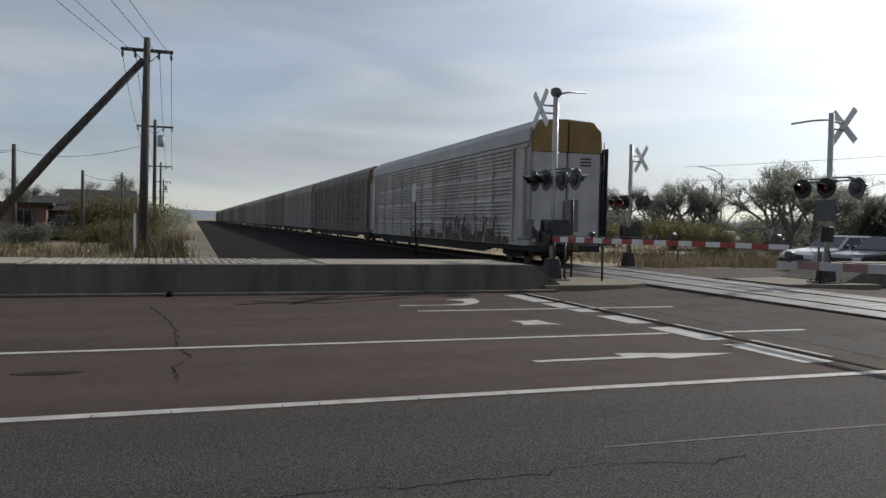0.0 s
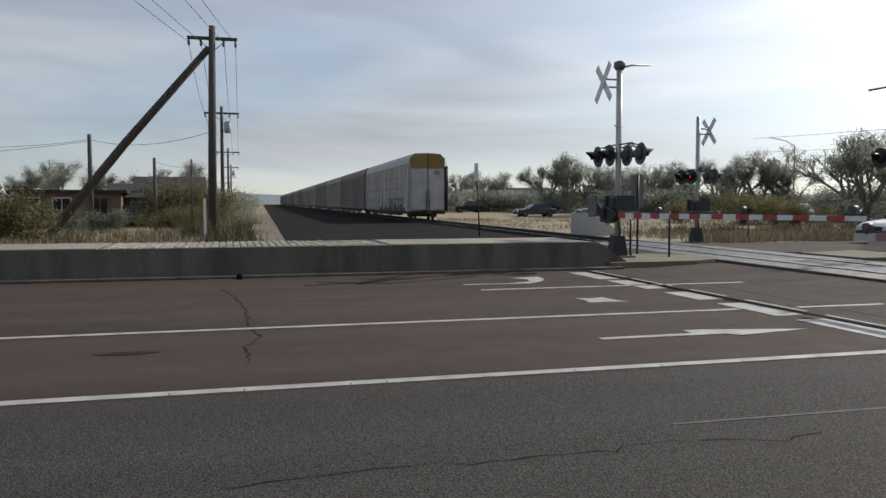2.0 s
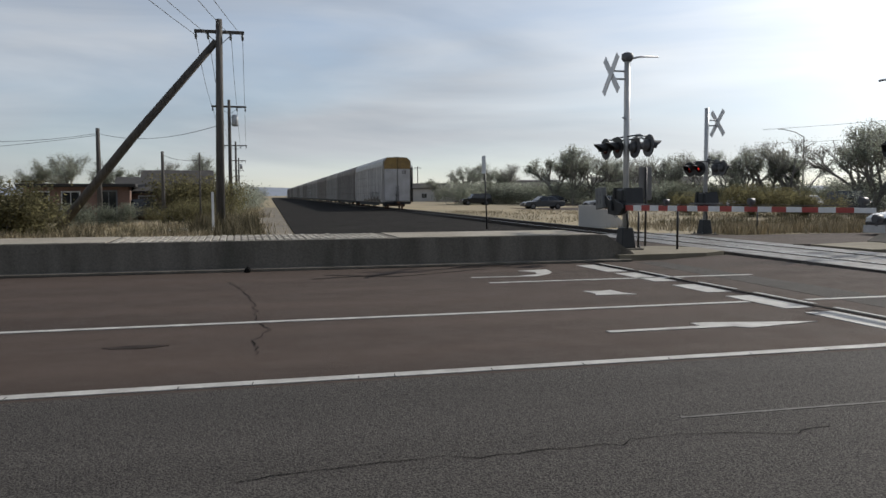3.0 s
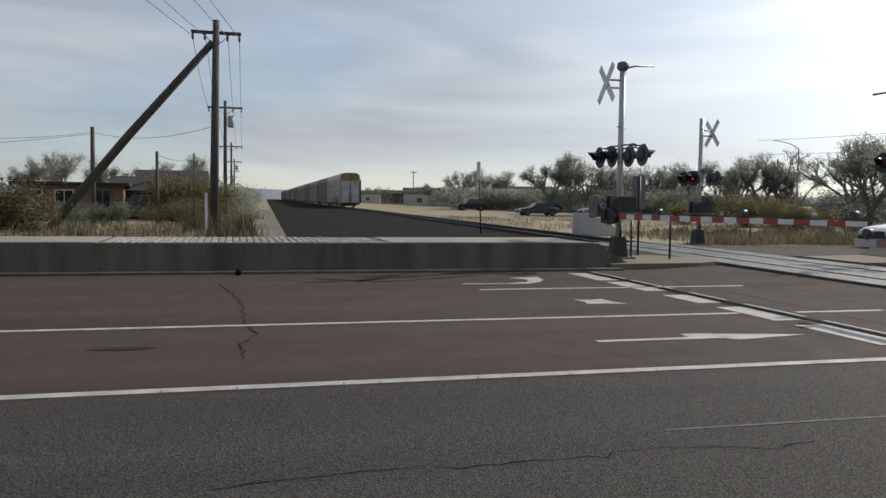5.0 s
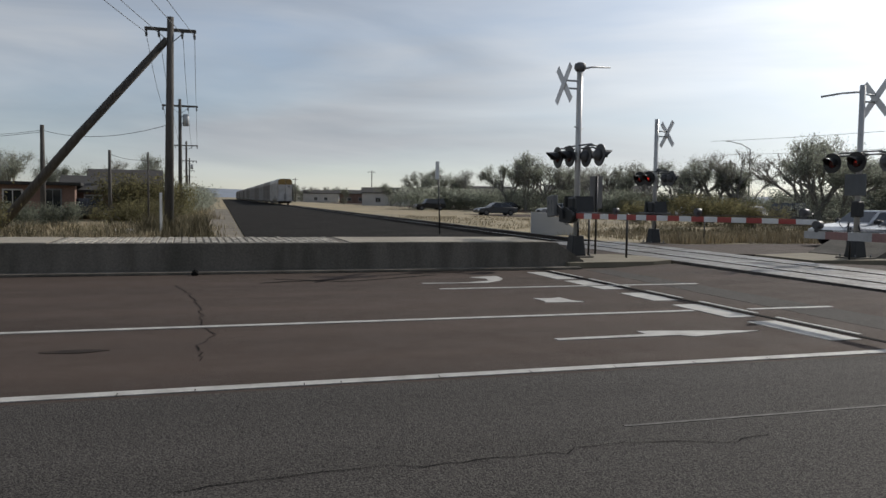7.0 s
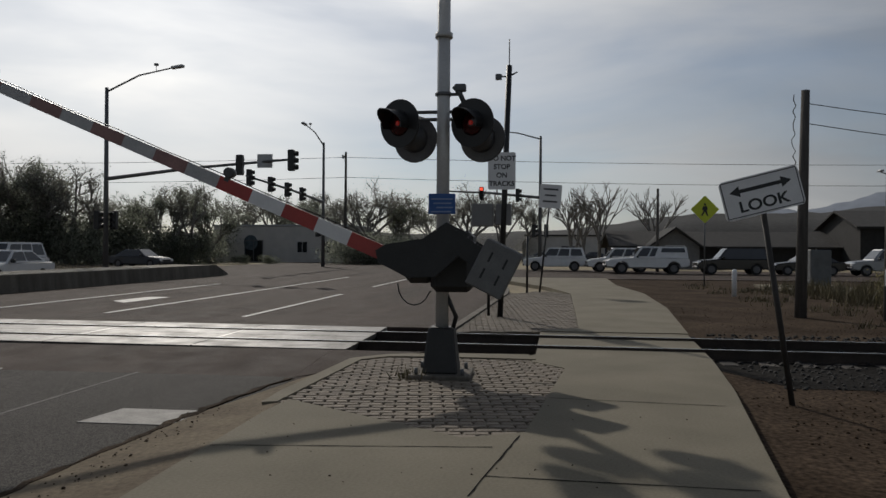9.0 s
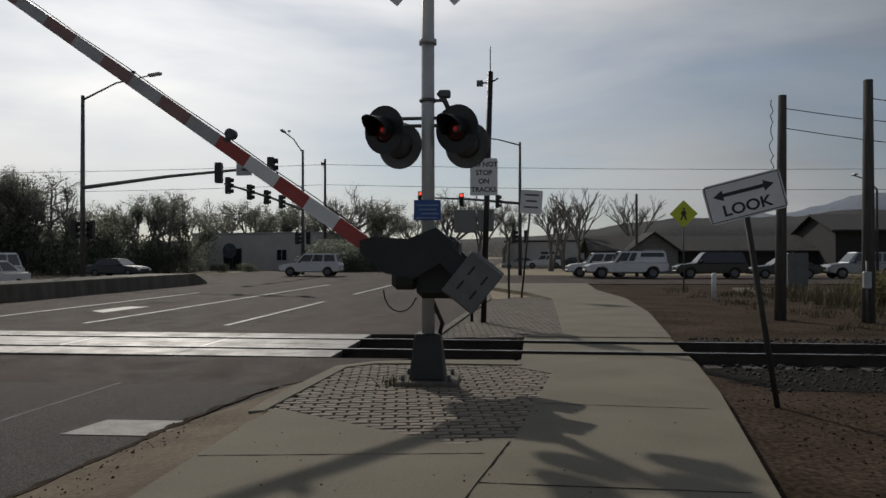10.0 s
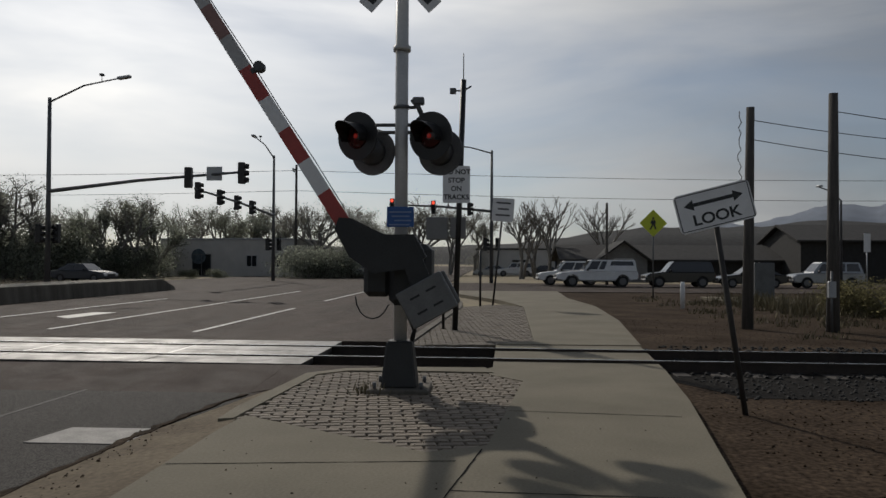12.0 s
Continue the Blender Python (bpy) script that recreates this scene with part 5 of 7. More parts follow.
def build_signals():
    s = signal_mast("traffic_signal", 44.0, 24.6, 10.9, (-5.0, -12.6), 5.6, ((0.75, 180, False), (1.0, 90, False)), (-1.2, -4.6), "dark signal mast with long arm and street lamp")
    bm = bmesh.new()
    bevel_box(bm, -0.02, 0.02, -0.4, 0.4, -0.35, 0.35, 0.01)
    st = part("street_plate", bm, GALV, s, "plain grey plate on the arm")
    st.matrix_basis = pose(-4.35, -11, 6.1)
    signal_mast("traffic_signal", 68.4, 18.2, 10.9, (-19.5, -0.2), 5.7, ((0.35, 90, False), (0.55, 90, False), (0.75, 90, False), (0.97, 90, False)), (-5.0, 0.2), "dark signal mast with long arm and street lamp")
    signal_mast("traffic_signal", 65.5, -0.6, 10.9, (-1.0, 8.3), 5.9, ((0.22, 90, False), (0.57, 0, True), (0.97, 0, True)), (-1.5, 3.6), "dark signal mast with lit red lamps", 0.22)
    for x, y, h, lx, ly in ((66, 83, 9.0, -2.6, 0.6), (98, 61, 9, -2, 0), (55.2, -24.0, 6.6, 0.0, 1.5)):
        l = thing("street_lamp", pose(x, y, -0.05), "grey steel street lamp with a bent bracket", "street lamp", "street lamps")
        bm = bmesh.new()
        tube(bm, [(0, 0, 0), (0, 0, h - 0.6), (lx * 0.4, ly * 0.4, h), (lx, ly, h + 0.35)], [0.1, 0.07, 0.05, 0.04], 8)
        part("column", bm, GALV_DARK, l)
        bm = bmesh.new()
        bevel_box(bm, lx - 0.5, lx + 0.1, ly - 0.12, ly + 0.12, h + 0.3, h + 0.42, 0.03)
        part("luminaire", bm, GALV, l)


build_signals()


# ---------------------------------------------------------------- trees, bushes and grass
# Olive, brown and dark leaves lifted towards grey: haze is in the colour.
LEAF_OLIVE = mat("leaf_olive_hazed", (0.33, 0.35, 0.285), 0.8, var=0.3, island=0.5, scale=0.6)
LEAF_BROWN = mat("leaf_brown_hazed", (0.31, 0.31, 0.27), 0.85, var=0.3, island=0.5, scale=0.6)
LEAF_DARK = mat("leaf_dark_hazed", (0.2, 0.215, 0.165), 0.8, var=0.3, island=0.5, scale=0.6)
LEAF_YELLOW = mat("leaf_yellow_green", (0.17, 0.155, 0.08), 0.8, var=0.3, island=0.5, scale=0.8)
def let_through(m, share=0.74):
    """Leaves pass some light on."""
    nt = m.node_tree
    b = nt.nodes["Principled BSDF"]
    tr, mx = nt.nodes.new("ShaderNodeBsdfTranslucent"), nt.nodes.new("ShaderNodeMixShader")
    nt.links.new(b.inputs["Base Color"].links[0].from_socket, tr.inputs["Color"])
    mx.inputs[0].default_value = share
    nt.links.new(b.outputs[0], mx.inputs[1])
    nt.links.new(tr.outputs[0], mx.inputs[2])
    nt.links.new(mx.outputs[0], nt.nodes["Material Output"].inputs["Surface"])


for leaf_paint in (LEAF_OLIVE, LEAF_BROWN, LEAF_DARK, LEAF_YELLOW):
    let_through(leaf_paint)
STRAW = mat("dry_grass_blades", (0.4, 0.33, 0.21), 0.9, var=0.25, island=0.45, scale=0.3)
WEED = mat("weed_blades", (0.17, 0.142, 0.078), 0.9, var=0.3, island=0.45, scale=0.3)


def leaf_mesh(name, centres, size, material, rng, flat=0.6):
    """Many small bent leaf clumps, two triangles each."""
    n = len(centres)
    c = np.asarray(centres)
    a = rng.normal(size=(n, 3))
    a /= np.linalg.norm(a, axis=1)[:, None]
    b = np.cross(a, rng.normal(size=(n, 3)))
    b /= np.linalg.norm(b, axis=1)[:, None]
    s = size * rng.uniform(0.5, 1.4, size=(n, 1))
    v = np.stack([c - a * s, c + b * s * flat, c + a * s, c - b * s * flat], axis=1).reshape(-1, 3)
    me = bpy.data.meshes.new(name)
    me.from_pydata(v.tolist(), [], [(4 * i, 4 * i + 1, 4 * i + 2, 4 * i + 3) for i in range(n)])
    me.materials.append(material)
    return me


def grow(bm, p, d, length, r, depth, rnd, tips, spread):
    """A tapering limb that forks; collects the ends of its twigs."""
    q = p + d * length * 0.5 + Vector((rnd.uniform(-1, 1), rnd.uniform(-1, 1), rnd.uniform(-0.3, 0.6))) * length * 0.07
    e = q + (d + Vector((rnd.uniform(-1, 1), rnd.uniform(-1, 1), 0.25)) * 0.2).normalized() * length * 0.5
    tube(bm, [p, q, e], [r, r * 0.86, r * 0.72], 6 if depth > 2 else 4 if depth > 1 else 3, False)
    if depth <= 3:
        tips.append((e, length))
        tips.append((q, length))
    if depth == 0:
        return
    for k in range(rnd.choice((2, 3, 3)) if depth > 1 else 3):
        nd = (d + Vector((rnd.uniform(-1, 1), rnd.uniform(-1, 1), rnd.uniform(-0.35, 0.7))) * spread).normalized()
        grow(bm, e if k else q.lerp(e, 0.6), nd, length * rnd.uniform(0.6, 0.88), r * 0.66, depth - 1, rnd, tips, spread)


def tree(seed, height, depth, leaves, leaf, leaf_mat, label, spread=0.85, trunk=0.17):
    rnd, rng = random.Random(seed), np.random.default_rng(seed)
    t = thing("tree", Matrix(), label, "tree", "trees")
    bm, tips = bmesh.new(), []
    for k in range(2):
        grow(bm, Vector((0.15 * k, 0, -0.1)), Vector((rnd.uniform(-0.2, 0.2), rnd.uniform(-0.2, 0.2), 1)).normalized(), height * trunk, height * 0.0155, depth, rnd, tips, spread)
    top = max(e.z for e, _ in tips)
    bmesh.ops.scale(bm, vec=(height / top,) * 3, verts=bm.verts)
    part("trunk", bm, BARK, t, "grey-brown branching trunk")
    if leaves:
        pick = rng.integers(0, len(tips), leaves)
        cs = np.array([tips[i][0] for i in pick]) * (height / top) + rng.normal(size=(leaves, 3)) * height * (0.022 + 0.022 * rng.random((leaves, 1)))
        low = leaves // 4
        cs[:low] = rng.normal(size=(low, 3)) * height * np.array([0.13, 0.13, 0.12]) + np.array([0, 0, height * 0.24])
        cs[:, 2] = np.where(cs[:, 2] < 0.15, rng.uniform(0.1, 0.3 * height, leaves), cs[:, 2])
        c = new("crown", leaf_mesh("crown", cs, leaf, leaf_mat, rng))
        c.parent = t
    return t


def bush(seed, w, h, n, leaf_mat, label, size=0.1):
    rng, rnd = np.random.default_rng(seed), random.Random(seed)
    t = thing("bush", Matrix(), label, "bush", "bushes")
    bm = bmesh.new()
    lumps = []
    for k in range(9):
        e = Vector((rnd.uniform(-0.4, 0.4) * w, rnd.uniform(-0.4, 0.4) * w, rnd.uniform(0.4, 0.85) * h))
        tube(bm, [(e.x * 0.2, e.y * 0.2, -0.1), e * 0.6, e], [0.04, 0.025, 0.01], 5, False)
        lumps.append((e, rnd.uniform(0.16, 0.3)))
    part("stem", bm, BARK, t)
    cs = []
    for e, r in lumps:
        m = n // 9
        g = rng.normal(size=(m, 3)) * np.array([w * r * 0.55, w * r * 0.55, h * 0.2]) + np.array([e.x, e.y, e.z * 0.75])
        cs.append(g)
    cs = np.concatenate(cs)
    cs[:, 2] = np.clip(cs[:, 2], 0.03, h)
    f = new("foliage", leaf_mesh("foliage", cs, size, leaf_mat, rng))
    f.parent = t
    return t


def put(base, az, d, k=1.0, turn=0, kz=None, z=-0.06):
    """A copy of a thing at a bearing (degrees from +y towards +x) and distance."""
    a = radians(az)
    c = copy_thing(base, pose(d * math.sin(a), d * math.cos(a), z, 0, 0, turn))
    c.scale = (k, k, kz or k)
    return c


def build_trees():
    sparse = [tree(s, 8, 5, 7000, 0.06, LEAF_BROWN, "bare-branched tree with a few brown leaves") for s in (1, 2)]
    leafy = [tree(s, 8, 5, 15000, 0.066, m, l) for s, m, l in ((5, LEAF_OLIVE, "grey-green tree with an uneven late-autumn crown"), (7, LEAF_OLIVE, "olive tree with a broken autumn crown"), (9, LEAF_DARK, "dark green tree with a dense uneven crown"))]
    bare = [tree(11, 8, 5, 0, 0.1, LEAF_BROWN, "leafless tree with fine bare branches", 0.6, 0.2)]
    dark = bush(21, 5, 3.2, 7000, LEAF_DARK, "dark green straggling wild bush", 0.085)
    olive = bush(22, 5, 3.0, 7000, LEAF_OLIVE, "olive-brown straggling wild roadside bush", 0.085)
    yell = bush(23, 4.5, 2.6, 9000, LEAF_YELLOW, "yellow-green straggling bush among weeds", 0.065)
    bases = sparse + leafy + bare + [dark, olive, yell]
    S0, S1, L0, L1, L2, B = sparse[0], sparse[1], leafy[0], leafy[1], leafy[2], bare[0]
    rnd = random.Random(6)

    def T(base, az, d, h):
        far = max(d, 70 / math.sin(radians(az))) if 44 < az < 64 else d      # past the cross street
        h, d = h * far / d * (0.82 if far > d else 1.0), far
        put(base, az, d, h / 8, rnd.uniform(0, 360))

    # beyond the houses and along the railway
    for base, az, d, h in ((L0, -10.4, 92, 6.1), (L2, -15.4, 78, 4.6), (L2, -7.5, 75, 4.7), (L2, -12.6, 85, 4.8), (S1, -18, 90, 6.5), (L1, -2.6, 80, 5.6), (L0, -20, 80, 7),
                           (S0, -4.2, 110, 6.2), (L1, -22, 70, 7)):
        T(base, az, d, h)
    # across the field
    for base, az, d, h in ((L0, 16.4, 150, 7.0), (L1, 17.6, 150, 7.6), (L2, 18.6, 155, 6.6), (S0, 19.4, 150, 7.4), (L0, 22.3, 130, 8.6), (L1, 23.6, 128, 9.4), (S1, 24.8, 132, 8.4), (L0, 25.8, 130, 7.6),
                           (L2, 14.0, 190, 5.5), (L2, 10.6, 240, 5), (S0, 27.6, 120, 7), (S1, 29.2, 115, 7.2), (L0, 30.8, 112, 6.8), (S0, 32.2, 110, 7.4), (L1, 33.6, 108, 7.0), (S1, 35, 105, 7.2), (L0, 36.4, 104, 7.4),
                           (S0, 37.6, 102, 8.2), (L2, 38.6, 104, 6.8), (L1, 42.6, 70, 7.3), (L1, 44.0, 74, 7.4), (S1, 41.6, 78, 7.0), (S0, 45.4, 78, 7.8), (L0, 47.2, 80, 6.6), (S1, 48.8, 80, 6.4), (L1, 26.8, 135, 7.2)):
        T(base, az, d, h)
    for i in range(26):
        T(rnd.choice((L0, L1, L2, S0)), 5.2 + i * 0.42 + rnd.uniform(-0.15, 0.15), rnd.uniform(260, 420), rnd.uniform(3.5, 7.5))
    # past the junction
    for base, az, d, h in ((S0, 50.6, 76, 8.0), (L1, 52.2, 72, 8.6), (L0, 53.8, 70, 9.2), (S1, 55.4, 68, 10.2), (L1, 56.8, 66, 9.4), (S0, 58.2, 70, 9.8), (S1, 60.0, 76, 8.6),
                           (L0, 64.6, 84, 7.8), (S0, 66.0, 86, 8.4), (L1, 67.2, 90, 7.8), (S1, 69.2, 112, 9.4), (L0, 71.2, 112, 9.0), (B, 63.4, 88, 7.2), (S0, 76.2, 108, 9.2), (S1, 78.4, 92, 9.6), (L2, 79.8, 94, 7.8), (S0, 73.2, 114, 9.2), (L1, 74.6, 110, 9.0),
                           (S0, 81.0, 112, 9.4), (S1, 85.4, 112, 11.0), (B, 87.6, 112, 10.4), (S0, 89.4, 112, 8.8), (B, 92.6, 86, 8.4), (B, 94.6, 84, 8.8), (B, 93.6, 90, 7.6), (B, 98.2, 92, 8.8), (S1, 83.2, 120, 8.6), (S0, 62.6, 92, 7.6)):
        T(base, az, d, h)
    # undergrowth
    for i in range(58):
        az = 26 + i * 0.95 + rnd.uniform(-0.4, 0.4)
        if 67.2 < az < 77.5:
            continue
        d = (104 if az < 40 else 98 if az < 62 else 92) + rnd.uniform(-5, 5)
        put(rnd.choice((dark, olive, dark)), az, d, rnd.uniform(0.9, 1.5), rnd.uniform(0, 360), rnd.uniform(0.6, 1.15))
    for i in range(9):
        put(rnd.choice((dark, olive)), 15.5 + i * 1.2, 140 + rnd.uniform(-5, 5), 1.4, rnd.uniform(0, 360), 1.2)
    for az, d, k in ((35.5, 62, 0.9), (37.4, 64, 0.8), (31.5, 66, 0.7), (39, 60, 0.7)):
        put(yell, az, d, k, rnd.uniform(0, 360))
    for i in range(16):
        put(rnd.choice((dark, olive)), 47 + i * 1.0 + rnd.uniform(-0.3, 0.3), 70 / math.sin(radians(47 + i)) + rnd.uniform(0, 6), rnd.uniform(1.1, 1.5), rnd.uniform(0, 360), rnd.uniform(1.2, 1.7))
    for az in (63.4, 64.6, 65.9, 77.6, 78.7, 79.9):
        put(rnd.choice((dark, olive)), az, 84, rnd.uniform(0.8, 1.1), rnd.uniform(0, 360), rnd.uniform(0.9, 1.2))
    # bushes on the left verge and beside the railway
    for base, az, d, k, kz in ((yell, -15.2, 35, 1.0, 0.85), (yell, -13.4, 36, 0.6, 0.62), (yell, -17.2, 36, 1.1, 0.9), (yell, -20.6, 37, 1.2, 1.1), (yell, -3.1, 57, 0.95, 1.2), (yell, -1.7, 58, 0.8, 1.15), (yell, -3.9, 46, 0.6, 0.5), (olive, -1.3, 72, 0.9, 0.9), (yell, -2.1, 50, 0.7, 0.6),
                               (olive, -0.4, 88, 0.9, 0.9), (olive, 0.1, 105, 0.9, 0.9), (olive, 0.5, 130, 1.1, 1.0), (dark, -9.9, 47, 0.45, 0.4), (dark, -8.0, 46, 0.4, 0.4), (yell, 114.5, 30, 0.5, 0.45), (yell, 117, 28, 0.6, 0.5), (dark, 80.9, 88, 0.5, 0.5), (dark, 71.5, 84, 0.4, 0.3), (dark, 69.5, 84, 0.4, 0.3)):
        put(base, az, d, k, rnd.uniform(0, 360), kz)
    for b in bases:
        for o in (b, *b.children_recursive):
            bpy.data.objects.remove(o)


def blades(name, label, areas, material, seed):
    """Dry grass as thin upright triangles: areas (x0, x1, y0, y1, count, height, clump)."""
    rng = np.random.default_rng(seed)
    vs = []
    for x0, x1, y0, y1, n, h, clump in areas:
        k = max(1, n // 24)
        cx, cy = rng.uniform(x0, x1, k), rng.uniform(y0, y1, k)
        i = rng.integers(0, k, n)
        p = np.stack([cx[i] + rng.normal(size=n) * clump, cy[i] + rng.normal(size=n) * clump, np.full(n, -0.07)], axis=1)
        tall = h * rng.uniform(0.4, 1.15, n)
        a = rng.uniform(0, 2 * math.pi, n)
        w = 0.012 + 0.012 * rng.random(n) + h * 0.008
        side = np.stack([np.cos(a) * w, np.sin(a) * w, np.zeros(n)], axis=1)
        tip = p + np.stack([rng.normal(size=n) * tall * 0.28, rng.normal(size=n) * tall * 0.28, tall], axis=1)
        vs.append(np.stack([p - side, p + side, tip], axis=1).reshape(-1, 3))
    v = np.concatenate(vs)
    me = bpy.data.meshes.new(name)
    me.from_pydata(v.tolist(), [], [(3 * i, 3 * i + 1, 3 * i + 2) for i in range(len(v) // 3)])
    me.materials.append(material)
    tagged(new(name, me), label, "grass", "", "stuff")


def build_grass():
    blades("dry_grass", "tall dry straw-coloured grass", ((-24, -1.0, 28.2, 33, 9000, 0.42, 0.3), (-30, 1.5, 33, 46, 7000, 0.4, 0.4), (-0.4, 0.8, 36, 60, 1500, 0.6, 0.25), (0.2, 2.4, 60, 130, 1600, 0.7, 0.3),
                                                       (18, 60, 28.3, 40, 14000, 0.28, 0.4), (17, 70, 40, 76, 14000, 0.25, 0.6), (19, 40, 28, 31, 6000, 0.5, 0.3)), STRAW, 31)
    blades("weeds", "brown and green weeds", ((-24, 1.0, 28.4, 36, 7000, 0.6, 0.2), (-1.8, 0.6, 34.5, 38.0, 1500, 1.0, 0.2), (22, 45, 29, 44, 5000, 0.4, 0.3), (18, 40, -14, -7, 3000, 0.22, 0.2), (26, 36, -15, -10, 2500, 0.6, 0.3), (9.1, 9.35, 1.25, 1.45, 140, 0.28, 0.06)), WEED, 32)


build_trees()
build_grass()


# ---------------------------------------------------------------- hills and buildings
def ridge(name, d, az0, az1, heights, material, label, seed):
    """A long hill mass at distance d; heights in metres at even steps of bearing."""
    noise_v = Vector((seed * 3.1, 0.7, 0.2))
    bm = bmesh.new()
    n = 90
    rows = []
    for i in range(n + 1):
        f = i / n
        q = f * (len(heights) - 1)
        k = min(int(q), len(heights) - 2)
        h = heights[k] + (heights[k + 1] - heights[k]) * (q - k)
        h *= 1 + 0.18 * noise.noise(noise_v + Vector((f * 14, 0, 0))) + 0.07 * noise.noise(noise_v + Vector((f * 50, 3, 0)))
        a = radians(az0 + (az1 - az0) * f)
        row = []
        for dd, z in ((d, -1), (d * 1.06, h * 0.55), (d * 1.14, h), (d * 1.4, -1)):
            row.append(bm.verts.new((dd * math.sin(a), dd * math.cos(a), z)))
        rows.append(row)
    for p, q in zip(rows, rows[1:]):
        for j in range(3):
            f = bm.faces.new((p[j], q[j], q[j + 1], p[j + 1]))
            f.smooth = True
    bmesh.ops.recalc_face_normals(bm, faces=bm.faces)
    tagged(part(name, bm, material), label, "hill", "", "structure")


def house(name, m, w, d, h, roof_h, wall_m, roof_m, label, windows=(), overhang=0.4, gable_axis="y"):
    """A house with walls, pitched or flat roof, and framed windows (wall side, offset, width, height, sill)."""
    o = thing(name, m, label, "house")
    bm = bmesh.new()
    box(bm, -w / 2, w / 2, -d / 2, d / 2, -0.2, h)
    if roof_h:
        if gable_axis == "y":
            profile(bm, [(-w / 2 + 0.01, h), (w / 2 - 0.01, h), (0, h + roof_h)], -d / 2 + 0.005, d / 2 - 0.005, "y")
        else:
            profile(bm, [(-d / 2 + 0.01, h), (d / 2 - 0.01, h), (0, h + roof_h)], -w / 2 + 0.005, w / 2 - 0.005, "x")
    part("wall", bm, wall_m, o)
    if roof_h:
        for s in (-1, 1):
            bm = bmesh.new()
            half = (w if gable_axis == "y" else d) / 2
            drop = roof_h * overhang / half
            pts = [(0, h + roof_h + 0.02), (s * (half + overhang), h - drop + 0.02), (s * (half + overhang), h - drop + 0.2), (0, h + roof_h + 0.2)]
            ln = (d if gable_axis == "y" else w) / 2 + overhang
            profile(bm, pts, -ln, ln, "y" if gable_axis == "y" else "x")
            part("roof_slope", bm, roof_m, o)
    else:
        bm = bmesh.new()
        bevel_box(bm, -w / 2 - overhang, w / 2 + overhang, -d / 2 - overhang, d / 2 + overhang, h, h + 0.22, 0.03)
        part("roof_slab", bm, roof_m, o)
    glass = mat("window_glass", (0.02, 0.022, 0.025), 0.08, var=0.1)
    for side, off, ww, hh, z, is_door in windows:
        bm, b2 = bmesh.new(), bmesh.new()
        fr = 0.09
        for a, b, c, e in ((-ww / 2 - fr, ww / 2 + fr, z - fr, z), (-ww / 2 - fr, ww / 2 + fr, z + hh, z + hh + fr), (-ww / 2 - fr, -ww / 2, z, z + hh), (ww / 2, ww / 2 + fr, z, z + hh), (-0.03, 0.03, z, z + hh)):
            box(bm, a, b, -0.06, 0.02, c, e)
        box(b2, -ww / 2, ww / 2, -0.02, 0.015, z, z + hh)
        place = {"s": pose(off, -d / 2, 0), "w": pose(-w / 2, off, 0, 0, 0, -90)}[side]
        f = part("door" if is_door else "window", bm, WHITE_WORN if not is_door else GALV_DARK, o)
        f.matrix_basis = place
        part("pane", b2, glass, f)
    return o


BRICK_WALL = mat("brick_wall", (0.2, 0.122, 0.095), 0.9, var=0.2, scale=1.5, fine=12, bump=0.3)
ROOF_GREY = mat("grey_shingle", (0.035, 0.033, 0.032), 0.95, var=0.2, scale=2, fine=14, bump=0.4)
DARK_BOARD = mat("dark_boards", (0.04, 0.036, 0.034), 0.9, var=0.25, scale=2)
STUCCO = mat("stucco", (0.5, 0.48, 0.45), 0.9, var=0.1, scale=0.8)
HILL = mat("hill_scrub", (0.032, 0.033, 0.034), 1.0, var=0.3, scale=0.01, fine=0.15)
# Distance haze is painted in as this blue-grey hill colour.
HILL_HAZED = mat("hill_far", (0.2, 0.23, 0.28), 1.0, var=0.12, scale=0.002, fine=0.02)


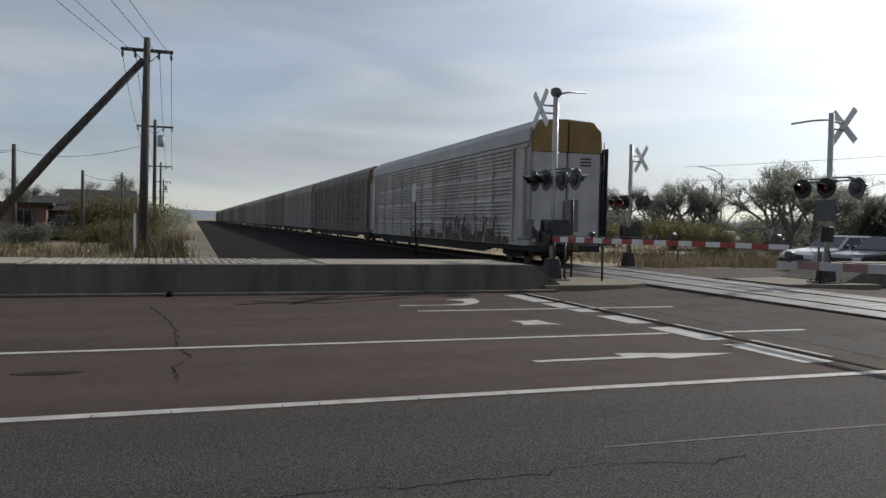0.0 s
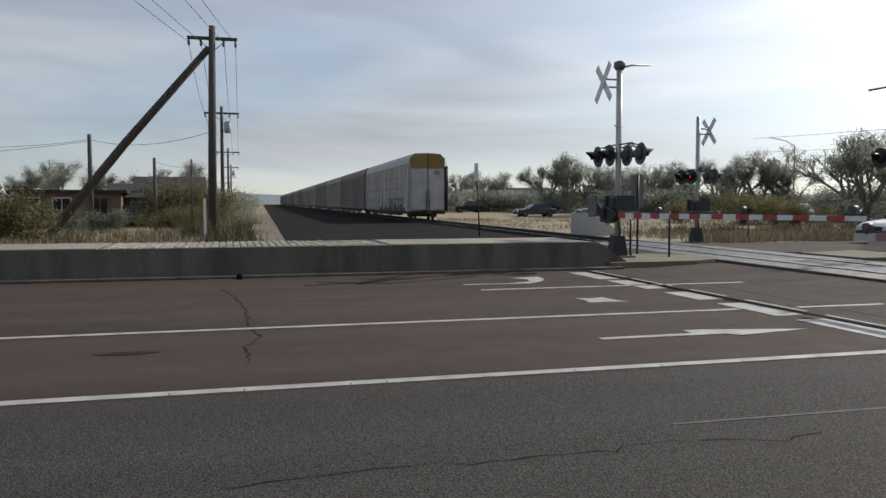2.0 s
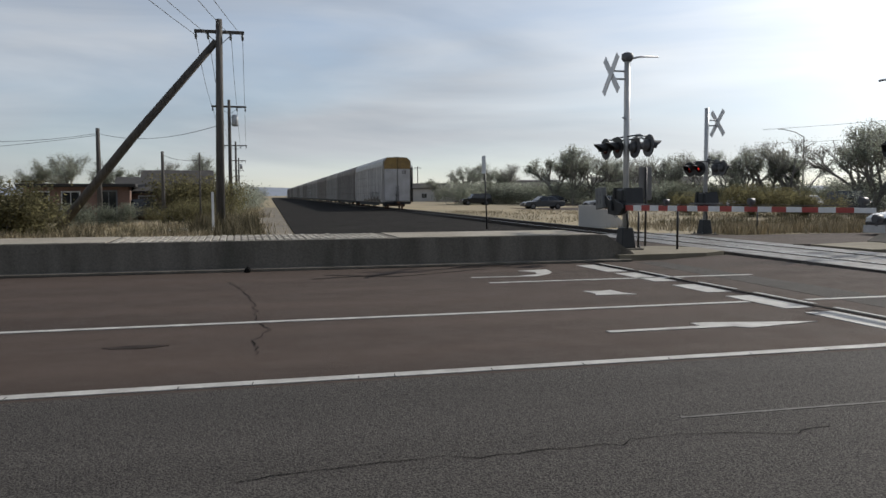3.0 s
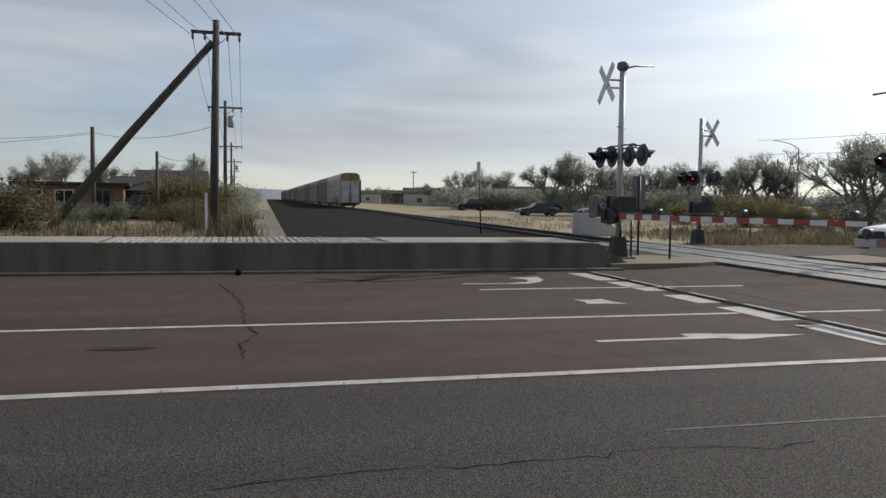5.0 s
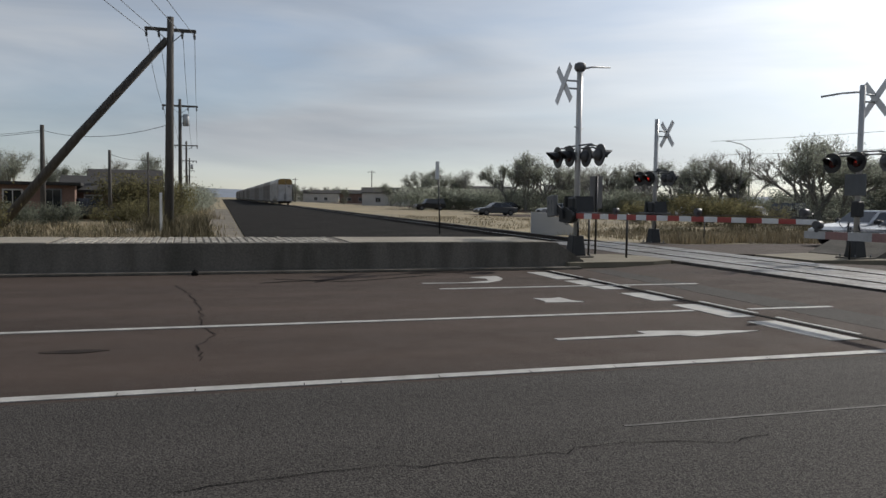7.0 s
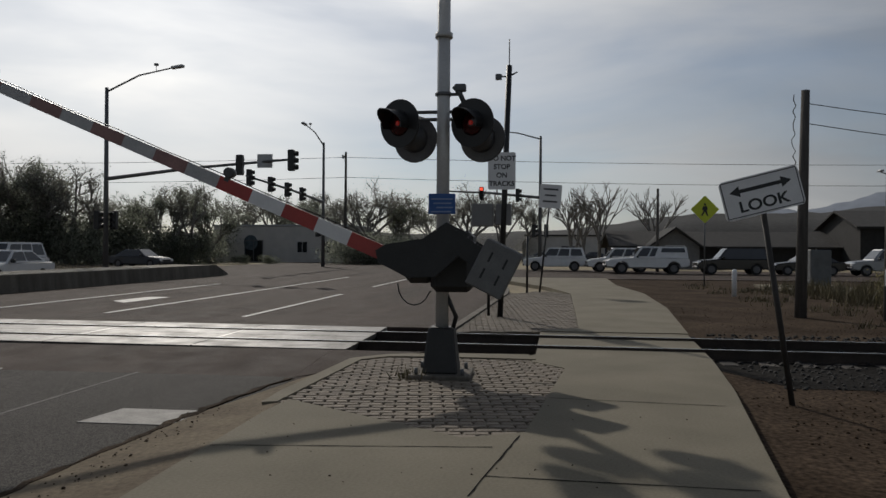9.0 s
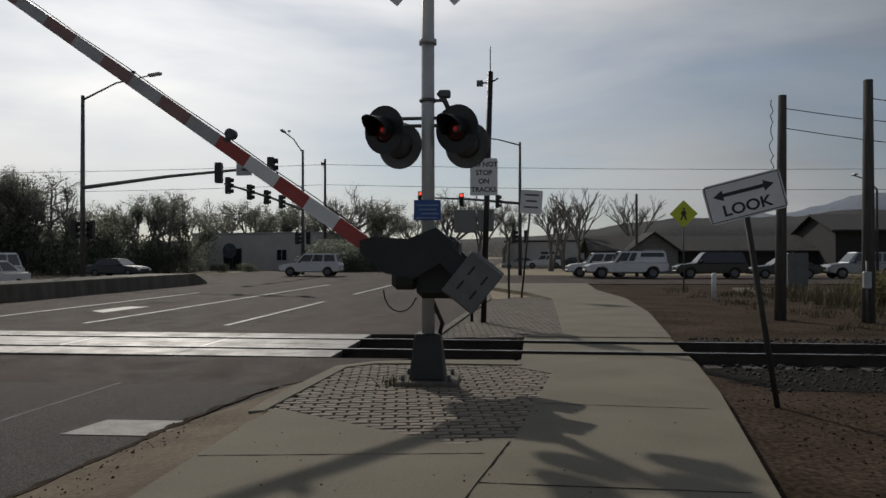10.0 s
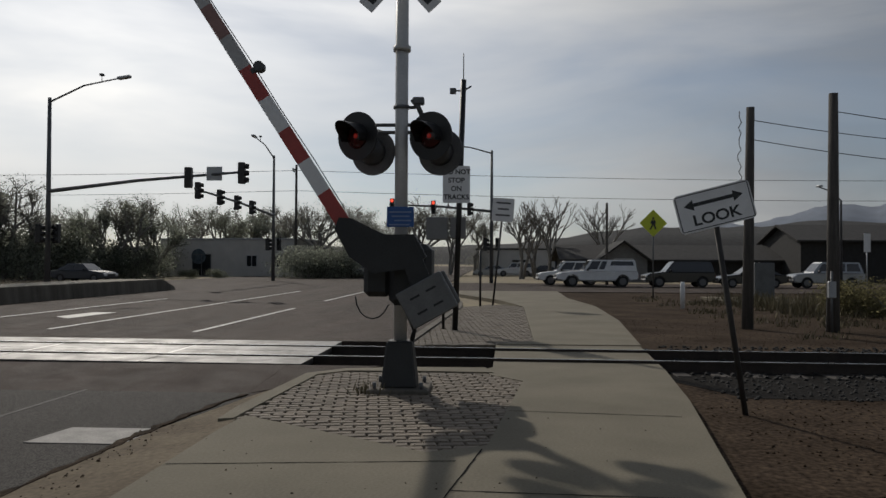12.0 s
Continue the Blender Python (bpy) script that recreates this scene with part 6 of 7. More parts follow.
def build_far():
    ridge("hill_near", 1100, 86, 150, (28, 36, 54, 62, 66, 60, 64, 58, 44), HILL, "dark scrubby hill beyond the town", 1)
    ridge("hill_far", 3300, 98, 140, (60, 170, 235, 280, 240, 255, 200), HILL_HAZED, "distant mountain with haze in its blue-grey colour", 2)
    ridge("hill_side", 1900, 40, 88, (20, 34, 46, 40, 52, 44, 40), HILL, "low distant hill", 3)
    ridge("hill_back", 2400, -60, 42, (26, 22, 24, 30, 26, 22, 26), HILL_HAZED, "low skyline hill with haze in its colour", 4)
    # houses on the left
    house("brick_house", pose(-10.4, 60, -0.06, 0, 0, 4), 6.4, 6, 2.25, 0, BRICK_WALL, ROOF_GREY, "flat-roofed red brick house behind the weeds",
          (("s", -2.2, 0.9, 1.1, 0.8, False), ("s", -0.4, 1.0, 1.2, 0.7, False), ("s", 1.9, 0.9, 1.9, 0.05, True)))
    house("garage_house", pose(-6.6, 63, -0.06, 0, 0, 4), 3.4, 6, 1.9, 0.95, BRICK_WALL, ROOF_GREY, "low brick house with grey shingled roof",
          (("s", 0.2, 1.0, 1.0, 0.6, False),), 0.3, "x")
    house("dark_barn", pose(-4.6, 68, -0.06, 0, 0, 2), 4.9, 5, 2.5, 1.0, DARK_BOARD, DARK_BOARD, "dark board shed half hidden by bushes", (), 0.3, "x")
    # past the junction
    o = house("white_building", pose(95, 29.0, -0.06, 0, 0, -8), 8, 17, 4.2, 0, STUCCO, GALV, "long low pale stucco building",
              (("w", 3.2, 2.2, 2.4, 0.1, True), ("w", -3.0, 1.2, 1.2, 1.2, False), ("w", -6.0, 1.2, 1.2, 1.2, False)), 0.1)
    bm = bmesh.new()
    disc(bm, (-4.03, 3.6, 2.3), 0.9, (-1, 0, 0), 0.03, 18)
    part("wall_emblem", bm, mat("emblem_paint", (0.09, 0.12, 0.14), 0.8, var=0.4, scale=2), o, "round dull blue painted emblem")
    # Near-black walls: the shade of the backlit side is put into the colour.
    house("gable_house", pose(84, -20, -0.06, 0, 0, 0), 9, 24, 2.1, 1.35, mat("backlit_boards", (0.03, 0.027, 0.025), 0.9, var=0.2), ROOF_GREY, "long house with walls darkened for backlight and grey roof",
          (("w", 5, 1.4, 1.2, 0.9, False), ("w", 0, 1.4, 1.2, 0.9, False), ("w", -6, 1.4, 1.2, 0.9, False)), 0.6, "y")
    house("gable_wing", pose(79.5, -13.2, -0.06, 0, 0, 0), 6, 4.4, 2.1, 1.6, mat("grey_boards", (0.17, 0.165, 0.16), 0.9, var=0.15), ROOF_GREY, "grey boarded gable wing of the house",
          (("w", 0, 1.6, 1.2, 0.9, False),), 0.5, "x")
    # Wall colour darkened to stand for backlit shade.
    house("flat_building", pose(80, -37, -0.06), 10, 16, 3.9, 1.5, mat("backlit_brick", (0.026, 0.025, 0.025), 0.9, var=0.2), ROOF_GREY, "brick building darkened for backlight with a low roof", (), 0.5, "y")
    house("far_shop", pose(118, -8, -0.06), 9, 18, 3.6, 0, STUCCO, ROOF_GREY, "pale low shop far down the road", (("w", 3, 2, 1.6, 0.6, False), ("w", -3, 2, 1.6, 0.6, False)), 0.2)
    # buildings across the field
    for az, d, w, h in ((13.6, 205, 12, 3.2), (20.5, 165, 11, 3.2), (27.0, 140, 10, 3.2), (30.0, 130, 10, 3.0), (9.0, 330, 14, 3.6), (11.4, 290, 11, 3.4), (7.2, 400, 14, 3.8)):
        a = radians(az)
        house("far_house", pose(d * math.sin(a), d * math.cos(a), -0.06, 0, 0, -az), w, 7, h, 1.2, STUCCO if w > 11 else BRICK_WALL, ROOF_GREY, "distant low house beyond the field", (("s", -2, 1.2, 1.1, 0.9, False), ("s", 2, 1.2, 1.1, 0.9, False)), 0.3, "x")
    # utility cabinet, bollard, concrete blocks
    c = thing("utility_cabinet", pose(38.0, -12.9, -0.05), "grey steel utility cabinet on a concrete pad", "cabinet")
    bm = bmesh.new()
    bevel_box(bm, -0.4, 0.4, -0.45, 0.45, 0.1, 1.75, 0.03)
    part("case", bm, GALV_DARK, c)
    bm = bmesh.new()
    bevel_box(bm, -5.0, 0.8, -1.0, 2.6, -0.05, 0.12, 0.02)
    part("pad", bm, CONCRETE, c)
    b = thing("bollard", pose(30.2, -7.35, -0.05), "short round white steel bollard", "bollard")
    bm = bmesh.new()
    tube(bm, [(0, 0, 0), (0, 0, 0.95), (0, 0, 1.0)], [0.09, 0.09, 0.05], 12)
    part("post", bm, WHITE, b)
    w = thing("concrete_block", pose(17.5, 36.9, -0.06, 0, 0, -20), "pale concrete barrier block with a sloped end", "barrier")
    bm = bmesh.new()
    profile(bm, [(-1.0, 0), (1.15, 0), (1.15, 0.3), (0.7, 0.72), (0.35, 0.9), (-0.1, 0.92), (-0.18, 1.1), (-1.0, 1.12)], -0.3, 0.3, "y")
    part("block", bm, STUCCO, w)


build_far()


# ---------------------------------------------------------------- vehicles
GLASS = mat("car_glass", (0.012, 0.013, 0.015), 0.06, var=0.05, spec=0.8)
TYRE = mat("tyre", (0.014, 0.014, 0.014), 0.85, var=0.2)
CHROME = mat("wheel_metal", (0.13, 0.13, 0.135), 0.4, 0.5, var=0.1)
LIGHTS = mat("headlamp", (0.7, 0.7, 0.68), 0.1, var=0.05)
TAIL = mat("tail_lamp", (0.35, 0.02, 0.02), 0.2, var=0.05)


def car(kind, paint, m, label):
    """A vehicle facing +x, origin on the ground under its middle."""
    o = thing("pickup_truck" if kind == "pickup" else "suv" if kind == "suv" else "car", m, label, "pickup" if kind == "pickup" else "car", "cars at the junction")
    L, W, H, belt, sill, wheel = {"sedan": (4.7, 1.8, 1.44, 0.92, 0.3, 0.32), "suv": (4.8, 1.9, 1.8, 1.08, 0.38, 0.37), "pickup": (5.7, 1.95, 1.9, 1.12, 0.45, 0.39)}[kind]
    fx, rx = L * 0.31, -L * 0.31
    low = []
    def arch(cx):
        return [(cx + (wheel + 0.06) * math.cos(a), sill - 0.04 + (wheel + 0.1) * math.sin(a)) for a in [math.pi * k / 6 for k in range(7)]]
    low += [(L / 2, sill + 0.05)] + arch(fx) + arch(rx) + [(-L / 2, sill + 0.08), (-L / 2 - 0.02, belt - 0.2), (-L / 2 + 0.06, belt)]
    low += [(L * 0.2, belt)] if kind != "sedan" else [(L * 0.2, belt)]
    low += [(L * 0.44, belt - 0.13), (L / 2 - 0.02, belt - 0.3)]
    bm = bmesh.new()
    profile(bm, low, -W / 2, W / 2, "y")
    bmesh.ops.bevel(bm, geom=[e for e in bm.edges if e.calc_length() > 0.25], offset=0.07, segments=2, affect="EDGES", clamp_overlap=True)
    for f in bm.faces:
        f.smooth = len(f.verts) == 4 and f.calc_area() < 0.25
    body = part("body", bm, paint, o)
    roof = {"sedan": ((0.98, -1.9), (0.28, -0.95)), "suv": ((1.05, -2.32), (0.45, -2.1)), "pickup": ((1.0, -2.78), (0.42, -2.66))}[kind]
    (b0, b1), (t0, t1) = roof
    bm = bmesh.new()
    def cab(x0, x1, u0, u1, z0, z1, w0, w1):
        v = [bm.verts.new(p) for p in ((x0, -w0, z0), (x0, w0, z0), (x1, w0, z0), (x1, -w0, z0), (u0, -w1, z1), (u0, w1, z1), (u1, w1, z1), (u1, -w1, z1))]
        for f in ((0, 1, 5, 4), (1, 2, 6, 5), (2, 3, 7, 6), (3, 0, 4, 7), (4, 5, 6, 7)):
            bm.faces.new([v[i] for i in f])
    cab(b0, b1, t0, t1, belt - 0.01, H, W / 2 - 0.04, W / 2 - 0.2)
    bmesh.ops.recalc_face_normals(bm, faces=bm.faces)
    bmesh.ops.bevel(bm, geom=[e for e in bm.edges if len(e.link_faces) == 2], offset=0.05, segments=2, affect="EDGES", clamp_overlap=True)
    part("cabin", bm, paint, body)

    def pane(name, f0, f1, g0, g1, s):
        bm2 = bmesh.new()
        def at(f, g, e):
            xa, xb = b0 + (b1 - b0) * f, t0 + (t1 - t0) * f
            wv = (W / 2 - 0.04) + (-0.16) * g + e
            return (xa + (xb - xa) * g, s * wv, belt - 0.01 + (H - belt) * g)
        q = [at(f0, g0, 0.012), at(f1, g0, 0.012), at(f1, g1, 0.012), at(f0, g1, 0.012)]
        r = [at(f0, g0, -0.01), at(f1, g0, -0.01), at(f1, g1, -0.01), at(f0, g1, -0.01)]
        va, vb = [bm2.verts.new(p) for p in q], [bm2.verts.new(p) for p in r]
        bm2.faces.new(va)
        bm2.faces.new(vb[::-1])
        for i in range(4):
            bm2.faces.new((va[i], vb[i], vb[(i + 1) % 4], va[(i + 1) % 4]))
        bmesh.ops.recalc_face_normals(bm2, faces=bm2.faces)
        part(name, bm2, GLASS, body, "dark side window")
    splits = {"sedan": ((0.06, 0.46), (0.5, 0.9)), "suv": ((0.05, 0.33), (0.36, 0.62), (0.66, 0.94)), "pickup": ((0.05, 0.24), (0.27, 0.38), (0.47, 0.95))}[kind]
    for s in (-1, 1):
        for i, (f0, f1) in enumerate(splits):
            pane("side_window", f0, f1, 0.15 if not (kind == "pickup" and i == 2) else 0.5, 0.88, s)
    for front in (True, False):
        bm = bmesh.new()
        xa, xb = (b0, t0) if front else (b1, t1)
        e = 0.014 if front else -0.014
        def at2(y, g):
            return (xa + (xb - xa) * g + e, y * ((W / 2 - 0.1) - 0.16 * g), belt + (H - belt) * g)
        vs = [bm.verts.new(at2(y, g)) for y, g in ((-1, 0.1), (1, 0.1), (1, 0.9), (-1, 0.9))]
        vb = [bm.verts.new((v.co.x - 2 * e, v.co.y, v.co.z)) for v in vs]
        bm.faces.new(vs)
        bm.faces.new(vb[::-1])
        for i in range(4):
            bm.faces.new((vs[i], vb[i], vb[(i + 1) % 4], vs[(i + 1) % 4]))
        bmesh.ops.recalc_face_normals(bm, faces=bm.faces)
        part("windscreen" if front else "rear_window", bm, GLASS, body)
    for cx in (fx, rx):
        for s in (-1, 1):
            bm = bmesh.new()
            tube(bm, [(cx, s * (W / 2 - 0.22), wheel), (cx, s * (W / 2 - 0.01), wheel)], wheel, 20)
            t = part("wheel", bm, TYRE, o)
            bm = bmesh.new()
            tube(bm, [(cx, s * (W / 2 - 0.02), wheel), (cx, s * (W / 2 + 0.004), wheel)], [wheel * 0.66, wheel * 0.6], 16)
            part("rim", bm, CHROME, t)
    for s in (-1, 1):
        for x, mm, nm in ((L / 2 - 0.05, LIGHTS, "headlamp"), (-L / 2 + 0.02, TAIL, "tail_lamp")):
            bm = bmesh.new()
            bevel_box(bm, x - 0.06, x + 0.06, min(s * 0.5, s * (W / 2 - 0.08)), max(s * 0.5, s * (W / 2 - 0.08)), belt - 0.42, belt - 0.24, 0.03)
            part(nm, bm, mm, o)
        bm = bmesh.new()
        bevel_box(bm, 0.62, 0.78, min(s * (W / 2 - 0.02), s * (W / 2 + 0.18)), max(s * (W / 2 - 0.02), s * (W / 2 + 0.18)), belt + 0.0, belt + 0.16, 0.03)
        part("mirror", bm, BLACK, o)
    bm = bmesh.new()
    bevel_box(bm, L / 2 - 0.12, L / 2 + 0.04, -W / 2 + 0.06, W / 2 - 0.06, sill, sill + 0.2, 0.05)
    part("front_bumper", bm, BLACK if kind == "sedan" else CHROME, o)
    bm = bmesh.new()
    bevel_box(bm, L / 2 - 0.04, L / 2 + 0.015, -0.48, 0.48, belt - 0.46, belt - 0.26, 0.02)
    part("grille", bm, BLACK, o)
    return o


PAINT_BLACK = mat("car_black", (0.012, 0.012, 0.014), 0.18, var=0.05, spec=0.7)
PAINT_WHITE = mat("car_white", (0.68, 0.68, 0.68), 0.25, var=0.05)
PAINT_SILVER = mat("car_silver", (0.32, 0.33, 0.34), 0.28, 0.5, var=0.05)
PAINT_GREY = mat("car_grey", (0.07, 0.075, 0.085), 0.25, 0.2, var=0.05)
PAINT_RED = mat("car_maroon", (0.1, 0.018, 0.016), 0.25, var=0.05)


def build_cars():
    Z = 0.0
    starter = car("sedan", PAINT_BLACK, pose(25.4, 22.4, Z, 0, 0, 180), "black saloon car waiting at the crossing")
    MOVING.append((starter, [(t, pose(x, 22.4, Z, 0, 0, 180)) for t, x in ((0, 25.4), (6.8, 25.4), (7.6, 23.2), (8.3, 20.6), (9.0, 17.6), (10.0, 12.5), (11.0, 6.5), (12.0, -0.5))]))
    car("suv", PAINT_GREY, pose(31.1, 25.4, Z, 0, 0, 180), "dark grey sport utility car waiting in the queue")
    car("sedan", PAINT_WHITE, pose(31.8, 22.4, Z, 0, 0, 180), "white saloon car waiting in the queue")
    car("suv", PAINT_WHITE, pose(36.1, 25.5, Z, 0, 0, 180), "white sport utility car waiting in the queue")
    car("sedan", PAINT_GREY, pose(60, 30.6, Z, 0, 0, -100), "dark grey saloon car on the cross street")
    car("sedan", PAINT_WHITE, pose(26.2, 25.5, Z, 0, 0, 180), "white saloon car waiting at the far kerb")
    car("pickup", PAINT_WHITE, pose(57.5, -7.9, Z, 0, 0, 92), "white pickup truck with a white topper on the cross street")
    car("suv", PAINT_WHITE, pose(60.8, -6.4, Z, 0, 0, 92), "white car partly hidden behind the pickup")
    car("suv", PAINT_BLACK, pose(57.5, -13.7, Z, 0, 0, 90), "black people carrier on the cross street")
    car("sedan", PAINT_BLACK, pose(57.5, -18.7, Z, 0, 0, 90), "black saloon car on the cross street")
    car("suv", PAINT_SILVER, pose(57.0, -23.6, Z, 0, 0, 90), "silver sport utility car on the cross street")
    car("sedan", PAINT_GREY, pose(50, 62, Z, 0, 0, -90), "dark saloon car on the cross street")
    car("suv", PAINT_GREY, pose(49.5, 56, Z, 0, 0, -90), "grey sport utility car on the cross street")
    car("sedan", PAINT_WHITE, pose(52.0, 74, Z, 0, 0, -90), "white saloon car on the cross street")
    car("sedan", PAINT_GREY, pose(-6.2, 59.5, -0.06, 0, 0, 10), "dark car parked at the low house")
    for x, y, p, k in ((33, 84, PAINT_GREY, "sedan"), (41, 85, PAINT_SILVER, "sedan"), (52, 85, PAINT_WHITE, "sedan"), (66, 84, PAINT_BLACK, "suv"), (60, 88, PAINT_RED, "sedan"), (36, 120, PAINT_BLACK, "suv"), (48, 118, PAINT_BLACK, "sedan"), (104, -4, PAINT_WHITE, "suv"), (104, -7.5, PAINT_GREY, "sedan"), (104, -1, PAINT_SILVER, "sedan")):
        car(k, p, pose(x, y, -0.03 if y > 0 else -0.06, 0, 0, 180 if y > 0 else 90), "distant parked car seen across the open ground")
    a = car("suv", PAINT_WHITE, pose(53, 0, Z, 0, 0, 90), "white sport utility car driving along the cross street")
    b = car("suv", PAINT_GREY, pose(120, 10, Z, 0, 0, 180), "dark car driving towards the crossing")
    MOVING.append((a, [(t, pose(62.4, -1.7 + 17.6 * (t - 9.0), Z, 0, 0, 90)) for t in (0, 3, 6, 8, 9, 10, 11, 12)]))
    MOVING.append((b, [(t, pose(86 - 11 * (t - 12.0), 13.2, Z, 0, 0, 180)) for t in (0, 4, 8, 10, 11, 12)]))


build_cars()


# ---------------------------------------------------------------- loose stones, pavers and small pieces
def inside(p, poly):
    x, y = p
    c = False
    for (x0, y0), (x1, y1) in zip(poly, poly[1:] + poly[:1]):
        if (y0 > y) != (y1 > y) and x < (x1 - x0) * (y - y0) / (y1 - y0) + x0:
            c = not c
    return c


def stones(name, label, areas, material, seed):
    rng = np.random.default_rng(seed)
    base = np.array([(1, 0, -0.3), (-0.5, 0.87, -0.3), (-0.5, -0.87, -0.3), (0.3, 0.5, 0.7), (-0.6, 0.1, 0.6), (0.3, -0.5, 0.65)])
    tri = np.array([(0, 1, 3), (1, 4, 3), (1, 2, 4), (2, 5, 4), (2, 0, 5), (0, 3, 5), (3, 4, 5), (0, 2, 1)])
    V, F, o = [], [], 0
    for x0, x1, y0, y1, z, n, s0, s1 in areas:
        for _ in range(n):
            s = rng.uniform(s0, s1)
            p = np.array([rng.uniform(x0, x1), rng.uniform(y0, y1), z + s * 0.2])
            V.append((base * rng.uniform(0.7, 1.3, base.shape)) * s * np.array([1, 1, 0.75]) + p)
            F.append(tri + o)
            o += 6
    me = bpy.data.meshes.new(name)
    me.from_pydata(np.concatenate(V).tolist(), [], np.concatenate(F).tolist())
    me.materials.append(material)
    tagged(new(name, me), label, "stones", "", "stuff")


def brick_field(name, poly, z, label, count, lx, ly, ang, material, pieces_near):
    """Pavers laid in rows inside an outline, on a sand bed."""
    bed = solid(name, SAND_JOINT, lambda bm: prism(bm, poly, -0.2, z - 0.03), label)
    ca, sa = math.cos(radians(ang)), math.sin(radians(ang))
    me = bpy.data.meshes.new("paver")
    bm = bmesh.new()
    gx, gy = lx / 2 - 0.008, ly / 2 - 0.008
    b2 = bmesh.new()
    box(b2, -gx, gx, -gy, gy, -0.04, 0.012)
    bmesh.ops.bevel(b2, geom=[e for e in b2.edges if e.verts[0].co.z > 0 and e.verts[1].co.z > 0], offset=0.012, segments=1, affect="EDGES")
    join(bm, b2)
    bm.to_mesh(me)
    bm.free()
    me.materials.append(material)
    rnd = random.Random(name)
    xs, ys = [p[0] for p in poly], [p[1] for p in poly]
    R = max(max(xs) - min(xs), max(ys) - min(ys)) * 0.8
    cx, cy = sum(xs) / len(xs), sum(ys) / len(ys)
    z -= 0.018
    spots = []
    for i in range(int(-R / lx), int(R / lx) + 1):
        for j in range(int(-R / ly), int(R / ly) + 1):
            u, v = i * lx, (j + 0.5 * (i % 2)) * ly
            p = (cx + u * ca - v * sa, cy + u * sa + v * ca)
            q = [(p[0] + a * lx * 0.42 * ca - b * ly * 0.42 * sa, p[1] + a * lx * 0.42 * sa + b * ly * 0.42 * ca) for a in (-1, 1) for b in (-1, 1)]
            if inside(p, poly) or any(inside(k, poly) for k in q):
                spots.append(p)
    spots.sort(key=lambda p: p[0])
    rest = bmesh.new()
    for k, p in enumerate(spots):
        m = pose(p[0], p[1], z + rnd.uniform(-0.004, 0.003), rnd.uniform(-0.9, 0.9), rnd.uniform(-0.9, 0.9), ang + rnd.uniform(-1.5, 1.5))
        if k < pieces_near:
            o = new("paver", me)
            o.parent, o.matrix_basis = bed, m
        else:
            vs = [rest.verts.new(m @ v.co) for v in me.vertices]
            for f in me.polygons:
                rest.faces.new([vs[i] for i in f.vertices])
    if rest.verts:
        tagged(part("paver_rows", rest, material, bed), "", "", "", "stuff")
    else:
        rest.free()


NEAR_ISLAND = [(7.80, 2.36), (6.40, 0.5), (6.66, 0.02), (10.3, -0.44), (11.17, -0.1), (11.25, 0.9), (11.05, 1.85), (10.62, 2.22)]
FAR_ISLAND = [(14.8, 1.38), (15.1, -0.2), (15.85, -0.92), (28.0, -1.33), (29.7, -0.41), (27.3, 0.76)]


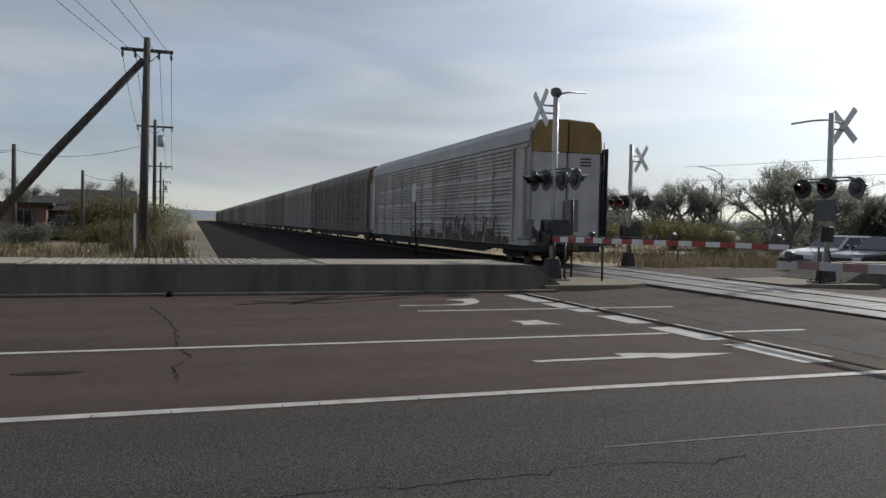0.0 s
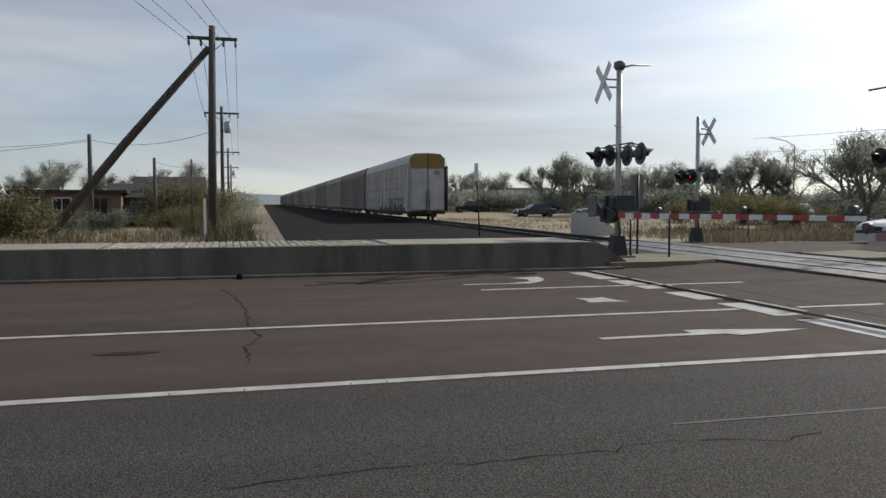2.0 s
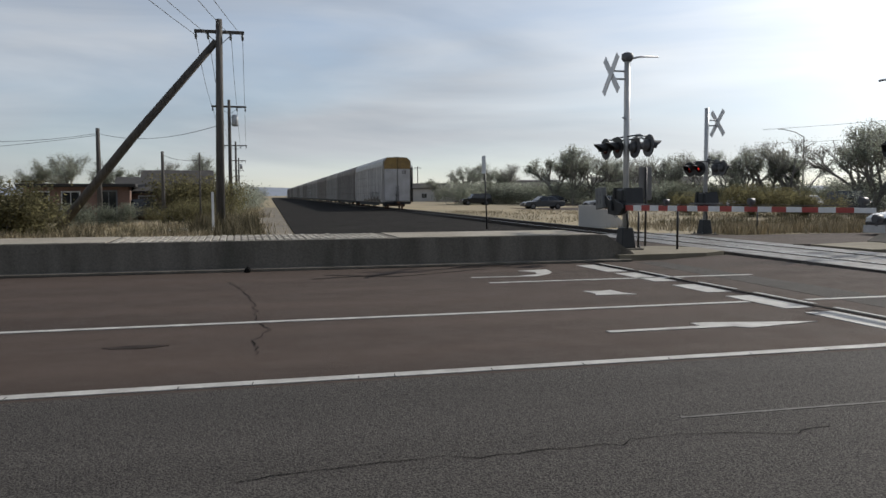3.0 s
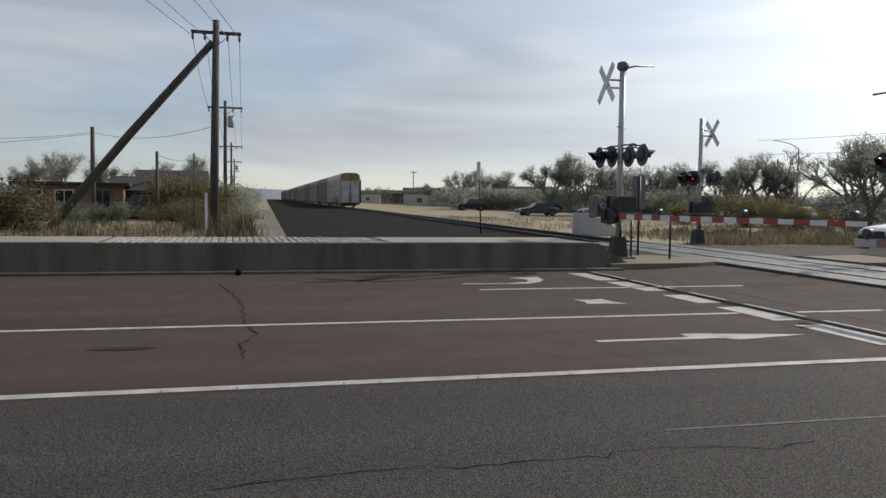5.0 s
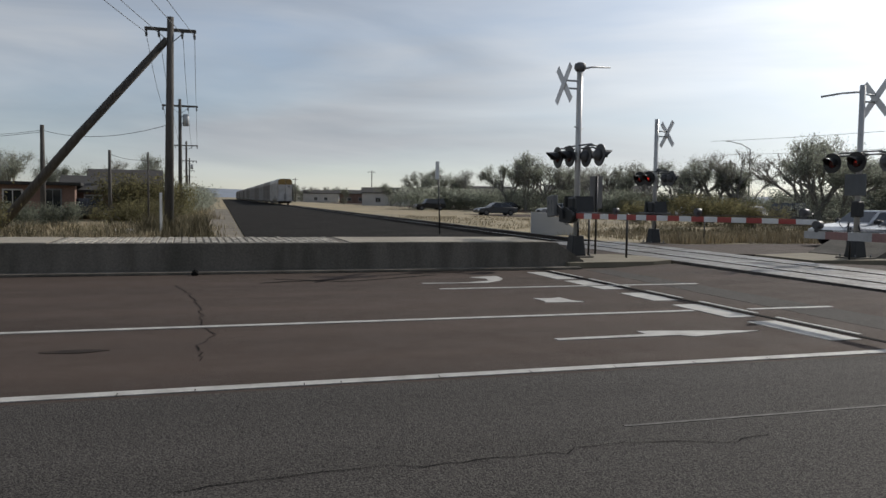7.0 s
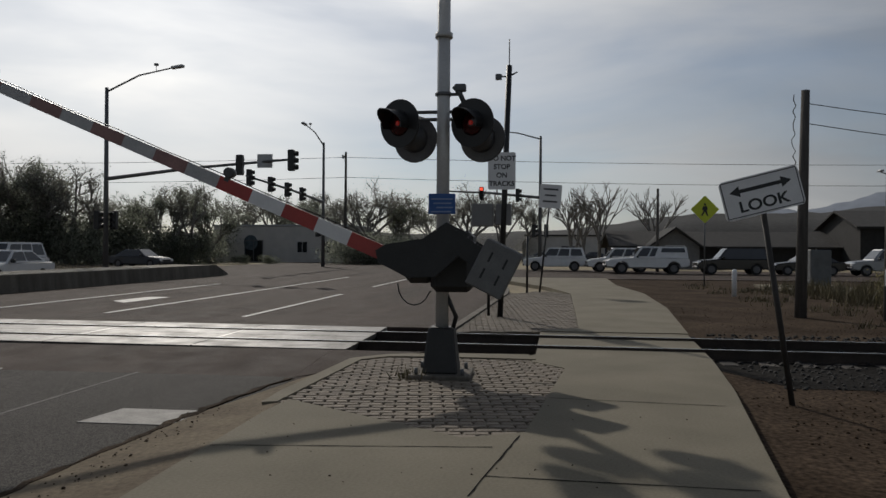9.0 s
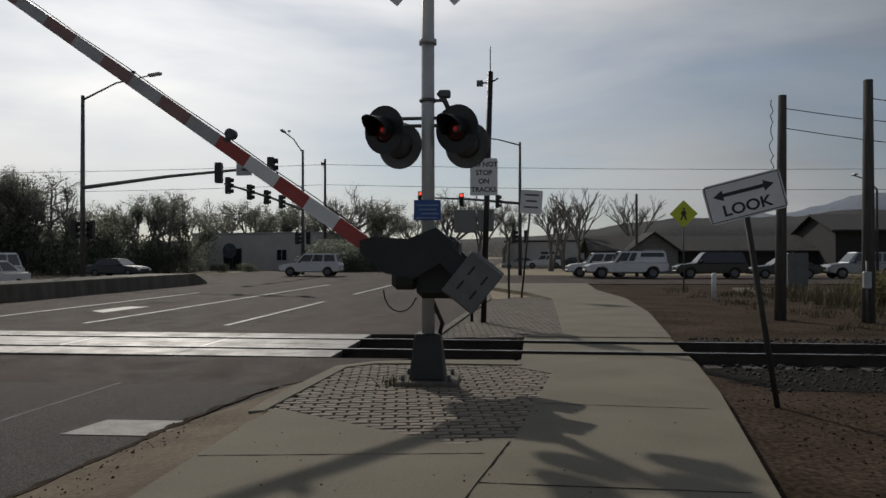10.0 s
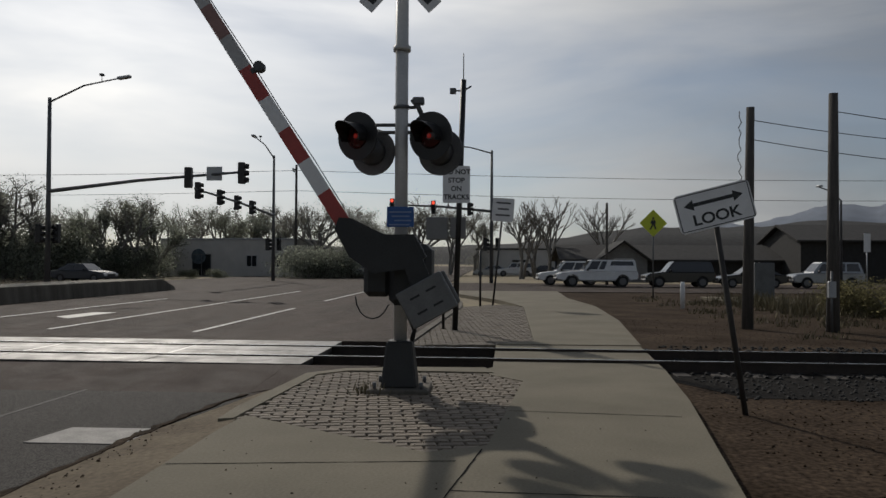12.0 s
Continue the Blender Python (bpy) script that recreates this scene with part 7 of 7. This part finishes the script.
def build_pieces():
    brick_field("brick_island", NEAR_ISLAND, WALK_Z, "brick-paved island round the crossing signal", 0, 0.125, 0.235, 8, BRICK, 300)
    brick_field("brick_strip", FAR_ISLAND, WALK_Z - 0.01, "brick-paved strip past the rails", 0, 0.16, 0.26, 5, BRICK, 0)
    # cobbled top of the median
    for owner, x0, x1 in ((MEDIAN, -2.6, 3.4), (MEDIAN_FAR, 24, 36)):
        rnd = random.Random(x0)
        bm = bmesh.new()
        step = 0.155
        for i in range(int((x1 - x0) / step)):
            for j in range(9):
                x, y = x0 + i * step, MED_Y0 + 0.13 + j * 0.27 + (0.13 if i % 2 else 0)
                if y > MED_Y1 - 0.35:
                    continue
                h = 0.62 + rnd.uniform(0.01, 0.024)
                a = [bm.verts.new(p) for p in ((x + 0.008, y, 0.6), (x + step - 0.008, y, 0.6), (x + step - 0.008, y + 0.25, 0.6), (x + 0.008, y + 0.25, 0.6))]
                b = [bm.verts.new(p) for p in ((x + 0.025, y + 0.02, h), (x + step - 0.025, y + 0.02, h), (x + step - 0.025, y + 0.23, h), (x + 0.025, y + 0.23, h))]
                bm.faces.new(b)
                for k in range(4):
                    bm.faces.new((a[k], a[(k + 1) % 4], b[(k + 1) % 4], b[k]))
        tagged(part("cobble_top", bm, PAVER_TOP, owner), "pale cobbled top of the median", "", "", "stuff")
    for name, x0, x1 in (("median_dust_west", -70, -2.7), ("median_dust_east", 3.5, 8.4), ("median_dust_far", 19.5, 23.9), ("median_dust_end", 36.2, 43.2)):
        rnd = random.Random(name)
        pts = [(x0 + (x1 - x0) * k / 30, MED_Y0 + 0.1 + rnd.uniform(0, 0.05)) for k in range(31)] + [(x1 - (x1 - x0) * k / 30, MED_Y1 - 0.12 - rnd.uniform(0, 0.05)) for k in range(31)]
        solid(name, mat("median_dust", (0.27, 0.245, 0.2), 0.95, var=0.25, scale=0.8, fine=9, bump=0.4, col2=(0.19, 0.165, 0.125)), lambda b: prism(b, pts, 0.6, 0.638), "dusty worn paving on the median top")
    stones("ballast_stones", "dark loose ballast stones beside the rails", ((9.9, 11.6, -14, -2.9, -0.045, 1500, 0.012, 0.045), (11.6, 15.4, -14, -3.0, -0.04, 1600, 0.025, 0.06), (15.2, 16.2, -14, -3.4, -0.04, 500, 0.02, 0.05), (11.7, 14.9, -0.1, 2.5, -0.04, 400, 0.02, 0.05)), STONE, 41)
    stones("dirt_clods", "small stones and clods on the bare earth", ((2.5, 10, -8, -2.4, -0.045, 1600, 0.006, 0.022), (16, 24, -9, -3.6, -0.045, 700, 0.006, 0.02), (2.6, 7.5, 2.75, 3.2, 0.04, 130, 0.004, 0.013), (4.0, 7.0, 2.5, 3.1, 0.055, 50, 0.004, 0.018), (3.5, 8, -1.5, 2.6, WALK_Z, 60, 0.004, 0.012)), DIRT, 42)
    for i in range(70):
        y = -2.9 - i * 0.55
        if i < 40:
            bm = bmesh.new()
            bevel_box(bm, -1.3, 1.3, -0.12, 0.12, -0.16, -0.03, 0.015)
            o = part("railway_tie", bm, TIE)
            o.matrix_basis = pose(track_x(y), y, 0.0)
            tagged(o, "weathered dark wooden railway tie", "tie", "railway ties")
    # sealed cracks and stains in the turn lane
    for k, pts in enumerate((((1.3, 15.3), (2.2, 15.6), (3.0, 15.3), (4.0, 15.8), (5.2, 16.4)), ((1.6, 16.0), (2.4, 15.6), (3.1, 15.9)), ((2.3, 15.2), (2.9, 15.9)), ((4.6, 16.7), (6.0, 16.9)))):
        crack("sealed_crack_%d" % (k + 1), list(pts), 0.06)
    crack("joint_kerb", [(-6, 17.15), (0, 17.2), (8.6, 17.15)], 0.05)
    for k, (x, y, rx_, ry_) in enumerate(((-1.1, 8.9, 0.32, 0.1), (5.0, 16.9, 0.5, 0.15), (10.6, 15.5, 0.9, 0.5), (10.2, 8.6, 0.5, 0.35))):
        rnd = random.Random(k)
        pts = [(x + rx_ * math.cos(a) * rnd.uniform(0.75, 1.1), y + ry_ * math.sin(a) * rnd.uniform(0.75, 1.1)) for a in [2 * math.pi * i / 18 for i in range(18)]]
        solid("stain_%d" % (k + 1), mat("oil_stain", (0.04, 0.031, 0.026), 0.9, var=0.4, scale=4, spec=0.1), lambda bm: prism(bm, pts, 0.001, 0.0055), "dark oil stain on the asphalt")
    for k, (x, y, r) in enumerate(((-2.3, 36.5, 0.32), (-1.6, 38, 0.28), (-3.0, 37.5, 0.22), (-6.2, 35.6, 0.2))):
        b = thing("boulder", pose(x, y, -0.02), "pale rounded boulder in the dry weeds", "boulder", "boulders")
        bm = bmesh.new()
        bmesh.ops.create_icosphere(bm, subdivisions=2, radius=r)
        for v in bm.verts:
            v.co *= 1 + 0.25 * noise.noise(v.co * 4 + Vector((k, 0, 0)))
            v.co.z *= 0.7
        part("stone", bm, STUCCO, b)
    rock = thing("small_rock", pose(0.15, 17.0, 0.05), "small dark stone in the gutter", "stone")
    bm = bmesh.new()
    bmesh.ops.create_icosphere(bm, subdivisions=1, radius=0.08)
    part("stone", bm, TAR, rock)


build_pieces()


def motions():
    for ob, rows in MOVING:
        walk(ob, rows)
    for i, w in enumerate(WAGONS):
        walk(w, wagon_rows(i))
    angles = ((0, -1.2), (6.7, -1.2), (7.25, 1.0), (7.8, 6.9), (8.3, 13.1), (8.5, 15.9), (9.0, 22.7), (9.5, 28.9), (10.0, 34.8), (10.5, 40.6), (11.0, 46.6), (11.5, 52.2), (12.0, 57.0))
    base = pose(-0.32, 0, 1.1)
    base_n = pose(-0.48, -0.17, 1.65)
    walk(ARM_N, [(t, base_n @ pose(0, 0, 0, a, 0, 0)) for t, a in angles])
    walk(ARM_A, [(t, base @ pose(0, 0, 0, -max(a, 0.5) * 1.12, 0, 0)) for t, a in angles])


motions()
